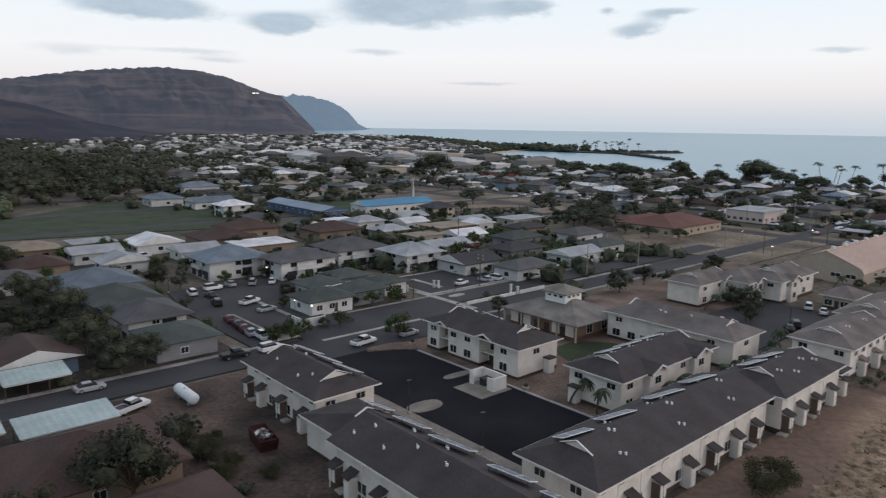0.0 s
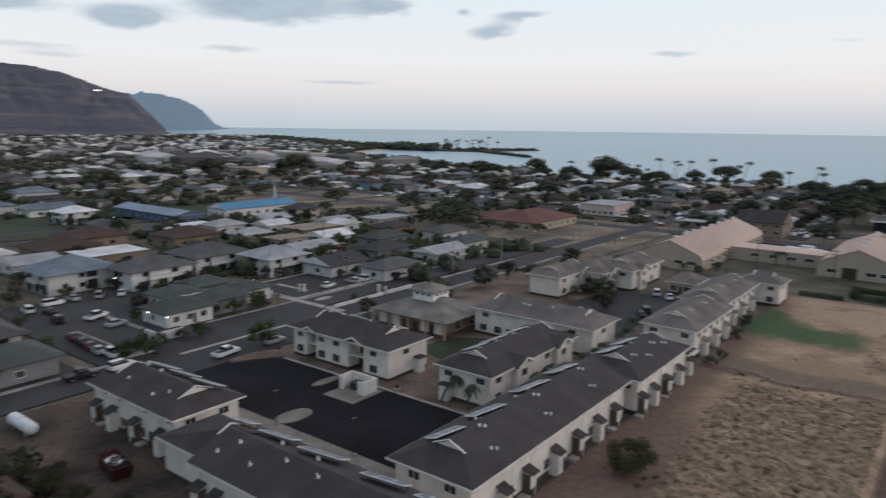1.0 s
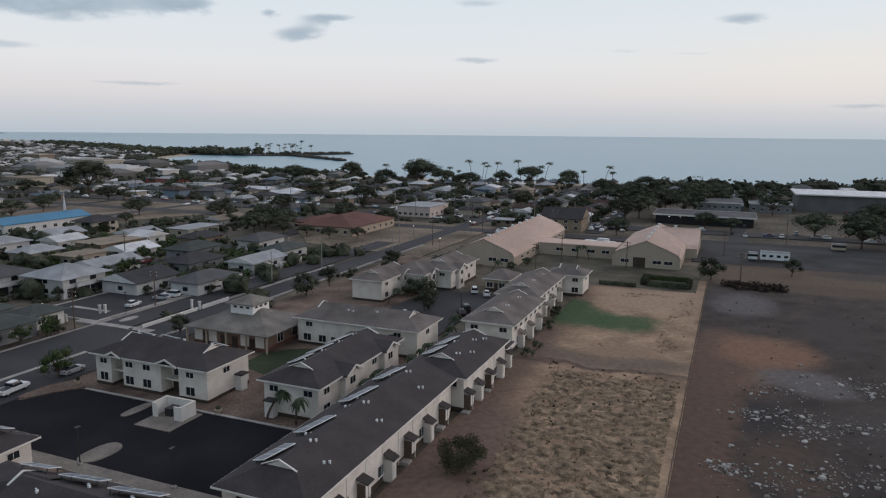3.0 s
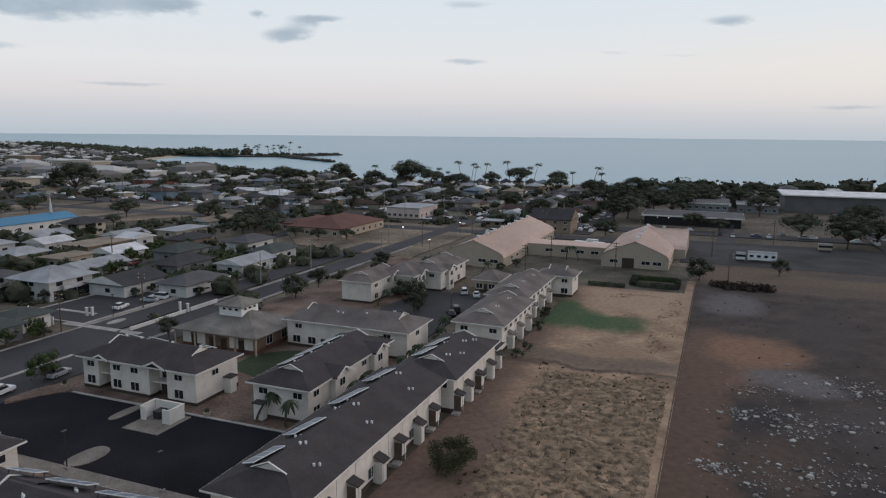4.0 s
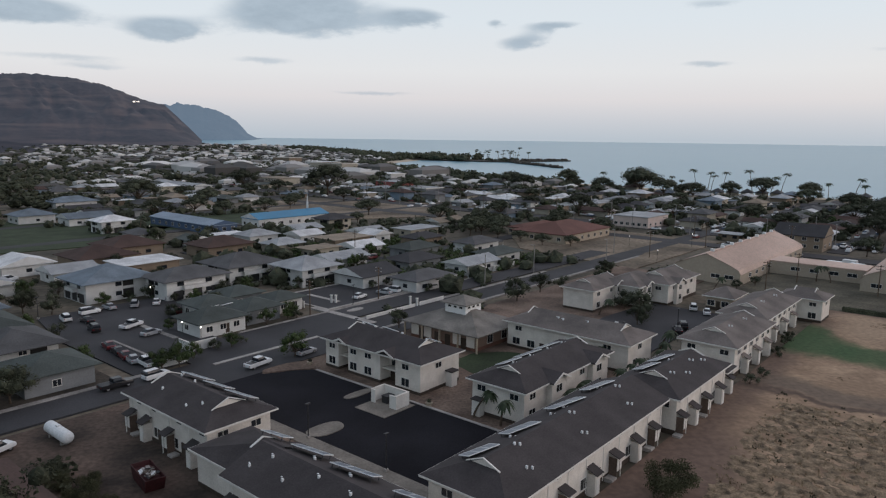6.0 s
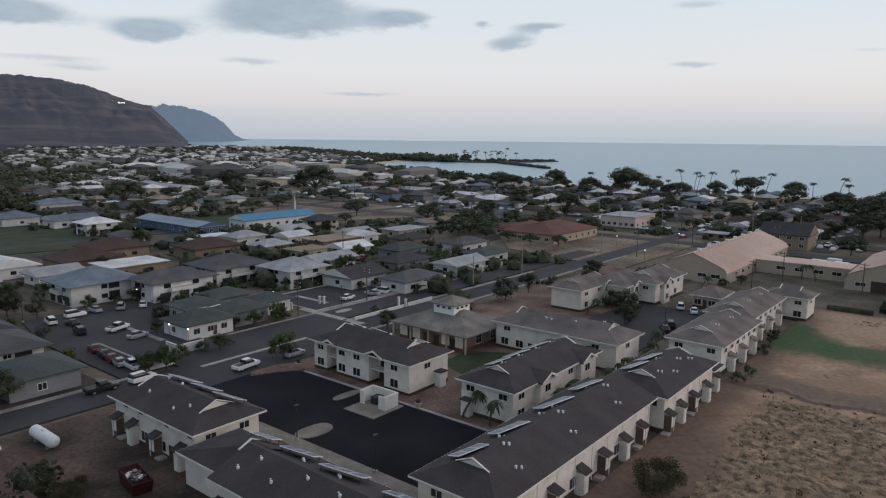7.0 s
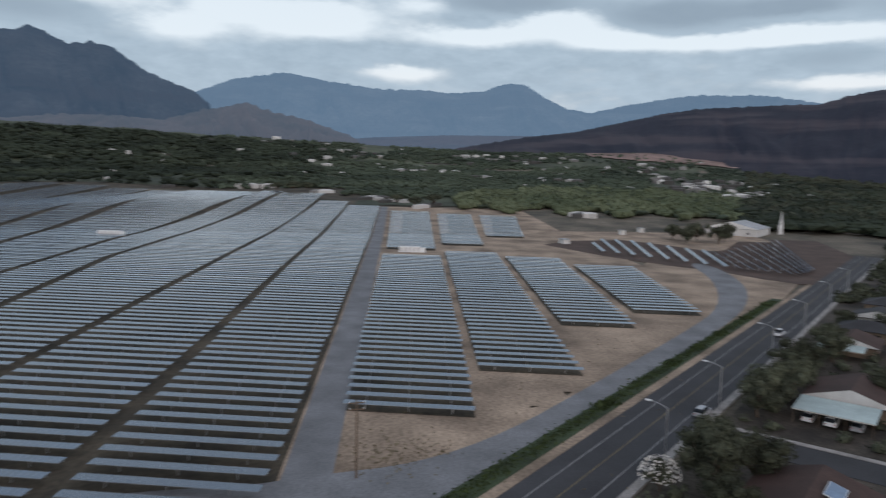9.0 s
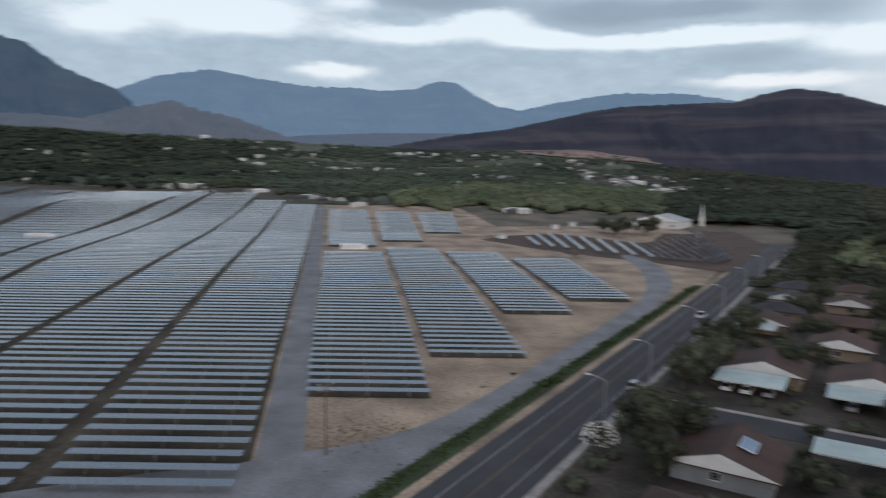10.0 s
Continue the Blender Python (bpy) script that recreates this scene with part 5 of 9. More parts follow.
def warehouse(a0, a1, b0, b1, eave, pitch, label, windows_a=(), windows_b=(), doors=(), kind="gable", across=False):
    m = place((a0 + a1) / 2, (b0 + b1) / 2, -90 if across else 0, 0)
    th = empty("warehouse", m, label, "warehouse", "tan warehouses")
    lx, ly = (b1 - b0, a1 - a0) if across else (a1 - a0, b1 - b0)
    hx, hy = lx / 2, ly / 2
    rise = hy * math.tan(radians(pitch)) if kind == "gable" else 0.0
    bm = bmesh.new()
    bow = [(1.0, -0.12), (0.94, 0.10), (0.8, 0.27), (0.5, 0.555), (0.0, 1.0)]
    sec = [(-hy, -0.4), (hy, -0.4)] + [(hy * f, eave + rise * g) for f, g in bow] + [(-hy * f, eave + rise * g) for f, g in bow[-2::-1]] if kind == "gable" else [(-hy, -0.4), (hy, -0.4), (hy, eave), (-hy, eave)]
    r0, r1 = [bm.verts.new((-hx, y, z)) for y, z in sec], [bm.verts.new((hx, y, z)) for y, z in sec]
    bm.faces.new(r0[::-1]), bm.faces.new(r1)
    for i in range(len(sec)):
        j = (i + 1) % len(sec)
        bm.faces.new((r0[i], r0[j], r1[j], r1[i]))
    part("wall", bm, WARE_WALL, th)
    if kind == "gable":
        bm = bmesh.new()
        n = int(lx / 1.0)
        for s in (-1, 1):
            for i in range(n):
                x0, x1 = -hx - 0.3 + (lx + 0.6) * i / n, -hx - 0.3 + (lx + 0.6) * (i + 1) / n
                for xx0, xx1, up in ((x0, x0 + 0.12, 0.10), (x0 + 0.12, x1, 0.04)):
                    prof = [(hy * 1.025, eave - 0.16 * rise)] + [(hy * f + 0.08, eave + rise * g + 0.03) for f, g in bow[1:-1]] + [(0.0, eave + rise + 0.03)]
                    rows = [[bm.verts.new((xx, s * y, z + up)) for xx in (xx0, xx1)] for y, z in prof]
                    for lo, hi in zip(rows, rows[1:]):
                        q = (lo[0], lo[1], hi[1], hi[0])
                        bm.faces.new(q if s < 0 else q[::-1])
        part("roof", bm, WARE_ROOF, th, "ribbed tan metal roof")
        part("ridge_cap", boxes((-hx - 0.3, hx + 0.3, -0.35, 0.35, eave + rise + 0.08, eave + rise + 0.2)), WARE_ROOF, th)
        for i in range(int(lx / 9)):
            x0 = -hx + 5 + i * 9
            part("ridge_vent", boxes((x0 - 0.5, x0 + 0.5, -0.5, 0.5, eave + rise + 0.1, eave + rise + 0.9)), METALWHITE, th)
    else:
        part("roof", boxes((-hx - 0.2, hx + 0.2, -hy - 0.2, hy + 0.2, eave, eave + 0.3)), WARE_ROOF, th)
    for y in windows_b:
        window(th, -hx, y, 1.4, 2.6, 1.1, "-x", 1)
    for x in windows_a:
        window(th, x, -hy, 1.4, 2.2, 1.0, "-y", 1)
    for y in doors:
        part("door", boxes((-hx - 0.06, -hx + 0.02, y - 1.9, y + 1.9, 0, 3.2)), PLINTH, th, "dark roller door")
    return th


warehouse(211.5, 284, 63.6, 84.0, 3.8, 24, "long tan metal warehouse with a ribbed gable roof", windows_a=spread(-30, 30, 9), windows_b=(-7, -3, 6))
warehouse(241, 252, 36.0, 63.3, 3.7, 0, "low tan flat-roofed warehouse link", windows_b=(-10, -5, 0.5, 6), kind="flat")
warehouse(228, 274, 14.4, 35.4, 4.0, 24, "tan metal warehouse with a ribbed gable roof", windows_a=spread(-20, 20, 6), windows_b=(-7.0, -3.5, 6.5), doors=(2.0,))
warehouse(253, 281, 10.6, 24, 3.9, 18, "tan metal cross wing of the warehouse", across=True)

# ---- houses ----
# near-black colour for the shade inside openings that aren't cut
OPENING_SHADE = mat("shaded_opening", (0.025, 0.024, 0.024), 0.9, 0.2)


def house(w, d, h, kind, roof, wall, pitch=18, label="", detail=2, carport=0, over=1.0):
    """A house with its ridge along local x, built at the origin, its front to local -y."""
    th = empty("house", Matrix(), label, "house", "town houses")
    hx, hy = w / 2, d / 2
    wallm, roofm = HOUSE_WALLS[wall], HOUSE_ROOFS[roof]
    over = 1.4 if h > 4.2 else over
    bm = bmesh.new()
    box(bm, -hx, hx, -hy, hy, -0.5, h + 0.03)
    if kind == "gable":
        rise = hy * math.tan(radians(pitch))
        for x in (-hx, hx):
            bm.faces.new([bm.verts.new(p) for p in ((x, -hy, h), (x, hy, h), (x, 0, h + rise))])
    part("wall", bm, wallm, th)
    rf = roof_mesh(w + 2 * over, d + 2 * over, h - (over * math.tan(radians(pitch)) if kind == "gable" else 0), pitch, kind, 0.2)
    part("roof", rf, [roofm, HOUSE_WALLS[0]] if kind == "gable" else roofm, th)
    storeys = 2 if h > 4.2 else 1
    if detail == 2:
        for s in range(storeys):
            for u in spread(-hx + 0.6, hx - 0.6, max(2, int(w / 3.6))):
                window(th, u, -hy, 0.95 + 2.6 * s, 1.4, 1.15, "-y", 1)
            for u in spread(-hx + 0.6, hx - 0.6, max(2, int(w / 4.5))):
                window(th, u, hy, 0.95 + 2.6 * s, 1.4, 1.15, "+y", 1)
            window(th, -hx, 0.6, 0.95 + 2.6 * s, 1.3, 1.1, "-x", 1)
            window(th, hx, -0.4, 0.95 + 2.6 * s, 1.3, 1.1, "+x", 1)
        part("door", boxes((hx * 0.1, hx * 0.1 + 0.95, -hy - 0.05, -hy + 0.02, 0.0, 2.08)), PLINTH, th, "dark front door")
    elif detail == 1:
        for s in range(storeys):
            z = 0.95 + 2.45 * s
            for u in (-hx * 0.55, hx * 0.4):
                for sy in (-1, 1):
                    part("window", boxes((u - 0.95, u + 0.95, sy * hy - 0.03, sy * hy + 0.03, z, z + 1.15)), GLASS, th, "dark window")
            for sx in (-1, 1):
                part("window", boxes((sx * hx - 0.03, sx * hx + 0.03, -1.1, 0.5, z, z + 1.1)), GLASS, th, "dark window")
    if storeys == 2 and detail:
        # flat dark panels on solid walls, painting the shade of garages and recesses
        for u in spread(-hx + 0.4, hx - 0.4, 3):
            part("garage_opening", boxes((u - 1.3, u + 1.3, -hy - 0.12, -hy + 0.02, 0.0, 2.25)), DARKMETAL, th, "dark wall panel painted as a shaded doorway")
        part("balcony", boxes((-hx * 0.5, hx * 0.3, -hy - 1.2, -hy - 0.08, 2.45, 3.4)), wallm, th)
        for sx in (-1, 1):
            part("lanai", boxes((sx * hx - 0.05, sx * hx + 0.05, 0.8, min(hy - 0.4, 3.6), 0.1, h - 0.3)), OPENING_SHADE, th, "dark wall panel painted as a shaded recess")
            part("lanai_rail", boxes((sx * hx - 0.09, sx * hx + 0.09, 0.7, min(hy - 0.3, 3.7), 2.5, 3.2)), wallm, th)
        part("lanai", boxes((-1.6, 1.8, hy - 0.05, hy + 0.05, 0.1, h - 0.3)), OPENING_SHADE, th, "dark wall panel painted as a shaded recess")
        part("lanai_rail", boxes((-1.7, 1.9, hy - 0.09, hy + 0.09, 2.5, 3.2)), wallm, th)
    if carport:
        x0 = hx + 0.1
        part("carport_roof", boxes((x0, x0 + carport, -hy + 0.3, hy - 0.8, 2.45, 2.62)), roofm, th)
        for xx in (x0 + carport - 0.25,):
            for yy in (-hy + 0.5, hy - 1.0):
                part("post", boxes((xx - 0.06, xx + 0.06, yy - 0.06, yy + 0.06, -0.5, 2.46)), TRIM, th)
    return th


TAKEN = []


def take(a, b, ra, rb):
    TAKEN.append((a - ra, a + ra, b - rb, b + rb))


def free(a, b, r=0.0):
    return not any(a0 - r < a < a1 + r and b0 - r < b < b1 + r for a0, a1, b0, b1 in TAKEN)


ROOF_WORDS = ["grey shingle", "pale grey", "white", "brown shingle", "grey-green", "tan", "dark shingle", "blue-grey"]
WALL_WORDS = ["white", "cream", "grey", "pale blue", "tan"]
# (a, b, size along a, size along b, wall height, roof kind, roof, wall, ridge along: a or b, carport)
NEAR = [
    # the row between the main road and the blocks
    (-13, 90.5, 13, 12, 2.9, "gable", RB, 2, "b", 0), (-11, 68, 14, 9, 3.0, "hip", RB, 1, "a", 0),
    (-15.5, 143, 13.5, 12.5, 2.9, "gable", RB, 4, "b", 0), (3, 142.5, 13, 12.5, 2.9, "gable", RB, 4, "b", 0),
    (21.6, 130.2, 12, 11, 3.0, "gable", RB, 3, "b", 0),
    (-23, 190, 11, 10, 2.9, "gable", RB, 4, "b", 0), (-4, 172, 12, 10, 2.9, "gable", RB, 4, "b", 0), (14, 172, 12, 10, 2.9, "gable", RD, 4, "b", 0),
    (-22, 209, 12, 9, 2.8, "hip", RD, 4, "a", 0), (-5, 200, 12, 9, 2.8, "gable", RB, 4, "a", 0), (13, 203, 13, 10, 3.0, "hip", RB, 4, "a", 0), (-22, 231, 12, 9, 2.8, "gable", RD, 0, "b", 0), (-5, 231, 12, 9, 2.8, "gable", RB, 4, "b", 0),
    (12, 232, 12, 10, 3.0, "hip", RB, 4, "a", 0), (-22, 255, 12, 10, 2.8, "hip", RD, 4, "a", 0), (-4, 258, 12, 10, 3.0, "hip", RB, 1, "a", 0), (-2, 60, 12, 9, 3.0, "hip", RD, 2, "a", 0), (18.0, 84.0, 17, 15, 3.0, "hip", RB, 4, "b", 0), (20, 65, 14, 11, 3.0, "hip", RB, 4, "b", 0),
    # the blue-grey houses at the side street
    (44, 174, 15, 15, 4.9, "hip", RU, 3, "b", 0), (43.5, 155.5, 12, 14, 4.8, "hip", RN, 3, "b", 0), (44, 139.5, 11, 13, 4.6, "hip", RG, 0, "b", 0), (44.6, 125.6, 11, 11, 3.2, "hip", RN, 2, "b", 0),
    # two-storey houses beyond the car park
    (82, 184, 17, 13, 4.9, "hip", RU, 0, "b", 0), (97, 171.5, 17, 11, 4.9, "hip", RG, 0, "a", 0), (104.5, 209, 17, 12, 3.4, "flat", RW, 4, "a", 0), (118.5, 178, 17, 14, 4.9, "hip", RG, 0, "a", 0),
    (129, 161, 13, 13, 4.8, "hip", RL, 0, "a", 0), (139.5, 146.5, 14, 12, 3.4, "gable", RD, 0, "a", 0), (152, 172, 16, 9, 3.4, "gable", RL, 0, "a", 0), (146, 130.5, 15, 9, 3.2, "hip", RG, 0, "a", 0),
    (81.6, 134.8, 11, 9, 3.0, "hip", RN, 0, "a", 0), (93.5, 136.4, 9, 8, 3.0, "hip", RN, 2, "b", 0), (88.2, 146.4, 9, 8, 3.0, "hip", RN, 0, "b", 0), (99, 151, 9, 8, 3.0, "hip", RN, 2, "a", 0), (103.2, 139.2, 8, 7, 2.9, "hip", RN, 0, "a", 0),
    (99, 228, 18, 16, 3.6, "hip", RB, 4, "a", 0), (116, 243, 18, 16, 3.6, "hip", RB, 4, "a", 0), (139, 221, 18, 14, 3.6, "hip", RB, 4, "a", 0), (78, 232, 14, 11, 3.4, "gable", RW, 0, "b", 0), (84, 213, 12, 10, 3.0, "gable", RL, 0, "a", 4),
    (163, 233, 13, 10, 3.4, "hip", RL, 0, "a", 0), (157, 208.5, 12, 9, 3.2, "hip", RL, 1, "a", 0), (159.5, 191.5, 12, 8, 3.2, "flat", RT, 1, "a", 0), (182, 204, 18, 12, 3.4, "flat", RT, 4, "a", 0), (199, 203, 9, 8, 3.4, "gable", RW, 0, "b", 0),
    (178, 222, 11, 9, 3.4, "gable", RW, 0, "a", 0), (166, 152, 15, 10, 3.2, "hip", RD, 2, "a", 0), (184, 168, 15, 10, 3.2, "hip", RN, 2, "a", 0), (176, 136, 16, 9, 3.2, "gable", RL, 0, "a", 0), (196, 140, 14, 9, 3.2, "hip", RN, 0, "a", 0),
    (210, 160, 15, 10, 3.2, "hip", RG, 0, "a", 4), (226, 205, 18, 10, 3.0, "flat", RL, 1, "a", 0), (205, 183, 14, 9, 3.2, "hip", RD, 4, "a", 0), (128, 361, 16, 13, 3.6, "hip", RU, 0, "b", 0), (143, 338, 20, 12, 3.6, "gable", RU, 0, "a", 0),
    (168, 414, 22, 14, 4.0, "hip", RU, 0, "a", 0), (58, 226, 13, 9, 3.2, "gable", RL, 0, "a", 0), (44, 240, 14, 10, 3.2, "hip", RT, 4, "a", 0), (40, 212, 13, 11, 3.2, "hip", RB, 4, "b", 0), (60, 206, 12, 9, 3.2, "gable", RL, 0, "b", 0), (62, 244, 12, 9, 3.2, "flat", RL, 1, "a", 0), (30, 196, 13, 10, 3.2, "hip", RG, 0, "a", 0),
]
PROTOS = {}


def house_proto(w, d, h, kind, roof, wall, detail, carport):
    key = (round(w), round(d), h, kind, roof, wall, detail, carport)
    if key not in PROTOS:
        storeys = "two-storey" if h > 4.2 else "single-storey"
        label = f"{storeys} {WALL_WORDS[wall]} house with a {ROOF_WORDS[roof]} {kind} roof"
        PROTOS[key] = [house(w, d, h, kind, roof, wall, 19 if kind == "hip" else 17, label, detail, carport), False]
    return PROTOS[key]


def put_house(a, b, w, d, h, kind, roof, wall, ridge, carport, detail=2, flip=0):
    pr = house_proto(w, d, h, kind, roof, wall, detail, carport)
    m = place(a, b, {"a": 0, "b": 90}[ridge] + flip)
    if not pr[1]:
        pr[1], pr[0].matrix_basis = True, m
        return pr[0]
    return copy_thing(pr[0], m)


for a, b, sa, sb, h, kind, roof, wall, ridge, cp in NEAR:
    put_house(a, b, sa if ridge == "a" else sb, sb if ridge == "a" else sa, h, kind, roof, wall, ridge, cp, 2 if math.hypot(a, b) < 182 else 1, 180 if ridge == "b" and h > 4.2 else 0)
    take(a, b, sa / 2 + 3, sb / 2 + 3)
for box_ in ((-100, 36, -300, 62), (36, 128, 28, 120), (55, 142, 118, 152), (56, 82, 118, 175), (126, 216, 30, 106), (196, 300, -80, 100), (-70, -30, -300, 450), (20, 215, -140, 36), (30, 125, 235, 390), (155, 240, 262, 330),
             (215, 300, 98, 195), (235, 330, 240, 380), (280, 294, -200, 420), (316, 334, -300, 900), (296, 446, -90, 52), (20, 185, 392, 800)):
    TAKEN.append(box_)

# ---- open carports with pale sheet roofs ----
PALE_SHEET = mat("pale_sheet_roof", (0.34, 0.42, 0.42), 0.6, 0.12, 0.2, 3, 0.1, tint=(0.40, 0.48, 0.47))


def open_carport(a, b, sa, sb, h=2.5):
    th = empty("carport", place(a, b, 0, 0), "open carport with a pale blue-green sheet roof on posts", "carport", "carports")
    x, y = sa / 2, sb / 2
    bm = bmesh.new()
    n = int(sa / 0.5)
    rows = [[bm.verts.new((-x + sa * i / n, v, h + (0.5 if v > 0 else 0.0) + 0.05 * (i % 2) + dz)) for i in range(n + 1)] for v, dz in ((-y, 0), (y, 0), (y, -0.06), (-y, -0.06))]
    for r0, r1 in zip(rows, rows[1:] + rows[:1]):
        for i in range(n):
            bm.faces.new((r0[i], r0[i + 1], r1[i + 1], r1[i]))
    part("sheet_roof", bm, PALE_SHEET, th)
    part("beam", boxes((-x + 0.1, x - 0.1, -y + 0.2, -y + 0.32, h - 0.26, h - 0.07)), TRIM, th)
    for i in range(4):
        u = -x + 0.3 + (sa - 0.6) * i / 3
        part("post", boxes((u - 0.05, u + 0.05, -y + 0.2, -y + 0.3, -0.4, h - 0.2)), WOODPOLE, th)
        part("post", boxes((u - 0.05, u + 0.05, y - 0.3, y - 0.2, -0.4, h + 0.34)), WOODPOLE, th)
    take(a, b, sa / 2 + 1, sb / 2 + 1)


for spec in ((-16.8, 131.2, 12.5, 7.6), (2.6, 131.4, 13.0, 7.2), (20, 119.8, 9.5, 6.5), (4.5, 101.2, 16.0, 5.5), (19.4, 98.2, 12.0, 6.6), (-24, 181.5, 10, 5)):
    open_carport(*spec)
roof_heater = empty("roof_solar_panel", place(-12.3, 90.8, 0, 5.15) @ pose(1.8, -0.4, -0.62, 0, 17, 0), "blue solar water panel on the brown house roof", "solar panel", "roof solar panels")
part("frame", boxes((-1.1, 1.1, -2.2, 2.2, 0.1, 0.2)), METALWHITE, roof_heater)
part("panel", boxes((-1.02, 1.02, -2.1, 2.1, 0.2, 0.23)), mat("blue_collector", (0.10, 0.17, 0.28), 0.3, 0.15, 0.4, 3, 0.0, spec=0.5), roof_heater, "blue collector glass")

# ---- single buildings of the town ----


def simple_building(name, a0, a1, b0, b1, h, roof, wall, label, category, kind="flat", ridge="a", pitch=16, wins_s=0, wins_w=0, over=0.5, gablet=0.0, fascia=None):
    la, lb = a1 - a0, b1 - b0
    m = place((a0 + a1) / 2, (b0 + b1) / 2, 0 if ridge == "a" else 90)
    lx, ly = (la, lb) if ridge == "a" else (lb, la)
    th = empty(name, m, label, category)
    bm = boxes((-lx / 2, lx / 2, -ly / 2, ly / 2, -0.5, h + 0.02))
    if kind == "gable":
        rise = ly / 2 * math.tan(radians(pitch))
        for x in (-lx / 2, lx / 2):
            bm.faces.new([bm.verts.new(p) for p in ((x, -ly / 2, h), (x, ly / 2, h), (x, 0, h + rise))])
    part("wall", bm, wall, th)
    part("roof", roof_mesh(lx + 2 * over, ly + 2 * over, h - (over * math.tan(radians(pitch)) if kind == "gable" else 0), pitch, kind, 0.3, gablet), [roof, wall] if kind == "gable" else roof, th)
    if fascia:
        x, y = lx / 2 + over, ly / 2 + over
        part("fascia", boxes((-x - 0.06, x + 0.06, -y - 0.06, -y, h - 0.25, h + 0.42), (-x - 0.06, x + 0.06, y, y + 0.06, h - 0.25, h + 0.42), (-x - 0.06, -x, -y, y, h - 0.25, h + 0.42), (x, x + 0.06, -y, y, h - 0.25, h + 0.42)), fascia, th, "white roof edge")
    fronts = {"a": ("s", "w"), "b": ("n", "w")}[ridge]
    for front, n in zip(fronts, (wins_s, wins_w)):
        if front == "w":
            for v in spread(-ly / 2, ly / 2, n) if n else ():
                window(th, -lx / 2, v, 1.0, 1.6, 1.3, "-x", 1)
        else:
            for u in spread(-lx / 2, lx / 2, n) if n else ():
                y, f = (-ly / 2, "-y") if front == "s" else (ly / 2, "+y")
                for s in range(2 if h > 5.5 else 1):
                    window(th, u, y, 1.0 + 2.8 * s, 1.6, 1.3, f, 1)
    take((a0 + a1) / 2, (b0 + b1) / 2, la / 2 + 3, lb / 2 + 3)
    return th


WHITE = HOUSE_WALLS[0]
DARKFRONT = mat("dark_front", (0.018, 0.018, 0.02), 0.6, 0.2)
simple_building("church_hall", 164, 177, 267, 318, 3.4, BLUEGREY_ROOF, mat("navy_render", (0.075, 0.115, 0.19), 0.85, 0.12), "long blue-walled church hall with a pale blue-grey roof", "church", "gable", "b", 14, 9, 3)
ch = simple_building("church", 189, 230, 268, 281, 4.0, BLUE_ROOF, WHITE, "white church with a bright blue metal roof", "church", "gable", "a", 18, 8, 3)
bm = bmesh.new()
tube(bm, (13, 0, 6.5), (13, 0, 9.0), 0.7, 0.6, 4)
tube(bm, (13, 0, 9.0), (13, 0, 14.0), 0.5, 0.03, 6)
part("steeple", bm, WHITE, ch, "slim white steeple")
simple_building("red_roofed_hall", 246, 284, 142, 168, 3.4, RED_ROOF, WALL_TAN, "broad hall with a red hip roof", "hall", "hip", "a", 15, 7, 4)
simple_building("red_roofed_wing", 256, 284, 168.5, 177, 3.0, RED_ROOF, WALL_TAN, "side wing with a red hip roof", "hall", "hip", "a", 15, 6, 3)
simple_building("flat_office", 318, 342, 139, 157, 5.2, HOUSE_ROOFS[RL], mat("pink_render", (0.58, 0.48, 0.44), 0.85, 0.1), "pale pink flat-roofed office building", "office", "flat", "b", 12, 6, 4)
simple_building("depot_shed", 350, 374, -9.4, 34, 4.2, HOUSE_ROOFS[RG], DARKFRONT, "low dark-fronted depot building with a white roof edge", "depot", "flat", "b", 12, 0, 0, 1.2, fascia=TRIM)
simple_building("depot_block", 398, 428, -4, 17, 6.6, HOUSE_ROOFS[RG], HOUSE_WALLS[2], "grey depot block with a grey flat roof", "depot", "flat", "b", 12, 6, 2, fascia=TRIM)
simple_building("depot_block", 424, 444, -30, -9, 4.6, HOUSE_ROOFS[RL], HOUSE_WALLS[2], "grey depot block with a pale flat roof", "depot", "flat", "b", 12, 5, 2, fascia=TRIM)
simple_building("sports_hall", 440, 480, -170, -34, 9.5, HOUSE_ROOFS[RW], mat("bronze_wall", (0.13, 0.13, 0.13), 0.8, 0.15), "long dark-walled sports hall with a pale roof", "hall", "flat", "b", 12, 0, 0, 1.5, fascia=TRIM)
simple_building("roadside_house", 300, 316, 60, 78, 5.6, HOUSE_ROOFS[RD], HOUSE_WALLS[4], "dark two-storey shop house with a gable roof", "house", "gable", "b", 25, 4, 2)
simple_building("supermarket", 438, 466, 474, 502, 6, HOUSE_ROOFS[RU], WHITE, "wide white shop with a flat roof", "shop", "flat", "b", 12, 8, 0)
simple_building("supermarket", 362, 384, 482, 512, 6, HOUSE_ROOFS[RT], HOUSE_WALLS[1], "wide tan shop with a flat roof", "shop", "flat", "b", 12, 8, 0)
simple_building("school_block", 276, 292, 470, 530, 4, HOUSE_ROOFS[RL], WHITE, "long low white school block", "school", "gable", "b", 12, 10, 0)
simple_building("red_shop", 418, 440, 396, 424, 5, HOUSE_ROOFS[RL], mat("red_render", (0.30, 0.09, 0.08), 0.8, 0.15), "red-fronted roadside shop with a flat roof", "shop", "flat", "b", 12, 5, 0)
simple_building("far_block", 1210, 1240, 2560, 2680, 16, HOUSE_ROOFS[RL], WHITE, "pale far-off apartment block at the hill's foot", "apartment block", "flat", "b", 12, 0, 0)
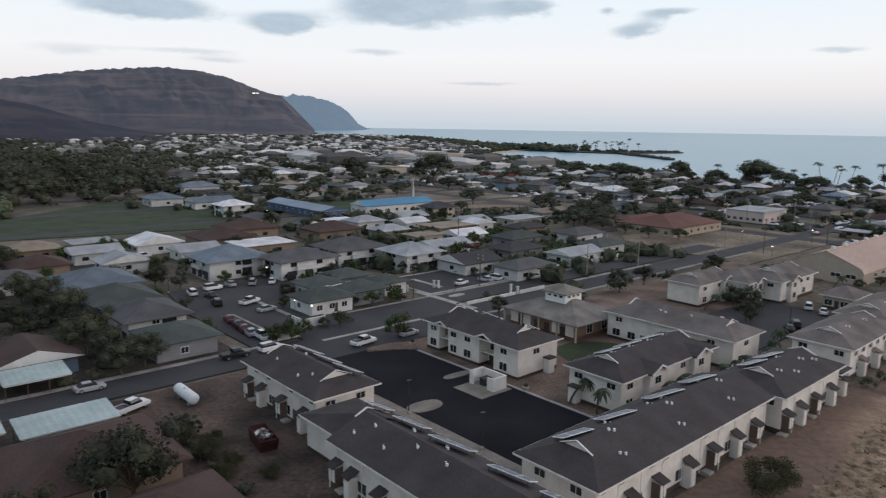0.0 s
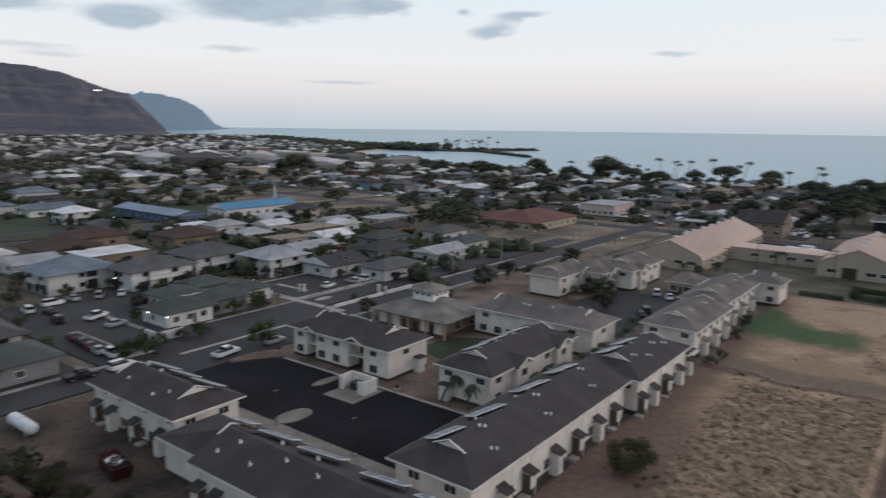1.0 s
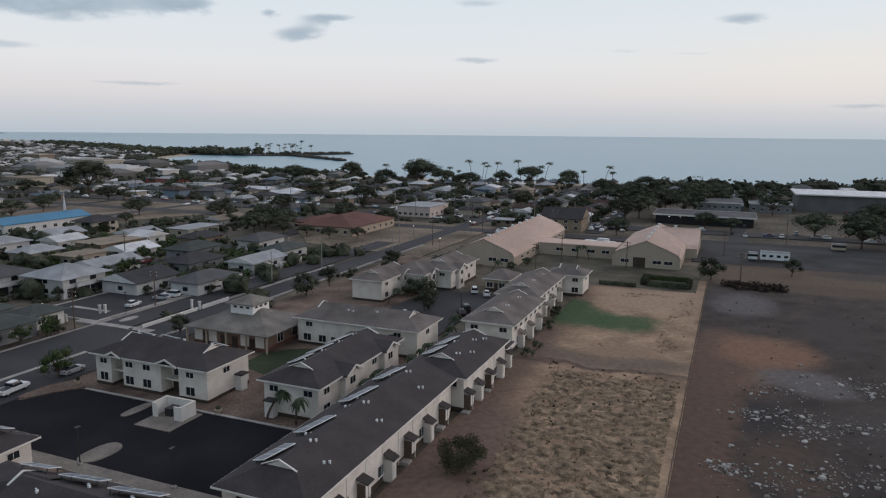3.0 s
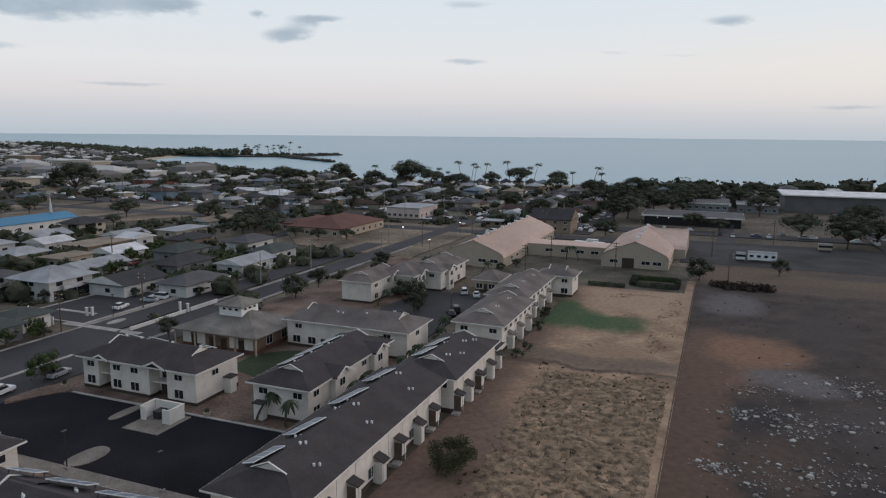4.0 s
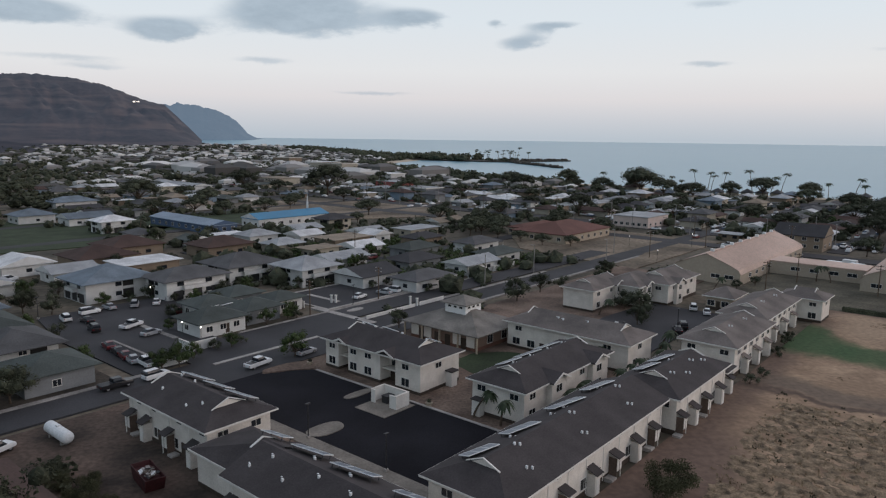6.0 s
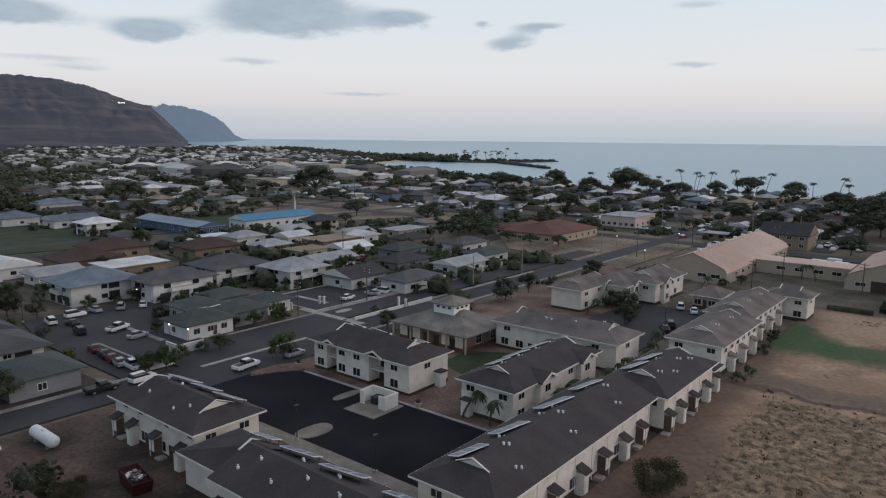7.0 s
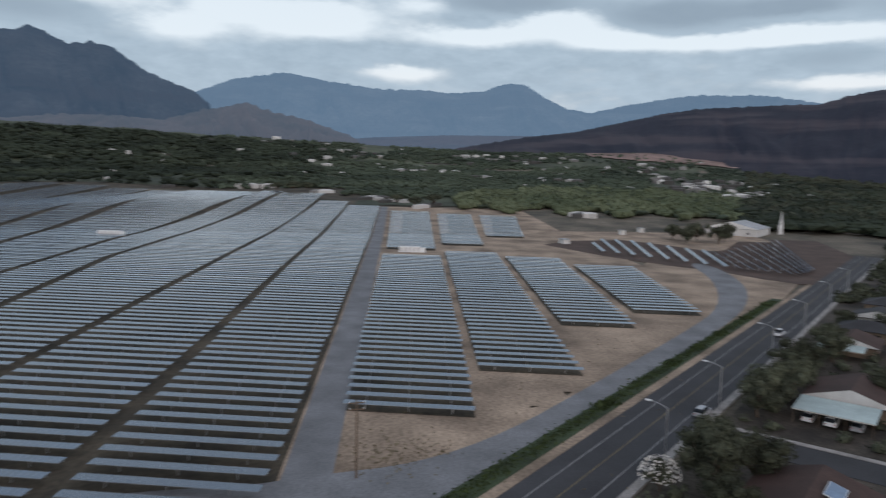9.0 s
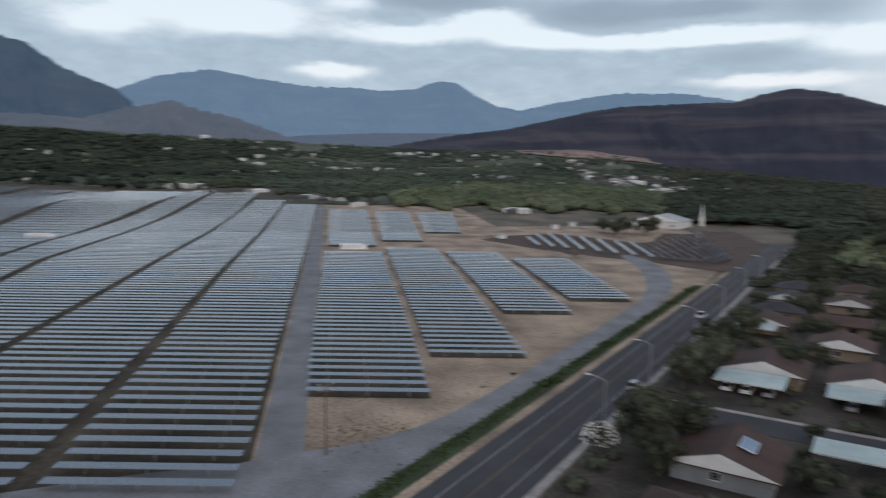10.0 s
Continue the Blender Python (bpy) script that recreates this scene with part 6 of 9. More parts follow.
for a0, a1, b0, b1, h, roof, wall, label in ((585, 612, 652, 712, 8, RT, 1, "long tan two-storey block near the bay"), (676, 700, 872, 912, 8, RT, 4, "pinkish two-storey block beyond the shops"), (796, 826, 1180, 1225, 7, RW, 0, "long white flat-roofed building far off"),
                                            (492, 512, 478, 512, 6, RW, 0, "white flat-roofed shop beside the highway"), (392, 412, 345, 372, 4, RL, 2, "low grey shop with a pale roof"), (520, 545, 560, 610, 6, RL, 1, "wide cream shop with a pale roof"), (640, 664, 742, 790, 6, RW, 0, "white flat-roofed building by the bay")):
    simple_building("commercial_block", a0, a1, b0, b1, h, HOUSE_ROOFS[roof], HOUSE_WALLS[wall], label, "shop", "flat", "b", 12, 6, 0, fascia=TRIM)
# beach pavilions with steep pyramid roofs
for a, b in ((546.6, 195.1), (551.8, 185.4), (556.9, 175.8), (561.8, 166.5), (566.8, 157.2), (572.0, 147.5), (596.0, 102.3), (600.6, 93.6)):
    simple_building("beach_pavilion", a - 3.6, a + 3.6, b - 3.6, b + 3.6, 3.0, HOUSE_ROOFS[RG], HOUSE_WALLS[1], "small beach pavilion with a steep pyramid roof", "pavilion", "hip", "a", 33, 0, 0, 0.8)
# beyond the small solar field
simple_building("temple_hall", -156, -122, 494, 526, 4.4, HOUSE_ROOFS[RL], WHITE, "white hall with a pale gable roof beside a spire", "church", "gable", "b", 14, 6, 3)
x, y = spot(-116, 532)
sp = empty("bell_tower", pose(x, y, ground_z(x, y), 0, 0, TURN), "slim white bell tower beside the hall", "tower")
part("shaft", boxes((-1.3, 1.3, -1.3, 1.3, -1, 6.5)), WHITE, sp)
bm = bmesh.new()
tube(bm, (0, 0, 6.5), (0, 0, 16.0), 1.25, 0.1, 8)
part("spire", bm, WHITE, sp, "slim white spire")

# ---- town houses, row by row along the streets ----
rnd = random.Random(7)
SHAPES = [(12, 9, 2.6, "hip"), (13, 10, 2.6, "gable"), (16, 9, 2.7, "hip"), (10, 8, 2.6, "gable"), (14, 11, 2.7, "hip"), (12, 7, 2.7, "flat"), (13, 10, 5.0, "hip"), (18, 9, 2.8, "gable"), (9, 7, 2.6, "flat")]
ROOFS = [RG, RW, RL, RB, RD, RT, RL, RN, RB, RW, RD, RU, RG]
YARDS = []
STREETS = []
LOTS = []
FAR_LOTS = []
for k in range(-3, 24):
    bs = 113 + 58 * k
    a_lo, a_hi = (130 if k < 3 else 40 if k < 9 else 150 + 14 * k), line(COAST, bs) - 62
    if k == 0:
        a_lo = 246
    if k < 0:
        a_lo = 300
    STREETS.append((bs, a_lo, a_hi))
    for side in (-15.5, 15.5):
        a = a_lo + 8 + rnd.uniform(0, 6)
        while a < a_hi:
            far = math.hypot(*spot(a, bs))
            b = bs + side + rnd.uniform(-2.5, 2.5)
            if free(a, b, 5.5) and rnd.random() < (0.92 if far < 700 else 0.85):
                LOTS.append((far, a, b, SHAPES[rnd.randrange(len(SHAPES))], ROOFS[rnd.randrange(len(ROOFS))], rnd.choice((0, 0, 1, 2, 4, 3)), rnd.choice("aab"), rnd.choice((0, 180))))
                YARDS.append((a, b))
            a += rnd.uniform(15.5, 20) * (1 if far < 800 else 1.2)
LOTS.sort()
for i, (far, a, b, (w, d, h, kind), roof, wall, ridge, flip) in enumerate(LOTS):
    if i < 205:
        put_house(a, b, w, d, h, kind, roof, wall, ridge, 0, 1 if far < 330 else 0, flip)
    else:
        if rnd.random() < 0.75:
            FAR_LOTS.append((a, b, w / 2 + 0.5, d / 2 + 0.5, h))
for bs, a_lo, a_hi in STREETS:
    slab("road_street", rect(a_lo, a_hi, bs - 3.4, bs + 3.4), 0.025, ASPHALT, "narrow asphalt house street", "road")

# ---- trees ----


def lump(bm, c, lr, lz, cuts, seed):
    """The dense inner mass of a lobe: an uneven ball."""
    made = bmesh.ops.create_icosphere(bm, subdivisions=cuts, radius=1.0)["verts"]
    for v in made:
        d = v.co.normalized()
        k = 0.84 + 0.26 * noise.noise(d * 2.1 + Vector((seed, c[0], c[1]))) + 0.12 * noise.noise(d * 5.3 + Vector((c[2], seed, 0)))
        v.co = Vector((c[0] + d.x * lr * k, c[1] + d.y * lr * k, c[2] + d.z * lz * k))


def crown(bm, lobes, n, size, r, cuts=1, solid=0.74):
    """Uneven lobes of loose leaf blades round a dark inner mass; solid: how far that mass fills a lobe, 0 for an airy shrub."""
    tot = sum(l[3] ** 2 for l in lobes)
    for i, (cx, cy, cz, lr, lz) in enumerate(lobes):
        if solid:
            lump(bm, (cx, cy, cz), lr * solid, lz * solid, cuts, i * 3.7)
        for _ in range(int(n * lr * lr / tot)):
            p = Vector((r.gauss(0, 1), r.gauss(0, 1), r.gauss(0.2, 1))).normalized()
            p *= r.uniform(0.68, 1.0) * (1 + 0.22 * noise.noise(p * 2.6 + Vector((i * 5.1, cx, 0)))) + (r.uniform(0, 0.16) if r.random() < 0.25 else 0)
            if not solid:
                p *= r.random() ** 0.4
            c = Vector((cx + p.x * lr, cy + p.y * lr, cz + p.z * lz))
            out = (p * 0.5 + Vector((r.uniform(-1, 1), r.uniform(-1, 1), r.uniform(-0.4, 1)))).normalized()
            q = out.to_track_quat("Z", "Y") @ Euler((0, 0, r.uniform(0, 6.28))).to_quaternion()
            s = size * r.uniform(0.45, 1.25)
            bm.faces.new([bm.verts.new(c + q @ Vector(v) * s) for v in ((-0.75, -0.12, -0.15), (0.05, -0.42, 0.08), (0.75, 0.18, -0.12), (-0.1, 0.42, 0.1))])


def tree_proto(name, label, height, spread_r, flat, leaf, n, seed, trunk_h, lobes_n=8, leaf_size=0.0, cuts=1, solid=0.74, dome=False):
    """dome: an umbrella crown, high in the middle, with a level underside over bare limbs."""
    r = random.Random(seed)
    th = empty(name, Matrix(), label, "tree", "trees")
    bm = bmesh.new()
    lean = Vector((r.uniform(-0.3, 0.3), r.uniform(-0.3, 0.3), trunk_h))
    tube(bm, (0, 0, -0.6), lean, height * 0.035, height * 0.024, 7)
    lobes = []
    for i in range(lobes_n):
        t = 2.4 * i + r.uniform(-0.3, 0.3)
        rr = spread_r * 0.74 * math.sqrt(i / lobes_n) * r.uniform(0.85, 1.12)
        up = 1 - (rr / spread_r) ** 2 * 0.85 if dome else (0.95 if i == 0 else r.uniform(0.25, 0.9))
        lr = spread_r * r.uniform(0.27, 0.42)
        lz = lr * flat * r.uniform(0.85, 1.15)
        cz = trunk_h + (height - trunk_h - lz) * up
        c = Vector((rr * math.cos(t), rr * math.sin(t), cz))
        lobes.append((c.x, c.y, c.z, lr, lz))
        tube(bm, lean * 0.96, c, height * 0.018, height * 0.006, 4)
    part("trunk", bm, BARK, th)
    bm = bmesh.new()
    crown(bm, lobes, n, leaf_size or spread_r * 0.04 + 0.1, r, cuts, solid)
    part("crown", bm, leaf, th)
    return th


def palm_proto(seed, height, joined=False):
    r = random.Random(seed)
    th = empty("palm_tree", Matrix(), "tall coconut palm with drooping fronds", "palm", "palms")
    bm = bmesh.new()
    p = Vector((0, 0, -0.5))
    bend = Vector((r.uniform(-0.1, 0.1), r.uniform(-0.1, 0.1), 0))
    for i in range(7):
        q = Vector((bend.x * (i + 1) ** 1.7, bend.y * (i + 1) ** 1.7, height * (i + 1) / 7))
        tube(bm, p, q, 0.2 - 0.012 * i, 0.188 - 0.012 * i, 7)
        p = q
    part("trunk", bm, BARK, th)
    for i in range(15):
        t = 2 * math.pi * i / 15 + r.uniform(-0.15, 0.15)
        up, ln = r.uniform(-0.2, 0.95), r.uniform(2.4, 3.1) * (0.75 + height * 0.025 if joined else 0.56)
        if not (joined and i):
            bm = bmesh.new()
        prev = None
        for k in range(9):
            s = k / 8
            d = ln * s
            z = d * up * (1 - 0.75 * s) - 1.15 * s * s * (1.3 - 0.3 * up)
            c = p + Vector((math.cos(t) * d, math.sin(t) * d, z))
            w = (0.45 if joined else 0.25) * math.sin(math.pi * min(1, 0.12 + s * 0.88)) + 0.04
            side = Vector((-math.sin(t), math.cos(t), 0)) * w
            row = [bm.verts.new(c - side - Vector((0, 0, 0.28 * w))), bm.verts.new(c), bm.verts.new(c + side - Vector((0, 0, 0.28 * w)))]
            if prev:
                bm.faces.new((prev[0], prev[1], row[1], row[0])), bm.faces.new((prev[1], prev[2], row[2], row[1]))
            prev = row
        if not joined:
            part("frond", bm, FROND, th)
    if joined:
        part("crown", bm, FROND, th)
    return th


USED = {}
KINDS = {}
WOODS = []
GROVE = []


def plant(proto, a, b, size=1.0, turn=None, world=None):
    """Stands a copy of a proto at (a, b), the first time the proto itself; past a hundred or so of a kind they join the woods."""
    x, y = world or spot(a, b)
    kind = proto.name.split(".")[0]
    KINDS[kind] = KINDS.get(kind, 0) + 1
    if KINDS[kind] > {"broad_tree": 150, "shrub": 88}.get(kind, 122):
        WOODS.append((x, y, size * (5.5 if kind == "broad_tree" else 3.0)))
        return None
    m = pose(x, y, stand_z(x, y) - 0.1, 0, 0, rnd.uniform(0, 360) if turn is None else turn) @ Matrix.Diagonal((size, size, size * rnd.uniform(0.9, 1.1), 1))
    if proto.name not in USED:
        USED[proto.name] = True
        proto.matrix_basis = m
        return proto
    made = copy_thing(proto, Matrix())
    made.matrix_basis = m
    return made


T_BIG = [tree_proto("broad_tree", "broad dark-leaved shade tree", 9.6, 7.8, 0.62, LEAF, 1500, 50 + i, 2.6, 15, dome=True) for i in range(4)]
T_MID = [tree_proto("garden_tree", "rounded dark green garden tree", 6.2, 3.8, 0.9, LEAF, 1000, 60 + i, 1.2, 10) for i in range(4)]
T_BRI = [tree_proto("leafy_tree", "fresh green leafy tree", 5.6, 3.2, 0.9, LEAF_B, 1000, 70 + i, 0.9, 10) for i in range(3)]
T_BUSH = [tree_proto("shrub", "low bushy green shrub", 2.2, 1.7, 0.85, LEAF, 340, 80 + i, 0.2, 6, 0.17) for i in range(3)]
T_HERO = [tree_proto("shade_tree", "dense dark green roadside tree", 7, 4.2, 0.85, LEAF, 2700, 65 + i, 1.4, 12, 0.24) for i in range(3)]
T_AIRY = tree_proto("thorn_bush", "loose feathery olive-green thorn bush", 3.9, 3.1, 0.85, LEAF_DRY, 9000, 88, 0.3, 14, 0.12, solid=0)
PALMS = [palm_proto(90 + i, h, True) for i, h in enumerate((11, 13, 9))]
SMALL_PALMS = [palm_proto(95 + i, h) for i, h in enumerate((3.7, 4.4))]

# trees with a place of their own
for a, b, s in ((150, 101, 1.05), (163, 102, 0.95), (158, 71, 1.1), (149, 67, 0.8), (110, 105.5, 0.75), (171, 100, 0.7), (196, 100, 0.7), (205, 104, 0.6), (161, 76, 0.9), (188, 97, 0.6), (214, 60, 0.6), (207, 63, 0.5), (216.4, 5.0, 1.2), (233, -17.6, 0.95)):
    plant(rnd.choice(T_MID), a, b, s)
th = tree_proto("flowering_tree", "round garden tree dotted with white blossom", 4.6, 2.6, 0.8, LEAF, 1500, 77, 0.6, 7, 0.2)
bm = bmesh.new()
r = random.Random(78)
for _ in range(240):
    t, u = r.uniform(0, 6.28), r.uniform(0.05, 1)
    c = Vector((2.75 * math.cos(t) * math.sqrt(1 - u * u * 0.8), 2.75 * math.sin(t) * math.sqrt(1 - u * u * 0.8), 1.9 + 2.7 * u))
    q = Euler((r.uniform(0, 6.28), r.uniform(0, 6.28), 0)).to_quaternion()
    bm.faces.new([bm.verts.new(c + q @ Vector(p) * 0.11) for p in ((-1, -1, 0), (1, -1, 0.2), (1, 1, 0), (-1, 1, 0.2))])
part("blossom", bm, TRIM, th, "white blossom")
th.matrix_basis = place(-30.4, 86.6, 0, 0)
plant(T_BRI[0], 81.5, 106.2, 0.95)
plant(T_BRI[1], 63.8, 117.0, 0.9), plant(T_BRI[2], 61.2, 118.0, 0.8), plant(T_BRI[0], 77, 120.4, 0.6), plant(T_BRI[1], 98.4, 130.2, 0.6), plant(T_BRI[2], 92, 129.5, 0.8), plant(T_BRI[0], 100, 131, 0.7)
plant(T_AIRY, 77.6, 30.4, 1.3, 40)
for a, b, s in ((31.4, 80.6, 0.75), (33.6, 84.0, 0.55), (30.6, 86.2, 0.6), (32.5, 76.0, 0.6), (29.8, 73.6, 0.7), (35.0, 71.0, 0.5)):
    plant(T_AIRY, a, b, s)
for a, b, s in ((334, 388, 2.0), (322, 474, 1.5), (229, 376, 1.0), (202, 403, 1.5), (512, 231, 1.9), (505, 209, 1.4), (489, 335, 1.6), (578, 332, 1.3), (395, 365, 1.1), (506, 260, 1.2), (501, 186, 1.3), (560, 155, 1.6), (226, 314, 0.9), (303, 215, 0.9), (345, 191, 1.15), (264, 224, 0.85), (262, 196, 0.8), (240, 186, 0.8), (241, 172, 0.5), (240, 160, 0.5), (238, 148, 0.45), (243, 138, 0.45), (290, 172, 0.7), (291, 150, 0.7), (460, 304, 1.3), (582, 329, 0.9), (530, 238, 1.5), (526, 203, 1.0),
                (542, 173, 1.1), (601, 131, 1.2), (264, 274, 0.95), (423, 54, 1.4), (400, 50, 1.3), (399, 19, 1.35), (412, 35, 1.3), (446, -10, 1.3), (432, 8, 1.3), (420, 70, 1.1), (410, -20, 1.0), (360, -60, 1.2), (345, -85, 1.2), (330, -50, 1.1),
                (310, -70, 1.1), (470, 80, 1.2), (500, 20, 1.2), (520, -20, 1.1), (540, 60, 1.1), (500, 110, 1.1), (380, 110, 1.0), (365, 90, 0.9), (300, 45, 0.7), (296, 20, 0.6), (325, -32, 1.15), (303, -46, 1.15), (316, -58, 1.1), (338, 11, 0.75), (334, 0, 0.6), (352, 49, 1.2), (368, 44, 1.2), (385, 36, 1.25), (392, 24, 1.1), (300, -70, 1.1),
                (236, 253, 0.5), (200, 340, 0.9), (180, 345, 0.8), (212, 330, 0.7), (255, 330, 0.7), (270, 345, 0.8), (310, 345, 0.9), (345, 420, 1.0)):
    plant(rnd.choice(T_BIG), a, b, s * 1.12)
for a, b in ((673, 304), (655, 285), (609, 223), (605, 209), (612, 214), (584, 186), (595, 196), (566, 164), (583, 148), (599, 118), (568, 290), (640, 300), (600, 160), (620, 240), (596, 100), (575, 90), (640, 260)):
    plant(rnd.choice(PALMS), a, b, rnd.uniform(1.15, 1.5))
for i in range(26):
    plant(rnd.choice(PALMS), 1065 + rnd.uniform(-30, 50), 755 + rnd.uniform(-40, 60), rnd.uniform(1.1, 1.8))
for a, b, s in ((81.0, 62.4, 1.0), (81.0, 57.4, 1.0), (88.8, 52.2, 1.0), (92.6, 52.0, 1.15), (95.0, 51.8, 1.0), (98.6, 51.6, 1.05), (103.5, 51.5, 1.0), (110.5, 50.8, 0.9), (113, 50, 1.0), (151, 77.8, 1.0), (234, 48, 1.1), (128, 53, 1.0), (124.5, 50.6, 0.9), (234, 44, 1.0), (196, 66, 1.0), (110, 57.4, 1.1), (112.6, 59.6, 1.0), (126.5, 54.6, 1.0), (131.6, 54.4, 1.1), (159.5, 86.6, 1.0)):
    plant(rnd.choice(SMALL_PALMS), a, b, s)
for a, b, s in ((118, 49.5, 0.9), (116, 71, 1.3), (113.0, 67.0, 1.5), (113, 63.5, 1.3), (88, 53.0, 0.8), (90.6, 52.6, 0.7), (101, 52.2, 0.9), (106, 52.0, 0.8), (121, 52, 1.0), (125, 35, 1.0), (130, 34.5, 0.9), (146, 36, 1.0), (155, 37, 1.0), (160, 37.5, 0.9), (123.5, 74.6, 1.3), (126, 75, 1.0)):
    plant(rnd.choice(T_BUSH), a, b, s)
# along the main road and in the gardens beside it
for a, b, s in ((-25, 90, 1.4), (-21, 96, 1.3), (-28, 98, 1.15), (-21, 84, 1.0), (-27, 132, 1.35), (-28, 126, 1.15), (-26, 141, 1.3), (-28, 150, 1.25), (-28, 161, 1.2), (-25, 176, 1.2), (-17, 214, 1.1), (-12, 148, 1.0), (8, 148, 1.0), (9, 126, 1.0), (11, 120, 0.9), (31, 133, 1.2), (34, 142, 1.1), (33, 124, 1.1), (37, 120, 0.9), (33, 155, 1.2),
                (32, 168, 1.2), (30, 180, 1.1), (-9, 186, 1.0), (5, 186, 1.0), (22, 188, 1.0), (-27, 190, 1.0), (-28, 215, 0.9), (4, 214, 1.1), (22, 216, 1.1), (-14, 243, 1.1), (3, 244, 1.1), (20, 246, 1.2), (8.5, 66, 0.9),
                (4, 76, 0.8), (6, 86, 0.9), (-4, 110, 0.5), (52, 186, 0.9), (60, 180, 0.9), (30, 215, 1.3), (34, 225, 1.2), (28, 234, 1.2), (20.5, 75.2, 1.4), (32.5, 117.6, 0.9), (9, 74, 0.9), (31.5, 88.8, 0.4), (-3, 90, 0.7), (-22, 106, 0.5), (-8, 160, 0.8), (8, 160, 0.8), (24, 158, 0.9), (-14, 215, 0.8), (-12, 190, 0.7)):
    plant(rnd.choice(T_HERO), a, b, s * 1.0)
for i in range(34):
    plant(rnd.choice(T_BRI + T_MID), rnd.uniform(-28, 34), rnd.uniform(262, 520), rnd.uniform(0.9, 1.4))
# broad crowns over the middle of the town
for a, b, s in ((262, 186, 0.9), (252, 192, 0.85), (270, 194, 0.8), (244, 183, 0.7), (255, 181, 0.75), (300, 176, 0.8), (352, 176, 0.8), (376, 150, 0.9), (392, 190, 0.9), (420, 160, 0.8), (372, 240, 0.8), (408, 262, 0.9), (440, 220, 0.8),
                (462, 180, 0.8), (480, 250, 0.9), (450, 300, 0.9), (402, 320, 0.9), (372, 300, 0.8), (470, 350, 0.8), (540, 300, 0.9), (560, 260, 0.8), (330, 440, 1.0), (290, 420, 1.0), (250, 440, 0.9), (300, 500, 1.1), (520, 400, 1.0), (560, 450, 1.0), (480, 480, 1.0)):
    plant(rnd.choice(T_BIG), a, b, s)
# lone crowns at the ends of the solar farm
for x, y, s in ((-412, 176, 1.6), (-424, 188, 1.9), (-407, 194, 1.7), (-432, 176, 1.7), (-420, 204, 1.8)):
    plant(rnd.choice(T_HERO), 0, 0, s, world=(x, y))
for x, y, s in ((-640, 16, 1.1), (-652, 34, 1.2), (-660, 0, 1.1), (-806, -118, 1.3), (-818, -104, 1.1), (-800, -136, 1.2)):
    plant(rnd.choice(T_BIG), 0, 0, s, world=(x, y))
# the dark grove left of the playing field
for i in range(330):
    a, b = rnd.uniform(0, 190), rnd.uniform(392, 760)
    if a < 165 + 0.05 * (b - 395):
        if i < 55:
            plant(rnd.choice(T_BIG), a, b, rnd.uniform(1.2, 1.7))
        else:
            GROVE.append((*spot(a, b), rnd.uniform(5.0, 8.5)))
# round the car park
for a, b, s in ((61, 118.9, 0.5), (68, 119.2, 0.6), (75.2, 141.4, 0.5), (81.5, 150.8, 0.6), (93.5, 152, 0.7), (94, 162, 0.6), (88, 173.5, 0.7), (76, 174, 0.7), (64, 174, 0.8), (55, 164, 0.7), (54.5, 148, 0.7), (53, 132, 0.7), (72, 190, 0.8), (52, 186, 0.8), (66, 196, 0.9), (110, 163, 0.8), (108, 188, 0.8), (126, 190, 0.8), (140, 185, 0.9)):
    plant(rnd.choice(T_MID + T_BRI), a, b, s)
for a, b in ((90, 165), (94, 164.6), (99, 164.8), (103.5, 165.2), (112, 169.8), (116, 169.6), (121, 170), (78, 176.8), (84, 177), (126, 153.6), (131, 153.4), (135, 139.6), (141, 139.8), (100, 129), (150, 125.5), (143, 125.4), (74, 121.6), (80, 121.4), (89, 132.6), (94, 150.6)):
    plant(rnd.choice(T_BUSH), a, b, rnd.uniform(0.8, 1.2))
# gardens of the town
LANES = [(-34, 246, 107, 118), (56, 80, 116, 172), (70, 240, 119, 128.5), (109, 141, 129, 151), (66, 109, 112, 128), (57, 81, 50, 110), (128, 172, 55, 76), (60, 92, 150, 172)]


def open_spot(a, b):
    """Neither in a building nor on a carriageway."""
    if any(a0 < a < a1 and b0 < b < b1 for a0, a1, b0, b1 in LANES) or abs((b - 113 + 29) % 58 - 29) < 4.2 and a > 130:
        return False
    return not any(a0 + 2.6 < a < a1 - 2.6 and b0 + 2.6 < b < b1 - 2.6 for a0, a1, b0, b1 in TAKEN)


for a, b in YARDS:
    far = math.hypot(*spot(a, b))
    for _ in range(3 if far < 420 else 2 if far < 900 else 1):
        aa, bb = a + rnd.uniform(-10, 10), b + rnd.choice((-1, 1)) * rnd.uniform(5.5, 9)
        if not open_spot(aa, bb):
            continue
        if far > 430:
            WOODS.append((*spot(aa, bb), rnd.uniform(2.0, 4.0)))
        else:
            pr = rnd.choice(T_MID * 3 + T_BRI * 2 + T_BUSH * 2 + PALMS[:1])
            plant(pr, aa, bb, rnd.uniform(0.5, 0.95))
for a, b, sa, sb, *_ in NEAR[24:]:
    for _ in range(6):
        t = rnd.uniform(0, 6.28)
        aa, bb = a + math.cos(t) * (sa / 2 + 2.5), b + math.sin(t) * (sb / 2 + 2.5)
        if open_spot(aa, bb):
            plant(rnd.choice(T_BUSH * 2 + T_BRI + T_MID), aa, bb, rnd.uniform(0.5, 1.0) if rnd.random() < 0.6 else 0.45)


bm = bmesh.new()
bmesh.ops.create_icosphere(bm, subdivisions=1, radius=1.0)
bm.verts.index_update()
ICO_V = [v.co.copy() for v in bm.verts]
ICO_F = [[v.index for v in f.verts] for f in bm.faces]
bm.free()


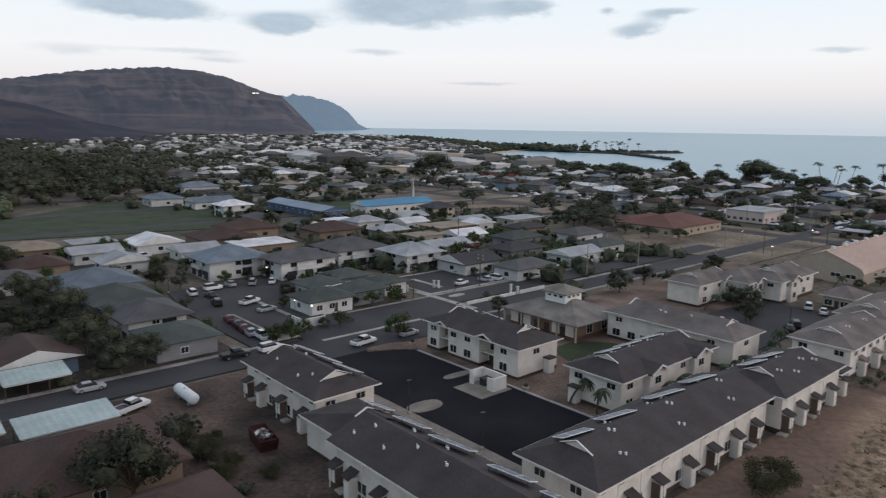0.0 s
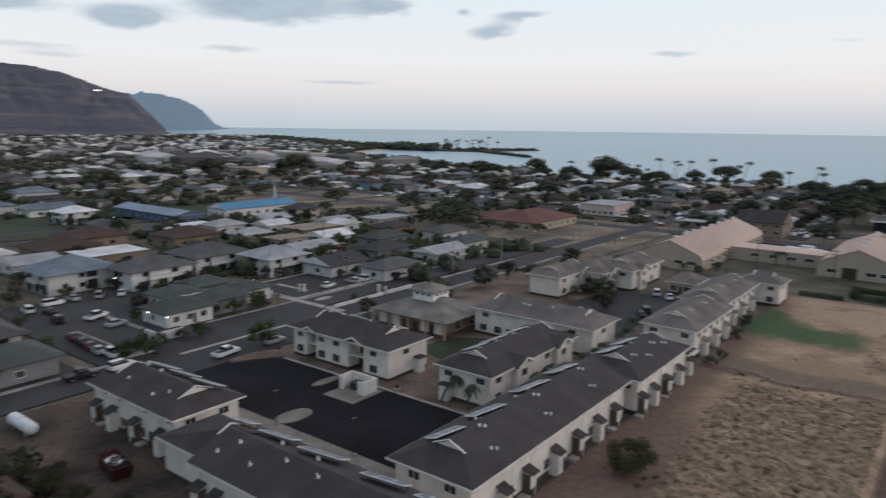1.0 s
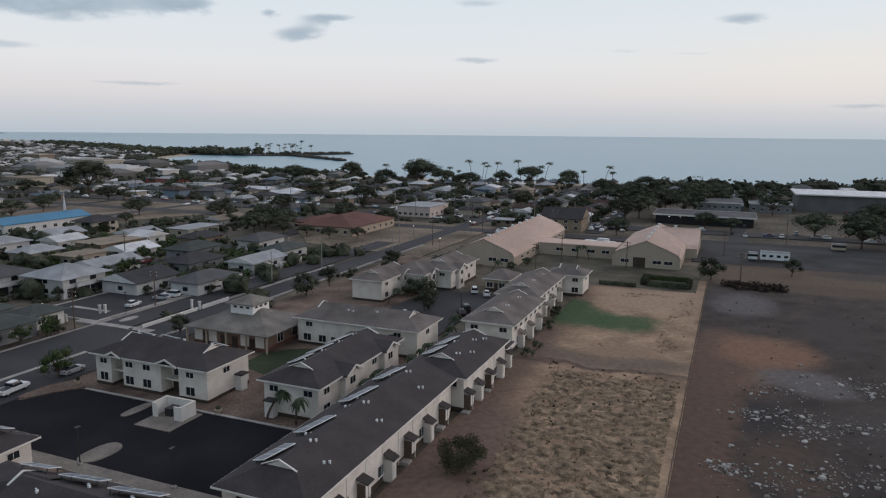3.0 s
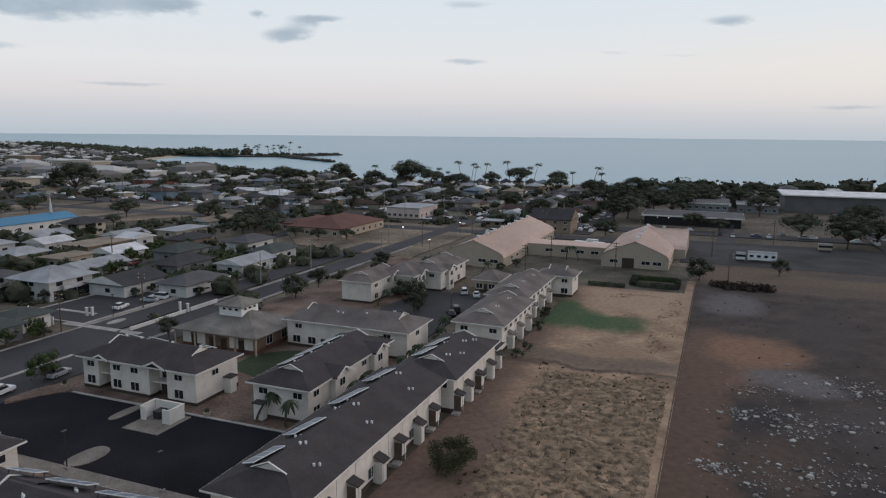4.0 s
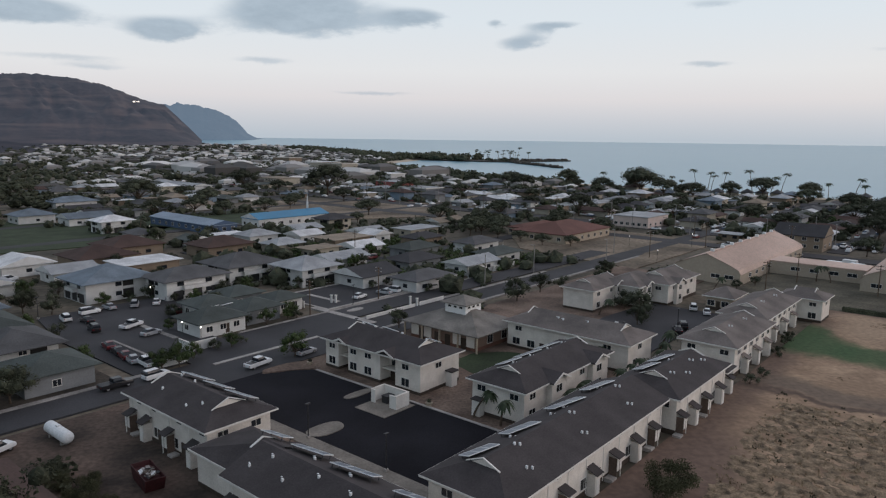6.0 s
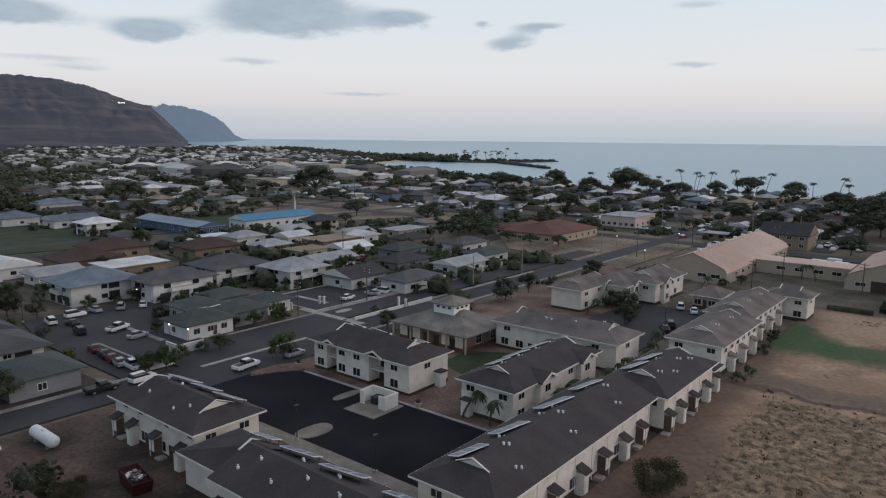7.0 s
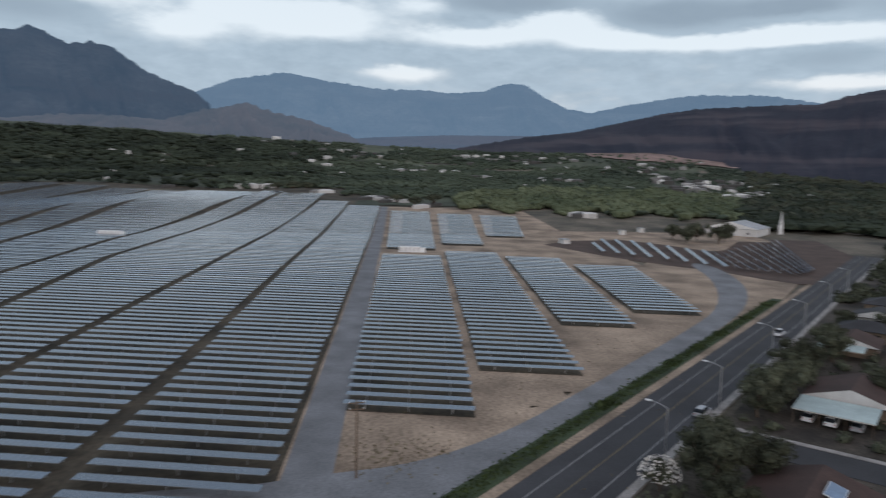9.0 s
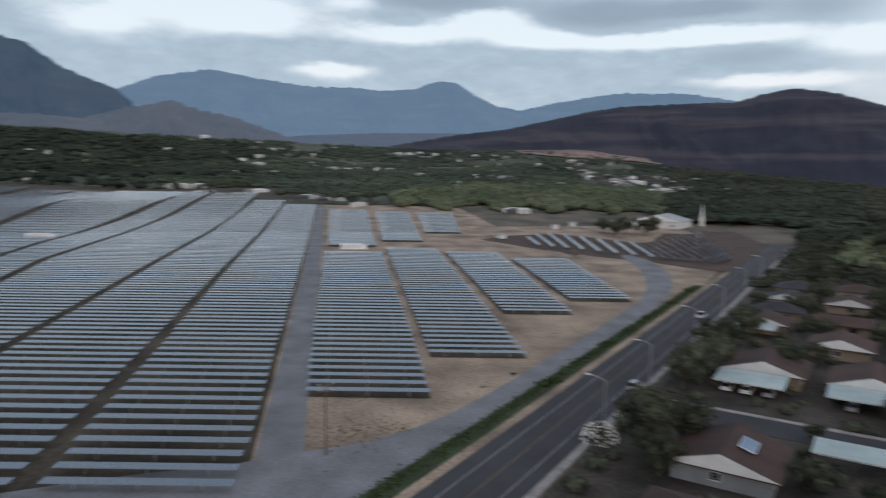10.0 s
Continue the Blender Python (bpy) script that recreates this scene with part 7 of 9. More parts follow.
def scatter_woods(name, where, n, size, leaf, label, seed, extra=(), blades=10, flat=0.75, core=0.85, blade=0.27):
    """Far scrub and woods that nobody could count: uneven clumps of leaf blades in one mesh."""
    r = random.Random(seed)
    vs, fs = [], []
    more = list(extra)
    while n + len(more) > 0:
        if more:
            x, y, s = more.pop()
        else:
            x, y = where(r)
            if x is None:
                continue
            n -= 1
            s = size * r.uniform(0.6, 1.5)
        z0 = stand_z(x, y) - 0.3
        k = len(vs)
        for v in ICO_V:
            j = s * core * r.uniform(0.7, 1.25)
            vs.append((x + v.x * j, y + v.y * j, z0 + s * 0.5 + v.z * j * flat))
        fs += [tuple(k + i for i in f) for f in ICO_F]
        for _ in range(blades):
            t, el = r.uniform(0, 6.28), r.uniform(-0.1, 1)
            d = s * math.sqrt(1 - max(0, el) ** 2 * 0.8)
            c = (x + d * math.cos(t) * r.uniform(0.7, 1), y + d * math.sin(t) * r.uniform(0.7, 1), z0 + s * (0.4 + 0.8 * max(0, el)))
            u = Vector((r.uniform(-1, 1), r.uniform(-1, 1), r.uniform(-0.5, 0.5))).normalized() * s * blade
            w = Vector((r.uniform(-1, 1), r.uniform(-1, 1), r.uniform(-0.2, 1))).normalized() * s * blade * 0.8
            k = len(vs)
            vs += [(c[0] - u.x, c[1] - u.y, c[2] - u.z), (c[0] + w.x, c[1] + w.y, c[2] + w.z), (c[0] + u.x, c[1] + u.y, c[2] + u.z), (c[0] - w.x, c[1] - w.y, c[2] - w.z)]
            fs.append((k, k + 1, k + 2, k + 3))
    me = bpy.data.meshes.new(name)
    me.from_pydata(vs, [], fs)
    me.materials.append(leaf)
    return tagged(new(name, me), label, "woods", kind="stuff")


def inland(az, d):
    """A place up the valley (degrees left of +y, metres off), clear of the farm and its yards."""
    x, y = -d * math.sin(radians(az)), d * math.cos(radians(az))
    if x > -870 and y < -60 or x > -740 and y < 60 or x > -475 and y < 330 or x > -440 and y > 230:
        return None, None
    return x, y


def in_hamlet(az, d):
    return 61 < az < 70 and 850 < d < 1350


def valley(r):
    az, d = r.uniform(58, 104), 620 + 1170 * r.random() ** 0.75
    x, y = inland(az, d)
    if x is None or in_hamlet(az, d) and r.random() < 0.8 or az < 75 and d > 1620 and r.random() < 0.9 or noise.noise(Vector((x * 0.009, y * 0.009, 2))) < -0.3:
        return None, None
    return x, y


def green_belt(r):
    az = r.uniform(63, 88)
    return inland(az, 590 + 60 * abs(math.sin(az * 0.7)) + r.uniform(0, 330) * min(1, (90 - az) / 12))


def dark_belt(r):
    az, d = r.choice(((r.uniform(50, 63), r.uniform(560, 1350)), (96 + 32 * r.random() ** 0.8, 820 + 900 * math.sqrt(r.random())), (96 + 32 * r.random() ** 0.8, 820 + 900 * math.sqrt(r.random()))))
    if in_hamlet(az, d) and r.random() < 0.8:
        return None, None
    return inland(az, d)


def town_far(r):
    a, b = r.uniform(60, 1500), r.uniform(350, 2600)
    if a > line(COAST, b) - 30 or b < 900 and r.random() < 0.7:
        return None, None
    return spot(a, b)


def mid_town(r):
    b = r.uniform(-40, 1000)
    a = r.uniform(120, line(COAST, b) - 40)
    if not free(a, b, -1.5) or abs((b - 113 + 29) % 58 - 29) < 5 or 212 < a < 300 and 95 < b < 196:
        return None, None
    return spot(a, b)


def near_gardens(r):
    a, b = r.uniform(82, 330), r.uniform(118, 400)
    if not open_spot(a, b) or 40 < a < 165 and 235 < b < 390 or 212 < a < 300 and 95 < b < 196 or noise.noise(Vector((a * 0.05, b * 0.05, 0))) < -0.15:
        return None, None
    return spot(a, b)


def hill_foot(r):
    az, d = radians(r.uniform(36, 63)), r.uniform(640, 1650)
    return -d * math.sin(az), d * math.cos(az)


# scrub green, lightened towards blue to carry the valley's haze
SCRUB = mat("hazy_scrub_leaves", (0.044, 0.060, 0.046), 0.9, 0.2, 0.005, 0.04, 0.0, tint=(0.072, 0.090, 0.062), spec=0.1)
GREEN = mat("valley_leaves", (0.088, 0.112, 0.066), 0.9, 0.2, 0.008, 0.3, 0.0, tint=(0.122, 0.140, 0.084), spec=0.1)
scatter_woods("scrub_woods", valley, 9000, 4.6, SCRUB, "green thorn scrub filling the valley floor", 1, (), 4, 0.42, core=0.95)
scatter_woods("belt_woods", green_belt, 1500, 5.2, GREEN, "pale green trees crowding behind the solar farm", 22, (), 16, 0.62, core=0.9, blade=0.2)
scatter_woods("dark_woods", dark_belt, 5600, 7.0, LEAF_DEEP, "dark green woods below the hills", 23, (), 5, 0.36, core=1.0, blade=0.2)
scatter_woods("town_woods", town_far, 1900, 5.0, LEAF, "dark trees among the far houses", 2, WOODS, 8, core=0.75)
scatter_woods("grove_woods", None, 0, 5.0, LEAF, "dense dark grove beside the playing field", 16, GROVE, 70, core=0.62, blade=0.16)
scatter_woods("garden_woods", mid_town, 2700, 3.0, LEAF, "dark garden trees between the houses", 6, (), 6)
scatter_woods("thicket", lambda r: spot(209 + r.gauss(0, 1.4), r.uniform(-14.5, 1.0)), 70, 1.15, LEAF_DEAD, "dark brown dead thicket at the wasteland's end", 20, (), 30, core=0.5, blade=0.25)
scatter_woods("road_bushes", lambda r: spot(r.uniform(196, 284), r.uniform(86.5, 90)), 70, 1.2, LEAF, "hedge of dark bushes along the warehouse", 10, (), 14)
scatter_woods("garden_shrubs", lambda r: (lambda a, b: spot(a, b) if open_spot(a, b) else (None, None))(r.uniform(140, 215), r.uniform(128, 205)), 420, 1.3, LEAF_B, "fresh green shrubs and hedges round the houses", 21, (), 26, core=0.6, blade=0.22)
scatter_woods("garden_bushes", near_gardens, 1000, 1.1, LEAF, "low hedges and bushes of the gardens", 8, (), 14)


def road_gardens(r):
    a, b = r.uniform(-30, 36), r.uniform(62, 330)
    if not open_spot(a, b) and b < 262 or any(a0 + 2 < a < a1 - 2 and b0 + 2 < b < b1 - 2 for a0, a1, b0, b1 in TAKEN[:62]) or 106 < b < 118 or math.hypot(a - 36, b - 100) < 8 or math.hypot(a - 28, b - 101) < 6:
        return None, None
    return spot(a, b)


scatter_woods("roadside_bushes", road_gardens, 420, 1.5, LEAF, "dark bushes between the houses by the main road", 9, (), 30, core=0.65, blade=0.2)
scatter_woods("roadside_woods", lambda r: (lambda b: spot(r.uniform(-32, 30 if b < 340 else -8) + skew(300), b))(r.uniform(258, 450)), 270, 2.7, LEAF, "dark trees crowding the gardens at the road's end", 19, (), 40, core=0.62, blade=0.18)
scatter_woods("far_end_woods", lambda r: spot(r.uniform(-45, 75), r.uniform(440, 620)), 420, 3.6, LEAF_DEEP, "dark green trees beyond the end of the houses", 12, (), 10)
scatter_woods("bright_woods", lambda r: spot(r.uniform(-12, 60), r.uniform(345, 475)), 300, 4.6, GREEN, "fresh green trees beyond the roadside houses", 24, (), 24, core=0.8, blade=0.2)
scatter_woods("hill_woods", hill_foot, 2200, 6.0, LEAF, "dark woods at the foot of the hill", 3, (), 6)
scatter_woods("shore_woods", lambda r: (lambda b: spot(line(COAST, b) - r.uniform(8, 60), b))(r.uniform(330, 800)), 170, 4.2, LEAF, "dark trees along the bay", 11, (), 12)
scatter_woods("headland_woods", lambda r: spot(r.uniform(1000, 1090), r.uniform(805, 960)), 90, 7.5, LEAF, "dark trees on the headland", 13, (), 14)
scatter_woods("headland_bushes", lambda r: spot(r.uniform(1046, 1140), r.uniform(726, 800)), 60, 3.0, LEAF, "low dark bushes and rocks on the headland", 14, (), 12)
scatter_woods("headland_rocks", lambda r: (lambda f: spot(1052 - 138 * f + r.gauss(0, 4), 718 - 178 * f + r.gauss(0, 4)))(r.random()), 110, 1.9, HEADLAND, "dark rocks heaped along the rock arm", 17, (), 0)
scatter_woods("spit_rocks", lambda r: (lambda f: spot(1110 + 100 * f + r.gauss(0, 6), 735 - 40 * f + r.gauss(0, 9 - 6 * f)))(r.random() ** 1.4), 110, 2.6, HEADLAND, "dark rocks heaped along the spit", 18, (), 0)
scatter_woods("far_shore_woods", lambda r: (lambda b: spot(line(COAST, b) - r.uniform(5, 90), b))(r.uniform(900, 1900)), 420, 7.0, LEAF, "dark trees along the far shore", 15, (), 10)
scatter_woods("beach_woods", lambda r: (lambda b: spot(line(COAST, b) - r.uniform(45, 85), b))(r.uniform(-500, 60)), 260, 5.5, LEAF, "dark trees along the shore", 4)


def far_roofs():
    """Roofs of the far town and valley, small and many."""
    r = random.Random(5)
    vs, fs = [], []

    def one(x, y, w, d, h):
        z, t = ground_z(x, y), radians(TURN) + r.choice((0, math.pi / 2))
        k = len(vs)
        c, s = math.cos(t), math.sin(t)
        for px, py, pz in ((-w, -d, -1), (w, -d, -1), (w, d, -1), (-w, d, -1), (-w, -d, h), (w, -d, h), (w, d, h), (-w, d, h), (-w * 0.5, 0, h + d * 0.35), (w * 0.5, 0, h + d * 0.35)):
            vs.append((x + px * c - py * s, y + px * s + py * c, z + pz))
        for f in ((0, 1, 5, 4), (1, 2, 6, 5), (2, 3, 7, 6), (3, 0, 4, 7), (4, 5, 9, 8), (5, 6, 9), (6, 7, 8, 9), (7, 4, 8)):
            fs.append(tuple(k + i for i in f))

    for a, b, w, d, h in FAR_LOTS:
        one(*spot(a, b), w, d, h)
    n = 0
    while n < 600:
        a, b = r.uniform(100, 1700), r.uniform(900, 2700)
        if a < line(COAST, b) - 50:
            one(*spot(a, b), r.uniform(5, 11), r.uniform(4, 7), r.uniform(3, 6))
            n += 1
    for _ in range(24):
        a, b = r.uniform(400, 620), r.uniform(400, 820)
        if a < line(COAST, b) - 60:
            one(*spot(a, b), r.uniform(11, 22), r.uniform(7, 11), r.uniform(5, 9))
    # hamlets up the valley: degrees left of +y, metres off, their spread, number
    for az, d, s_az, s_d, n in ((101.2, 908, 0.9, 6, 4), (96.4, 790, 0.5, 4, 2), (92.4, 726, 0.9, 6, 5), (91, 690, 0.5, 5, 2), (87.6, 640, 0.5, 6, 3), (75.3, 592, 0.5, 4, 3), (88, 1288, 1.5, 25, 8), (83.6, 1168, 1, 20, 3), (82.7, 1650, 2.5, 60, 10), (79.7, 1604, 2, 50, 10),
                                (76.9, 1128, 0.8, 20, 4), (70.9, 1456, 1.5, 40, 6), (68.9, 1528, 1.5, 40, 9), (67.8, 1272, 1.2, 50, 16), (65.8, 1076, 1.3, 60, 24), (63.8, 907, 1, 40, 12), (62.4, 1252, 1, 30, 5), (59.6, 979, 2.2, 25, 12), (93.5, 1576, 2.5, 60, 10), (95.4, 1452, 1, 30, 3), (111.2, 1457, 1, 20, 4), (100, 1650, 3, 80, 9)):
        for _ in range(n):
            t, q = radians(az + r.gauss(0, s_az)), d + r.gauss(0, s_d)
            one(-q * math.sin(t), q * math.cos(t), r.uniform(5, 12), r.uniform(2.6, 4.2), r.uniform(4.4, 6.2) if d > 850 else r.uniform(2.7, 3.3))
    for _ in range(70):
        az, d = radians(r.uniform(62, 112)), r.uniform(900, 1760)
        one(-d * math.sin(az), d * math.cos(az), r.uniform(3.5, 9), r.uniform(2, 3.5), r.uniform(2.8, 4.0))
    me = bpy.data.meshes.new("far_houses")
    me.from_pydata(vs, [], fs)
    m = bpy.data.materials.new("far_house_mix")
    m.use_nodes = True
    nt = m.node_tree
    g, rp = nt.nodes.new("ShaderNodeNewGeometry"), nt.nodes.new("ShaderNodeValToRGB")
    rp.color_ramp.elements[0].color, rp.color_ramp.elements[1].color = (0.07, 0.067, 0.064, 1), (0.70, 0.69, 0.67, 1)
    rp.color_ramp.elements[0].position = 0.28
    nt.links.new(g.outputs["Random Per Island"], rp.inputs[0]), nt.links.new(rp.outputs[0], nt.nodes["Principled BSDF"].inputs["Base Color"])
    nt.nodes["Principled BSDF"].inputs["Roughness"].default_value = 0.85
    me.materials.append(m)
    tagged(new("far_houses", me), "far-off houses with pale and dark roofs", "houses", kind="stuff")


far_roofs()

# ---- solar farm ----
ROW_TURN = 80.6                       # degrees from +x to the rows' run
RDX, RDY = math.cos(radians(ROW_TURN)), math.sin(radians(ROW_TURN))
TILT = 3.4
RACK_STEEL = mat("dull_rack_steel", (0.20, 0.205, 0.215), 0.55, 0.15, 0.3, 3, 0.0, metal=0.5)
SLOPE = 1.8
LOW = 1.15
PY, PZ = SLOPE * math.cos(radians(TILT)), SLOPE * math.sin(radians(TILT))


def uv_top(bm, faces):
    uv = bm.loops.layers.uv.verify()
    for f in faces:
        for lp in f.loops:
            lp[uv].uv = (lp.vert.co.x, (lp.vert.co.y + PY / 2) * 0.8)


def panel_slab(x0, x1):
    """A tilted slab of modules from x0 to x1 along the row."""
    bm = bmesh.new()
    n = Vector((0, -math.sin(radians(TILT)), math.cos(radians(TILT)))) * 0.08
    lo = [bm.verts.new(c) for c in ((x0, -PY / 2, LOW), (x1, -PY / 2, LOW), (x1, PY / 2, LOW + PZ), (x0, PY / 2, LOW + PZ))]
    hi = [bm.verts.new(v.co + n) for v in lo]
    bm.faces.new(lo[::-1]).material_index = 1
    top = bm.faces.new(hi)
    for i in range(4):
        bm.faces.new((lo[i], lo[(i + 1) % 4], hi[(i + 1) % 4], hi[i])).material_index = 1
    uv_top(bm, [top])
    return bm


MESHES = {}


def shared(name, key, make, mats):
    """One mesh for all alike pieces."""
    if key not in MESHES:
        me = bpy.data.meshes.new(name)
        bm = make()
        bm.to_mesh(me)
        bm.free()
        for m in mats:
            me.materials.append(m)
        MESHES[key] = me
    return MESHES[key]


def under(name, mesh, parent, m=None):
    ob = new(name, mesh)
    ob.parent = parent
    if m is not None:
        ob.matrix_basis = m
    return ob


def table(x, y0, y1, single):
    """One row of solar modules on posts, across a block from y0 to y1."""
    yc = (y0 + y1) / 2
    n = max(4, round((y1 - y0) / RDY))
    ln = n * 1.0
    th = empty("solar_row", pose(x, yc, ground_z(x, yc), 0, 0, ROW_TURN), "row of dark blue solar modules on low steel posts", "solar panel", "rows of the solar farm")
    if single:
        for i in range(n):
            under("module", shared("module", "module", lambda: panel_slab(0.012, 0.988), (PANEL, RACK_STEEL)), th, pose(-ln / 2 + i, 0, 0))
    else:
        under("module_strip", shared("module_strip", ("strip", n), lambda: panel_slab(-ln / 2, ln / 2), (PANEL_FAR, RACK_STEEL)), th)
    under("rail", shared("rail", ("rail", n), lambda: boxes((-ln / 2, ln / 2, -0.06, 0.06, LOW + PZ / 2 - 0.2, LOW + PZ / 2 - 0.06)), (STEEL,)), th)
    for i in range(3):
        u = -ln / 2 + ln * (i + 0.5) / 3
        under("post", shared("post", "post", lambda: boxes((-0.07, 0.07, -0.07, 0.07, -0.6, LOW + PZ / 2 - 0.1)), (STEEL,)), th, pose(u, 0, 0))
    return th


FARM_VS, FARM_FS, FARM_MI, FARM_UV = [], [], [], []


def far_table(x, y0, y1):
    """The same row, joined into the far part of the farm."""
    yc, ln = (y0 + y1) / 2, (y1 - y0) / RDY
    gz = ground_z(x, yc)
    wob = 0.05 * math.sin(x * 1.7 + yc)

    def at(u, v, z):
        return x + u * RDX - v * RDY, yc + u * RDY + v * RDX, gz + z

    k = len(FARM_VS)
    h = ln / 2
    nz, ny = 0.08 * math.cos(radians(TILT)), -0.08 * math.sin(radians(TILT))
    lo = [(-h, -PY / 2, LOW), (h, -PY / 2, LOW), (h, PY / 2, LOW + PZ + wob), (-h, PY / 2, LOW + PZ + wob)]
    FARM_VS.extend(at(*p) for p in lo)
    FARM_VS.extend(at(p[0], p[1] + ny, p[2] + nz) for p in lo)
    for f, mi in (((3, 2, 1, 0), 1), ((4, 5, 6, 7), 0), ((0, 1, 5, 4), 1), ((1, 2, 6, 5), 1), ((2, 3, 7, 6), 1), ((3, 0, 4, 7), 1)):
        FARM_FS.append(tuple(k + i for i in f))
        FARM_MI.append(mi)
        FARM_UV.extend([(-h, 0.0), (h, 0.0), (h, 1.6), (-h, 1.6)] if mi == 0 else [(0, 0)] * 4)
    for i in range(3):
        u = -h + ln * (i + 0.5) / 3
        k = len(FARM_VS)
        FARM_VS.extend(at(u + du, dv, z) for z in (-0.5, LOW + PZ / 2) for du, dv in ((-0.07, -0.07), (0.07, -0.07), (0.07, 0.07), (-0.07, 0.07)))
        for a, b in ((0, 1), (1, 2), (2, 3), (3, 0)):
            FARM_FS.append((k + a, k + b, k + b + 4, k + a + 4))
            FARM_MI.append(1)
            FARM_UV.extend([(0, 0)] * 4)


# each block: its two long edges as (x, y) lines, and its rows' reach
EDGES = [
    ([(-640, -15.6), (-70, -16.4)], [(-284, -44.0), (-70, -41.2)], -81, -640),
    ([(-284, -46.6), (-70, -45.0)], [(-317, -75.0), (-70, -73.2)], -76, -690),
    ([(-317, -78.0), (-70, -76.6)], [(-308, -122.5), (-156, -104.6), (-100, -100)], -90, -760),
    ([(-308, -126), (-156, -107.4), (-100, -104)], [(-377, -149), (-211, -138.8), (-120, -136)], -120, -790),
    ([(-377, -152.5), (-211, -141.8), (-120, -139)], [(-687, -236), (-436, -207.5), (-277, -180.4), (-180, -172)], -180, -810),
    ([(-687, -241), (-436, -211.5), (-277, -184), (-180, -176)], [(-712, -279), (-357, -230.6), (-250, -218)], -240, -820),
    ([(-712, -284), (-357, -234.4), (-250, -222)], [(-712, -330), (-357, -279)], -330, -830),
    ([(-712, -335), (-357, -283)], [(-712, -386), (-357, -330)], -400, -840),
    ([(-712, -391), (-357, -334)], [(-712, -442), (-357, -380)], -470, -850),
    ([(-335, 21.0), (-163, 16.0), (-114, 13.9)], [(-335, -6.4), (-115, -8.8)], -115.3, -331),
    ([(-589, 27), (-356, 20)], [(-589, -5), (-356, -5)], -358, -590),
    ([(-345, 49.5), (-137, 38.9)], [(-340, 24.0), (-141, 17.8)], -139.4, -345),
    ([(-571, 60), (-383, 48)], [(-571, 33), (-377, 25)], -381, -570),
    ([(-327, 77), (-181, 65.2)], [(-322, 51.6), (-185, 45.4)], -183, -326),
    ([(-565, 96), (-429, 79)], [(-565, 67), (-400, 53)], -430, -560),
    ([(-301, 104), (-199, 91.2)], [(-296, 78), (-201, 71.4)], -200, -299),
]
# dark sheets on the sand that paint the shade under each block's rows
for top_e, low_e, x_near, x_far in EDGES[9:]:
    bm = bmesh.new()
    rows = [(x_near + 1.2 - (x_near + 2.4 - x_far) * i / 8) for i in range(9)]
    vs = [[bm.verts.new((x + (line(e, x) - (line(top_e, x) + line(low_e, x)) / 2) * 0.165, line(e, x), ground_z(x, line(e, x)) + 0.05)) for e in (low_e, top_e)] for x in rows]
    for p, q in zip(vs, vs[1:]):
        bm.faces.new((p[0], p[1], q[1], q[0]))
    structure(part("ground_block", bm, FARM_SOIL_SHADE), "weedy soil darkened for the shade under a solar block", "ground")
named = 0
for block, (top_e, low_e, x_near, x_far) in enumerate(EDGES):
    n = int((x_near - x_far) / 4.8)
    for i in range(n + 1):
        x = x_near - i * 4.8
        hi, lo = line(top_e, x), line(low_e, x)
        if block == 9 and i % 2 == 0 and -226 < x < -222:
            continue
        if x > -196 and named < 150:
            table(x, lo, hi, block == 0 and i < 11)
            named += 1
        else:
            far_table(x, lo, hi)
me = bpy.data.meshes.new("solar_rows_far")
me.from_pydata(FARM_VS, [], FARM_FS)
me.materials.append(PANEL_FAR), me.materials.append(RACK_STEEL)
me.polygons.foreach_set("material_index", FARM_MI)
uvl = me.uv_layers.new()
uvl.data.foreach_set("uv", [c for p in FARM_UV for c in p])
tagged(new("solar_rows_far", me), "far rows of blue-grey solar modules on steel posts", "solar panels", kind="stuff")


PANEL_OLD = panel_material("dull_solar_modules", True)
PANEL_OLD.node_tree.nodes["Principled BSDF"].inputs["Coat Weight"].default_value = 0.15


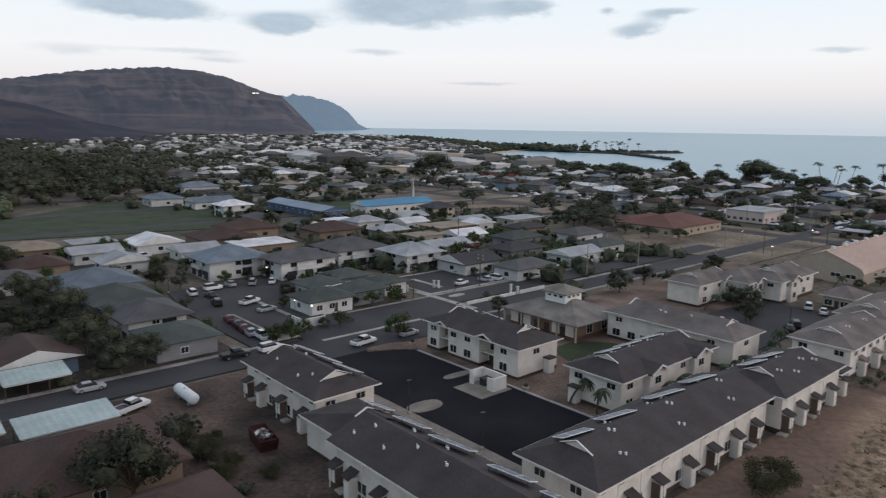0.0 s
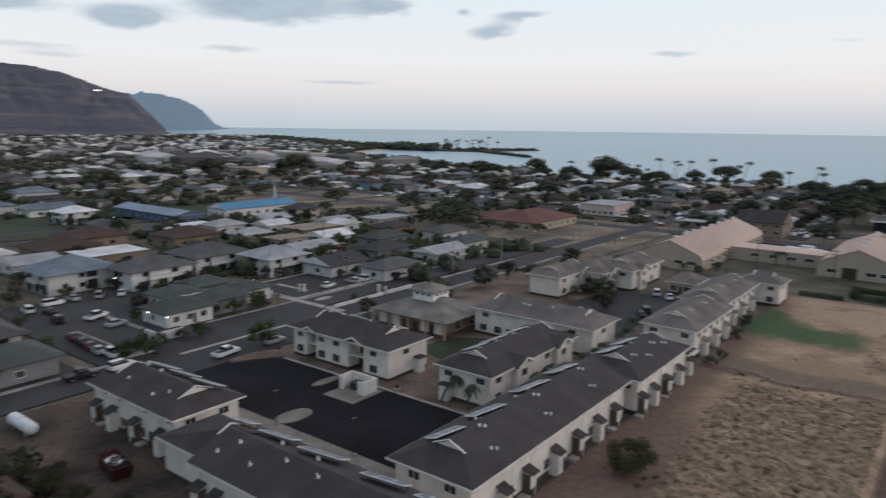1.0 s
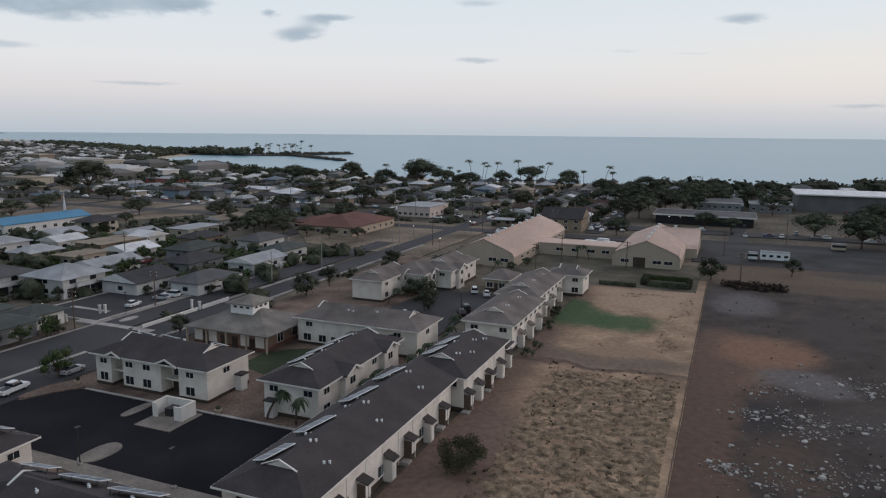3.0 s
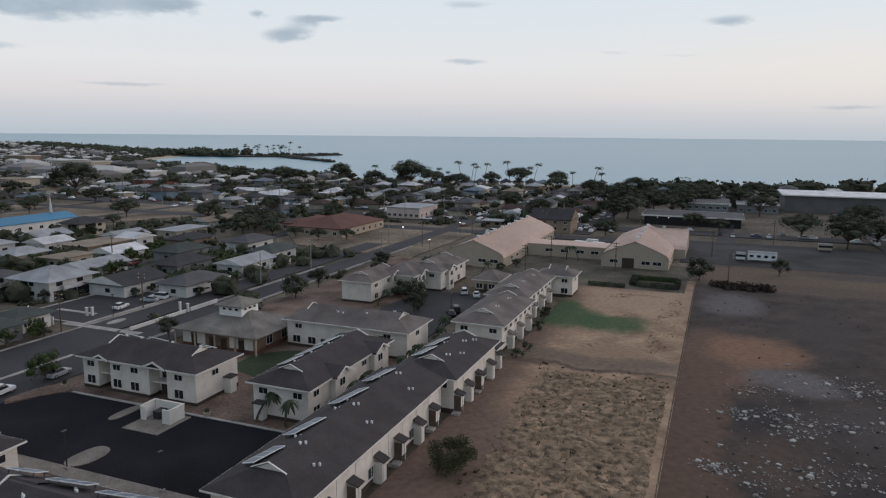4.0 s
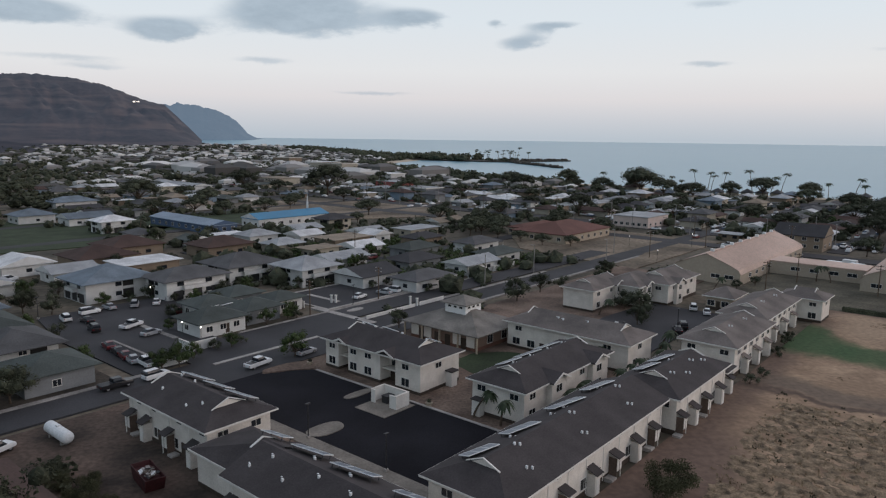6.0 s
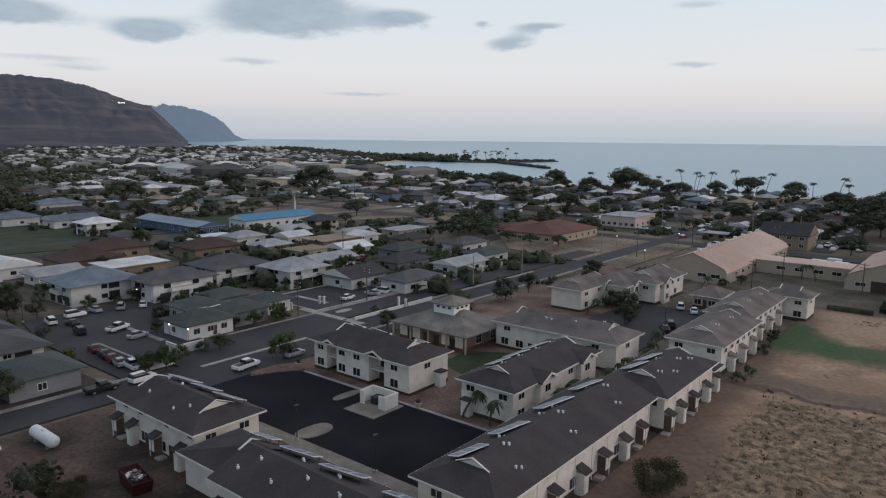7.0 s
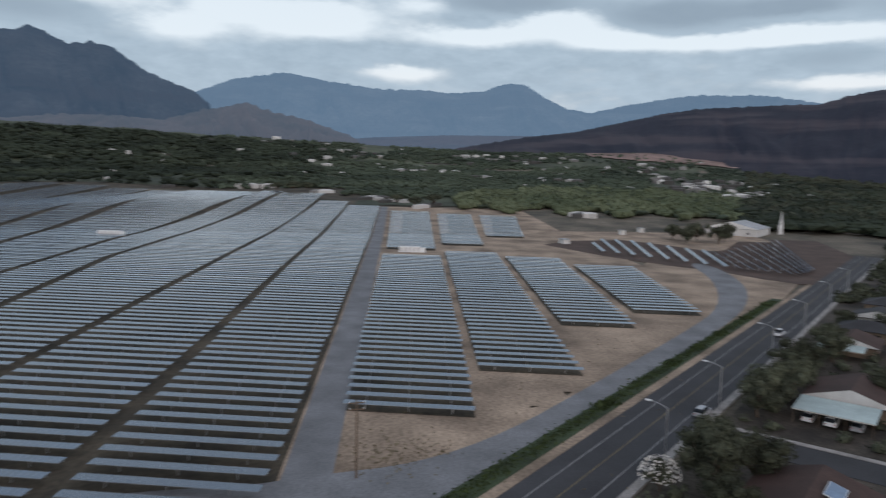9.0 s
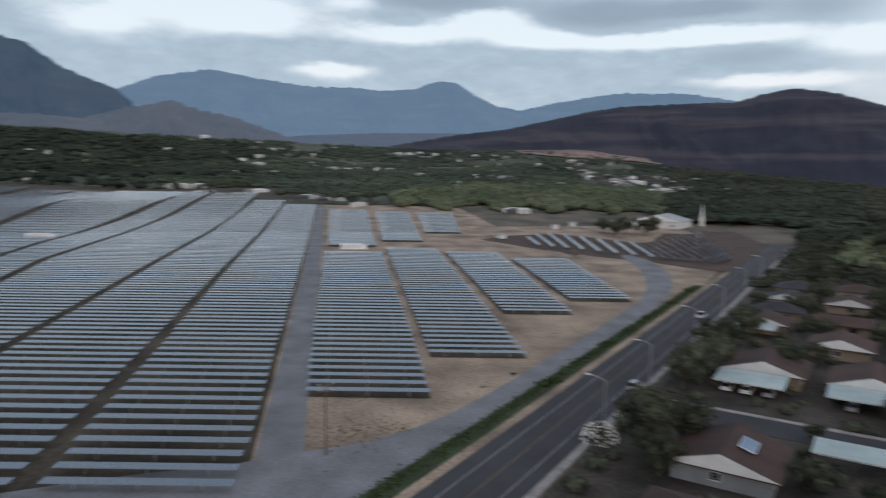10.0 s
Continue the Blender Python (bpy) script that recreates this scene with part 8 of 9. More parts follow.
def small_field():
    """The second, older field of solar rows, which run away from the road and fan out a little."""
    near_x = [(106, -350), (119, -335), (131, -319), (142, -303), (157, -283), (164, -276), (172, -279), (182, -290), (200, -318), (214, -339)]
    reach = [(106, 42), (113, 76), (124, 82), (138, 67), (154, 66), (158, 84), (163, 112), (171, 136), (182, 150), (214, 112)]
    veer = [(106, 8), (124, 12), (142, 15), (157, 15), (164, 17.5), (172, 20), (182, 23), (214, 25)]
    for i in range(18):
        y = 106.6 + (i * 5.7 if i < 8 else 39.9 + (i - 7) * 3.6)
        x0, ln, v = line(near_x, y), line(reach, y), radians(line(veer, y))
        xc, yc = x0 - ln / 2 * math.cos(v), y + ln / 2 * math.sin(v)
        th = empty("solar_row", pose(xc, yc, ground_z(xc, yc), 0, 0, 360 - math.degrees(v)), "long pale solar row on dark soil", "solar panel", "rows of the small solar field")
        bm = bmesh.new()
        half, lean = (0.8, radians(25)) if i < 8 else (0.6, radians(-10))
        run, rise = half * math.cos(lean), half * math.sin(lean)
        n = Vector((0, -math.sin(lean), math.cos(lean))) * 0.06
        lo = [bm.verts.new(c) for c in ((-ln / 2, -run, 1.6 - rise), (ln / 2, -run, 1.6 - rise), (ln / 2, run, 1.6 + rise), (-ln / 2, run, 1.6 + rise))]
        hi = [bm.verts.new(w.co + n) for w in lo]
        bm.faces.new(lo[::-1]).material_index = 1
        uv = bm.loops.layers.uv.verify()
        top = bm.faces.new(hi)
        for lp in top.loops:
            lp[uv].uv = (lp.vert.co.x, lp.vert.co.y)
        for k in range(4):
            bm.faces.new((lo[k], lo[(k + 1) % 4], hi[(k + 1) % 4], hi[k])).material_index = 1
        part("module_strip", bm, [PANEL_OLD, RACK_STEEL], th)
        for k in range(3):
            u = -ln / 2 + ln * (k + 0.5) / 3
            under("post", shared("post", "tall_post", lambda: boxes((-0.08, 0.08, -0.08, 0.08, -0.8, 1.6)), (STEEL,)), th, pose(u, 0, 0))


small_field()
slab("ground_small_field", [(-392, 84), (-342, 104), (-309, 124), (-292, 139), (-270, 149), (-258, 157), (-262, 175), (-300, 215), (-345, 240), (-440, 275), (-455, 262), (-425, 215), (-378, 185), (-366, 172), (-400, 158), (-425, 140), (-415, 105)], 0.06, mat("red_brown_soil", (0.075, 0.05, 0.04), 0.95, 0.3, 0.08, 1.0), "dark red-brown soil of the small solar field", "ground", world=True)


def inverter(x, y, ln, label):
    th = empty("inverter_station", pose(x, y, ground_z(x, y), 0, 0, ROW_TURN + 4), label, "inverter station", "inverter stations")
    part("base", boxes((-ln / 2 - 0.4, ln / 2 + 0.4, -1.8, 1.8, -0.6, 0.25)), CONCRETE, th)
    part("cabinet", boxes((-ln / 2, ln / 2 - 2.4, -1.3, 1.3, 0.25, 3.0)), METALWHITE, th, "white steel inverter cabinet")
    part("transformer", boxes((ln / 2 - 2.2, ln / 2, -1.2, 1.2, 0.25, 2.5)), METALWHITE, th)
    for i in range(5):
        u = -ln / 2 + (ln - 2.4) * (i + 0.5) / 5
        part("vent_grille", boxes((u - 0.5, u + 0.5, -1.34, -1.28, 0.6, 2.5)), mat("grille_grey", (0.5, 0.51, 0.52), 0.5, 0.1), th)


inverter(-347, 8, 13, "white inverter station between two solar blocks")
inverter(-409, -163, 15, "white inverter station between two solar blocks")
x, y = -400, 98
sh = empty("pump_shed", pose(x, y, ground_z(x, y), 0, 0, 15), "small white shed with a flat roof", "shed")
part("wall", boxes((-3, 3, -2, 2, -0.6, 2.6)), WHITE, sh)
part("roof", boxes((-3.4, 3.4, -2.4, 2.4, 2.6, 2.8)), HOUSE_ROOFS[RL], sh)
for x, y in ((-455, 150), (-470, 168)):
    sh = empty("pump_shed", pose(x, y, ground_z(x, y), 0, 0, 15), "small white shed with a flat roof", "shed")
    part("wall", boxes((-2, 2, -1.6, 1.6, -0.6, 3.0)), WHITE, sh)
    part("roof", boxes((-2.3, 2.3, -1.9, 1.9, 3.0, 3.2)), HOUSE_ROOFS[RL], sh)

# ---- roadside: lamps, poles, wires, hedge ----


def street_lamp(a, b, turn, h=8.6, arm=2.6):
    th = empty("street_lamp", place(a, b, turn, 0.05), "grey steel street lamp with a curved arm", "street lamp", "street lamps")
    bm = bmesh.new()
    tube(bm, (0, 0, -0.3), (0, 0, h - 0.6), 0.12, 0.08, 8)
    part("pole", bm, STEEL, th)
    bm = bmesh.new()
    p = Vector((0, 0, h - 0.6))
    for i in range(5):
        t = (i + 1) / 5
        q = Vector((-arm * t, 0, h - 0.6 + 0.6 * math.sin(t * math.pi / 2)))
        tube(bm, p, q, 0.06, 0.05, 6)
        p = q
    part("arm", bm, STEEL, th)
    hd = part("head", boxes((-arm - 0.75, -arm + 0.1, -0.17, 0.17, h - 0.06, h + 0.1)), METALWHITE, th)
    part("lens", boxes((-arm - 0.65, -arm - 0.1, -0.13, 0.13, h - 0.12, h - 0.06)), LAMPGLASS, hd)
    return th


for b in (40, 96.5, 124.5, 166, 205, 248, 290):
    street_lamp(-32.6 + skew(b), b, 0)


def utility_pole(a, b, h=11.0, turn=0.0, arms=2, world=None):
    th = empty("utility_pole", place(a, b, turn) if not world else pose(*world, ground_z(*world), 0, 0, turn), "weathered wooden utility pole with cross-arms", "utility pole", "utility poles")
    bm = bmesh.new()
    tube(bm, (0, 0, -0.5), (0, 0, h), 0.17, 0.11, 8)
    part("pole", bm, WOODPOLE, th)
    for i in range(arms):
        part("cross_arm", boxes((-0.06, 0.06, -1.1, 1.1, h - 0.5 - 0.9 * i, h - 0.36 - 0.9 * i)), WOODPOLE, th)
        for v in (-0.95, 0.95):
            part("insulator", boxes((-0.05, 0.05, v - 0.05, v + 0.05, h - 0.36 - 0.9 * i, h - 0.16 - 0.9 * i)), METALWHITE, th)
    return th


utility_pole(0, 0, 11.0, 10, 2, world=(-89.2, -4.9))
for a, b, h in ((206, 55, 9), (228, 52, 9), (222, 30, 9), (240, 104, 9.5), (170, 184, 9), (127, 129, 8.5), (104, 128.8, 8.5), (280, 98, 10), (294, 30, 10), (294, 70, 10), (300, -20, 10), (214, -3, 9), (262, 2, 9), (300, 110, 10), (336, 200, 11), (336, 250, 11), (336, 300, 11), (336, 350, 11)):
    utility_pole(a, b, h)


def light_pole(a, b, h):
    th = empty("light_pole", place(a, b), "tall pale street light pole in the town", "street lamp", "town light poles")
    bm = bmesh.new()
    tube(bm, (0, 0, -0.4), (0, 0, h), 0.16, 0.11, 6)
    part("pole", bm, OLD_CONCRETE, th)
    bm = bmesh.new()
    tube(bm, (0, 0, h - 0.15), (-2.2, 0, h + 0.25), 0.07, 0.06, 5)
    part("arm", bm, STEEL, th)


for a, b, h in ((316, 118, 11), (316, 146, 11), (316, 178, 11), (316, 214, 11), (316, 252, 11), (334, 132, 11), (334, 166, 11), (334, 232, 12), (334, 284, 12), (334, 330, 12), (316, 300, 11), (316, 350, 11), (316, 400, 11), (334, 420, 12), (296, 205, 10),
                (312, 84, 10), (312, 58, 10), (334, 70, 10), (334, 34, 10), (316, -22, 10), (214, 108, 9), (240, 118, 9), (186, 118.8, 9), (160, 118.8, 9)):
    light_pole(a, b, h)


def court_lamp(a, b, h=5.0):
    th = empty("lamp_post", place(a, b, 0, 0.04), "slim dark lamp post beside the court", "lamp post", "court lamp posts")
    bm = bmesh.new()
    tube(bm, (0, 0, -0.2), (0, 0, h), 0.09, 0.07, 8)
    part("pole", bm, DARKMETAL, th)
    part("base", boxes((-0.22, 0.22, -0.22, 0.22, -0.1, 0.35)), CONCRETE, th)
    part("head", boxes((-0.35, 0.35, -0.2, 0.2, h, h + 0.14)), DARKMETAL, th)


for a, b in ((59.5, 75.2), (59.6, 60.0), (96, 104.2), (131, 62), (150, 58), (118, 128.9), (60, 171)):
    court_lamp(a, b)


def hedge():
    """The weedy strip between the gravel track and the main road."""
    r = random.Random(12)
    vs, fs = [], []
    for _ in range(7000):
        b = r.uniform(35, 250)
        a = -49.9 + skew(b) + 0.2 + r.gauss(0, 0.85)
        x, y = spot(a, b)
        s = r.uniform(0.10, 0.26) * (1.8 if noise.noise(Vector((b * 0.11, 0, 3))) > 0.25 else 1.0)
        t = r.uniform(0, 6.28)
        z = s * r.uniform(0.2, 1.2)
        k = len(vs)
        dx, dy = s * math.cos(t), s * math.sin(t)
        vs += [(x - dx, y - dy, z - s * 0.6), (x + dx, y + dy, z - s * 0.6), (x + dx * 0.6 - dy * 0.5, y + dy * 0.6 + dx * 0.5, z + s * 0.7), (x - dx * 0.8 - dy * 0.3, y - dy * 0.8 + dx * 0.3, z + s * 0.5)]
        fs.append((k, k + 1, k + 2, k + 3))
    me = bpy.data.meshes.new("verge_weeds")
    me.from_pydata(vs, [], fs)
    me.materials.append(LEAF_B)
    tagged(new("verge_weeds", me), "green weeds along the roadside verge", "weeds", kind="stuff")


hedge()
slab("lawn_verge", strip(-51.2, -47.4, 30, 255), 0.115, LAWN, "thin green grass verge by the main road", "verge")


def tufts(name, n, where, size, material, label, seed, blades=5, broad=0.32, tall=0.7):
    r = random.Random(seed)
    vs, fs = [], []
    for _ in range(n):
        a, b = where(r)
        if a is None:
            continue
        x, y = spot(a, b)
        s = size * r.uniform(0.5, 1.4)
        for _ in range(blades):
            t = r.uniform(0, 6.28)
            dx, dy = math.cos(t), math.sin(t)
            k = len(vs)
            w = s * broad
            ox, oy = x + r.gauss(0, s * 0.3), y + r.gauss(0, s * 0.3)
            lean = r.uniform(0.2, 0.9) * s
            vs += [(ox - dy * w, oy + dx * w, -0.1), (ox + dy * w, oy - dx * w, -0.1), (ox + dx * lean + dy * w * 0.7, oy + dy * lean - dx * w * 0.7, s * tall), (ox + dx * lean - dy * w * 0.7, oy + dy * lean + dx * w * 0.7, s * tall * 0.86)]
            fs.append((k, k + 1, k + 2, k + 3))
    me = bpy.data.meshes.new(name)
    me.from_pydata(vs, [], fs)
    me.materials.append(material)
    return tagged(new(name, me), label, "grass", kind="stuff")


STRAW = mat("straw", (0.22, 0.165, 0.108), 0.9, 0.3, 0.12, 1.0, 0.0, tint=(0.31, 0.24, 0.158))


def in_field(r):
    a, b = r.uniform(42, 121), 7 + 22 * r.random() ** 1.2
    return (a, b) if noise.noise(Vector((a * 0.55, b * 0.55, 2))) > -0.05 else (None, None)


def straw_mat():
    """Matted dry grass: a low lumpy sheet over the field, with bare hollows between the clumps."""
    vs, fs = [], []
    na, nb = 250, 78
    for i in range(na + 1):
        for j in range(nb + 1):
            a, b = 40 + 82.5 * i / na, 6.2 + 27 * j / nb
            p = Vector((a, b, 0))
            edge = smooth(0, 2.5, a - 41) * smooth(0, 2.5, 121.5 - a) * smooth(0, 0.8, b - 6.4) * smooth(0, 5, 29.5 + 2.5 * smooth(80, 105, a) + 2.5 * noise.noise(p * 0.2) - b)
            h = 0.33 * noise.noise(p * 0.7) + 0.20 * noise.noise(p * 2.1 + Vector((7, 0, 0))) + 0.16 * noise.noise(p * 0.22)
            x, y = spot(a, b)
            vs.append((x, y, -0.22 + edge * (0.30 + h)))
    for i in range(na):
        for j in range(nb):
            k = i * (nb + 1) + j
            fs.append((k, k + nb + 1, k + nb + 2, k + 1))
    me = bpy.data.meshes.new("straw_mat")
    me.from_pydata(vs, [], fs)
    me.polygons.foreach_set("use_smooth", [True] * len(fs))
    m = mat("matted_straw", (0.110, 0.081, 0.054), 0.95, 0.36, 0.75, 4.5, 0.7, tint=(0.235, 0.174, 0.114))
    me.materials.append(m)
    tagged(new("straw_mat", me), "matted straw-coloured dry grass in uneven clumps", "grass", kind="stuff")


straw_mat()
tufts("field_weeds", 420, lambda r: (lambda a, b: (a, b) if noise.noise(Vector((a * 0.16, b * 0.3, 9))) > 0.02 else (None, None))(r.uniform(45, 124), r.uniform(7, 30)), 0.34, mat("olive_weeds", (0.055, 0.052, 0.032), 0.9, 0.35, 0.2, 1.0, 0.0), "dark olive weeds among the dry grass", 25, 9, 0.2, 0.6)
tufts("dry_grass_tufts", 6000, in_field, 0.26, STRAW, "straw-coloured grass tufts in the dry field", 21, 6, 0.12, 0.9)


def far_field(r):
    a, b = r.uniform(136, 190), r.uniform(8, 26)
    return (a, b) if noise.noise(Vector((a * 0.15, b * 0.2, 4))) > 0.05 and not (140 < a < 184 and b > 13) else (None, None)


tufts("dry_grass_tufts_far", 1500, far_field, 0.26, STRAW, "short straw-coloured grass in the field", 22, 6, 0.1, 0.8)
tufts("waste_weeds", 160, lambda r: (r.uniform(40, 200), r.uniform(-60, 1)), 0.3, mat("dull_weeds", (0.07, 0.065, 0.04), 0.9, 0.35, 0.2, 1.0, 0.0), "dull weeds on the wasteland", 23, 4)
tufts("sand_weeds", 420, lambda r: grid(r.uniform(-200, -84), r.uniform(-6, 60)) if r.random() < 0.4 else grid(-97 + r.gauss(0, 4), 1 + r.gauss(0, 4)), 0.26, mat("grey_weeds", (0.16, 0.14, 0.09), 0.9, 0.35, 0.2, 1.0, 0.0), "grey-green weeds on the sandy soil", 24, 4)


def rubble():
    """Broken concrete and stones strewn over the wasteland."""
    r = random.Random(31)
    vs, fs = [], []
    n = 0
    heaps = [(113.3, -9.8, 1.6, 2.2), (112.0, -3.8, 1.2, 1.5), (108.4, -11.3, 2.2, 2.2), (123.7, -6.6, 1.6, 2.4), (132.7, -21.3, 2.2, 3.5), (93.6, -11.4, 2.0, 2.6), (91.4, -0.5, 1.0, 1.4), (95.8, -16.7, 2.6, 2.6), (128.8, -25.7, 3, 4), (89.8, -6.0, 2, 2.2), (112.6, -16.2, 1.5, 2.5), (104, -9, 12, 7), (122, -18, 10, 7), (80, -12, 9, 6), (66, -8, 9, 5)]
    while n < 1900:
        a0, b0, sa, sb = r.choice(heaps)
        a, b = r.gauss(a0, sa), r.gauss(b0, sb)
        if b > 2.5:
            continue
        n += 1
        x, y = spot(a, b)
        s = min(0.34, 0.062 * math.exp(r.gauss(0, 0.75)))
        k = len(vs)
        t = r.uniform(0, 6.28)
        c, q = math.cos(t), math.sin(t)
        for px, py, pz in ((-1, -1, -0.5), (1, -1, -0.5), (1, 1, -0.5), (-1, 1, -0.5), (-1, -1, 1), (1, -1, 1), (1, 1, 1), (-1, 1, 1)):
            px, py, pz = (v * r.uniform(0.45, 1.1) * s for v in (px * 1.3, py, pz * 0.7))
            vs.append((x + px * c - py * q, y + px * q + py * c, 0.03 + pz))
        for f in ((4, 5, 6, 7), (0, 1, 5, 4), (1, 2, 6, 5), (2, 3, 7, 6), (3, 0, 4, 7)):
            fs.append(tuple(k + i for i in f))
    me = bpy.data.meshes.new("rubble")
    me.from_pydata(vs, [], fs)
    m = bpy.data.materials.new("rubble_mix")
    m.use_nodes = True
    nt = m.node_tree
    g, rp = nt.nodes.new("ShaderNodeNewGeometry"), nt.nodes.new("ShaderNodeValToRGB")
    rp.color_ramp.elements[0].color, rp.color_ramp.elements[1].color = (0.06, 0.055, 0.05, 1), (0.46, 0.45, 0.43, 1)
    nt.links.new(g.outputs["Random Per Island"], rp.inputs[0]), nt.links.new(rp.outputs[0], nt.nodes["Principled BSDF"].inputs["Base Color"])
    nt.nodes["Principled BSDF"].inputs["Roughness"].default_value = 0.9
    me.materials.append(m)
    tagged(new("rubble", me), "pale broken concrete and stones on the wasteland", "rubble", kind="stuff")


rubble()

# ---- low walls and gate posts of the gardens ----


def low_wall(a0, a1, b0, b1, h, label="low white garden wall with a flat cap"):
    th = empty("garden_wall", place((a0 + a1) / 2, (b0 + b1) / 2, 0, 0), label, "wall", "garden walls")
    x, y = (a1 - a0) / 2, (b1 - b0) / 2
    part("wall", boxes((-x, x, -y, y, -0.4, h)), WHITE, th)
    part("cap", boxes((-x - 0.05, x + 0.05, -y - 0.05, y + 0.05, h, h + 0.08)), TRIM, th)


for spec in ((110.2, 127, 116.0, 116.2, 0.75), (128.6, 138, 115.9, 116.1, 0.9), (136.0, 136.2, 148.5, 152.8, 1.7), (136.2, 142, 148.3, 148.5, 1.7), (154.5, 159.5, 128.6, 128.8, 1.8), (154.3, 154.5, 128.6, 132.5, 1.8), (108.0, 108.2, 136, 142.5, 1.4),
             (166, 176, 129.5, 129.7, 1.5), (180, 192, 130.2, 130.4, 1.4), (70.0, 75.4, 123.2, 123.4, 1.8), (69.8, 70.0, 123.2, 127.6, 1.8), (60.8, 66.4, 118.5, 118.7, 1.2)):
    low_wall(*spec)
for a, b in ((115.7, 134.6), (116.4, 133.7), (127.9, 116.2), (128.4, 119.0)):
    gp = empty("gate_post", place(a, b, 0, 0), "white square gate post", "post", "gate posts")
    part("shaft", boxes((-0.22, 0.22, -0.22, 0.22, -0.3, 1.9)), WHITE, gp)
    part("cap", boxes((-0.3, 0.3, -0.3, 0.3, 1.9, 2.05)), TRIM, gp)
for a, b, s in ((109.5, 106.0, 1.3), (111.5, 105.6, 1.5), (107.5, 105.4, 1.2), (90, 131.5, 1.4), (87, 132, 1.3), (133.3, 156.5, 1.5), (120, 115.2, 1.1), (123.5, 115.2, 0.9)):
    plant(T_BUSH[int(a) % 3], a, b, s)
for a, b, s in ((96.3, 131.8, 0.6), (107.6, 134.0, 0.6), (92.8, 133, 0.5), (94.4, 143.4, 0.7), (87.8, 141.0, 0.6), (98.4, 145.0, 0.55), (80, 175.6, 0.75), (90, 176.6, 0.7), (98.5, 164.6, 0.7), (104, 131.5, 0.5), (80.6, 129.0, 0.65), (87.6, 130.0, 0.5), (130.5, 105.8, 0.6)):
    plant(T_MID[int(a) % 4], a, b, s)

def garden_lamp(a, b, h):
    th = empty("garden_lamp", place(a, b, 0, 0), "lit white globe lamp on a thin post", "lamp", "lit lamps")
    bm = bmesh.new()
    tube(bm, (0, 0, -0.3), (0, 0, h), 0.06, 0.05, 6)
    part("post", bm, DARKMETAL, th)
    bm = bmesh.new()
    bmesh.ops.create_icosphere(bm, subdivisions=2, radius=0.14, matrix=Matrix.Translation((0, 0, h + 0.15)))
    part("globe", bm, GLOW, th, "glowing white globe", smooth_faces=True)


GLOW = bpy.data.materials.new("lamp_glow")
GLOW.use_nodes = True
GLOW.node_tree.nodes["Principled BSDF"].inputs["Emission Color"].default_value = (1.0, 0.93, 0.82, 1)
GLOW.node_tree.nodes["Principled BSDF"].inputs["Emission Strength"].default_value = 5.0
for a, b, h in ((148.1, 288.5, 2.6), (108.9, 144.6, 2.6), (98.6, 141.6, 2.6), (92.4, 130.2, 2.6), (75.6, 136.4, 2.4), (76.0, 129.8, 2.4), (87.8, 173, 2.6), (276.8, 102.4, 5), (286.0, 66, 4), (232.2, 97.8, 4), (259.5, 121, 4), (347.0, 27.6, 3.5), (347.0, 22.5, 3.5)):
    garden_lamp(a, b, h)

# ---- clipped hedges before the warehouse ----


def clipped_hedge(a0, a1, b0, b1, h, seed):
    r = random.Random(seed)
    th = empty("hedge", place((a0 + a1) / 2, (b0 + b1) / 2, 0, 0), "clipped green hedge before the tan warehouse", "hedge", "clipped hedges")
    hx, hy = (a1 - a0) / 2, (b1 - b0) / 2
    bm = boxes((-hx * 0.94, hx * 0.94, -hy * 0.94, hy * 0.94, -0.3, h * 0.93))
    for _ in range(int(90 * (hx * hy + (hx + hy) * h))):
        f = r.random()
        u, v, w = r.uniform(-hx, hx), r.uniform(-hy, hy), r.uniform(0, h)
        if f < 0.45:
            w = h
        elif f < 0.72:
            u = r.choice((-hx, hx))
        else:
            v = r.choice((-hy, hy))
        q = Euler((r.uniform(0, 6.28), r.uniform(0, 6.28), r.uniform(0, 6.28))).to_quaternion()
        s = r.uniform(0.12, 0.26)
        bm.faces.new([bm.verts.new(Vector((u, v, w)) + q @ Vector(p) * s) for p in ((-0.6, -0.3, 0), (0.5, -0.4, 0.1), (0.6, 0.4, 0), (-0.4, 0.5, 0.1))])
    part("leaves", bm, LEAF_B if seed % 2 else LEAF, th)


clipped_hedge(209.4, 211.0, 10.5, 23.5, 1.2, 1)
clipped_hedge(199.6, 201.0, 9.8, 21.5, 1.3, 2)
clipped_hedge(201.0, 209.4, 21.6, 23.2, 1.2, 4)
clipped_hedge(201.0, 209.4, 9.6, 11.0, 1.2, 6)
clipped_hedge(196.4, 198.0, 24, 34, 1.0, 8)
for a, b, s in ((212, 3, 0.5), (211.5, 0, 0.45), (212.6, -3, 0.5), (211.4, -6, 0.5), (212, -9, 0.45), (211, -12.5, 0.45), (206, -16, 0.4)):
    plant(T_MID[int(a + b) % 4], a, b, s)
for a, b, s in ((166, 3.0, 0.9), (158, 5.2, 0.6), (142, 6.6, 0.6), (135, 36.0, 0.7), (208, 26, 0.9), (206, 30, 0.8), (228, 8, 0.9)):
    plant(T_BUSH[int(a) % 3], a, b, s)

# ---- fence of the field ----


FENCE_RUST = mat("weathered_wire", (0.13, 0.105, 0.09), 0.8, 0.25, 0.4, 4, 0.0)


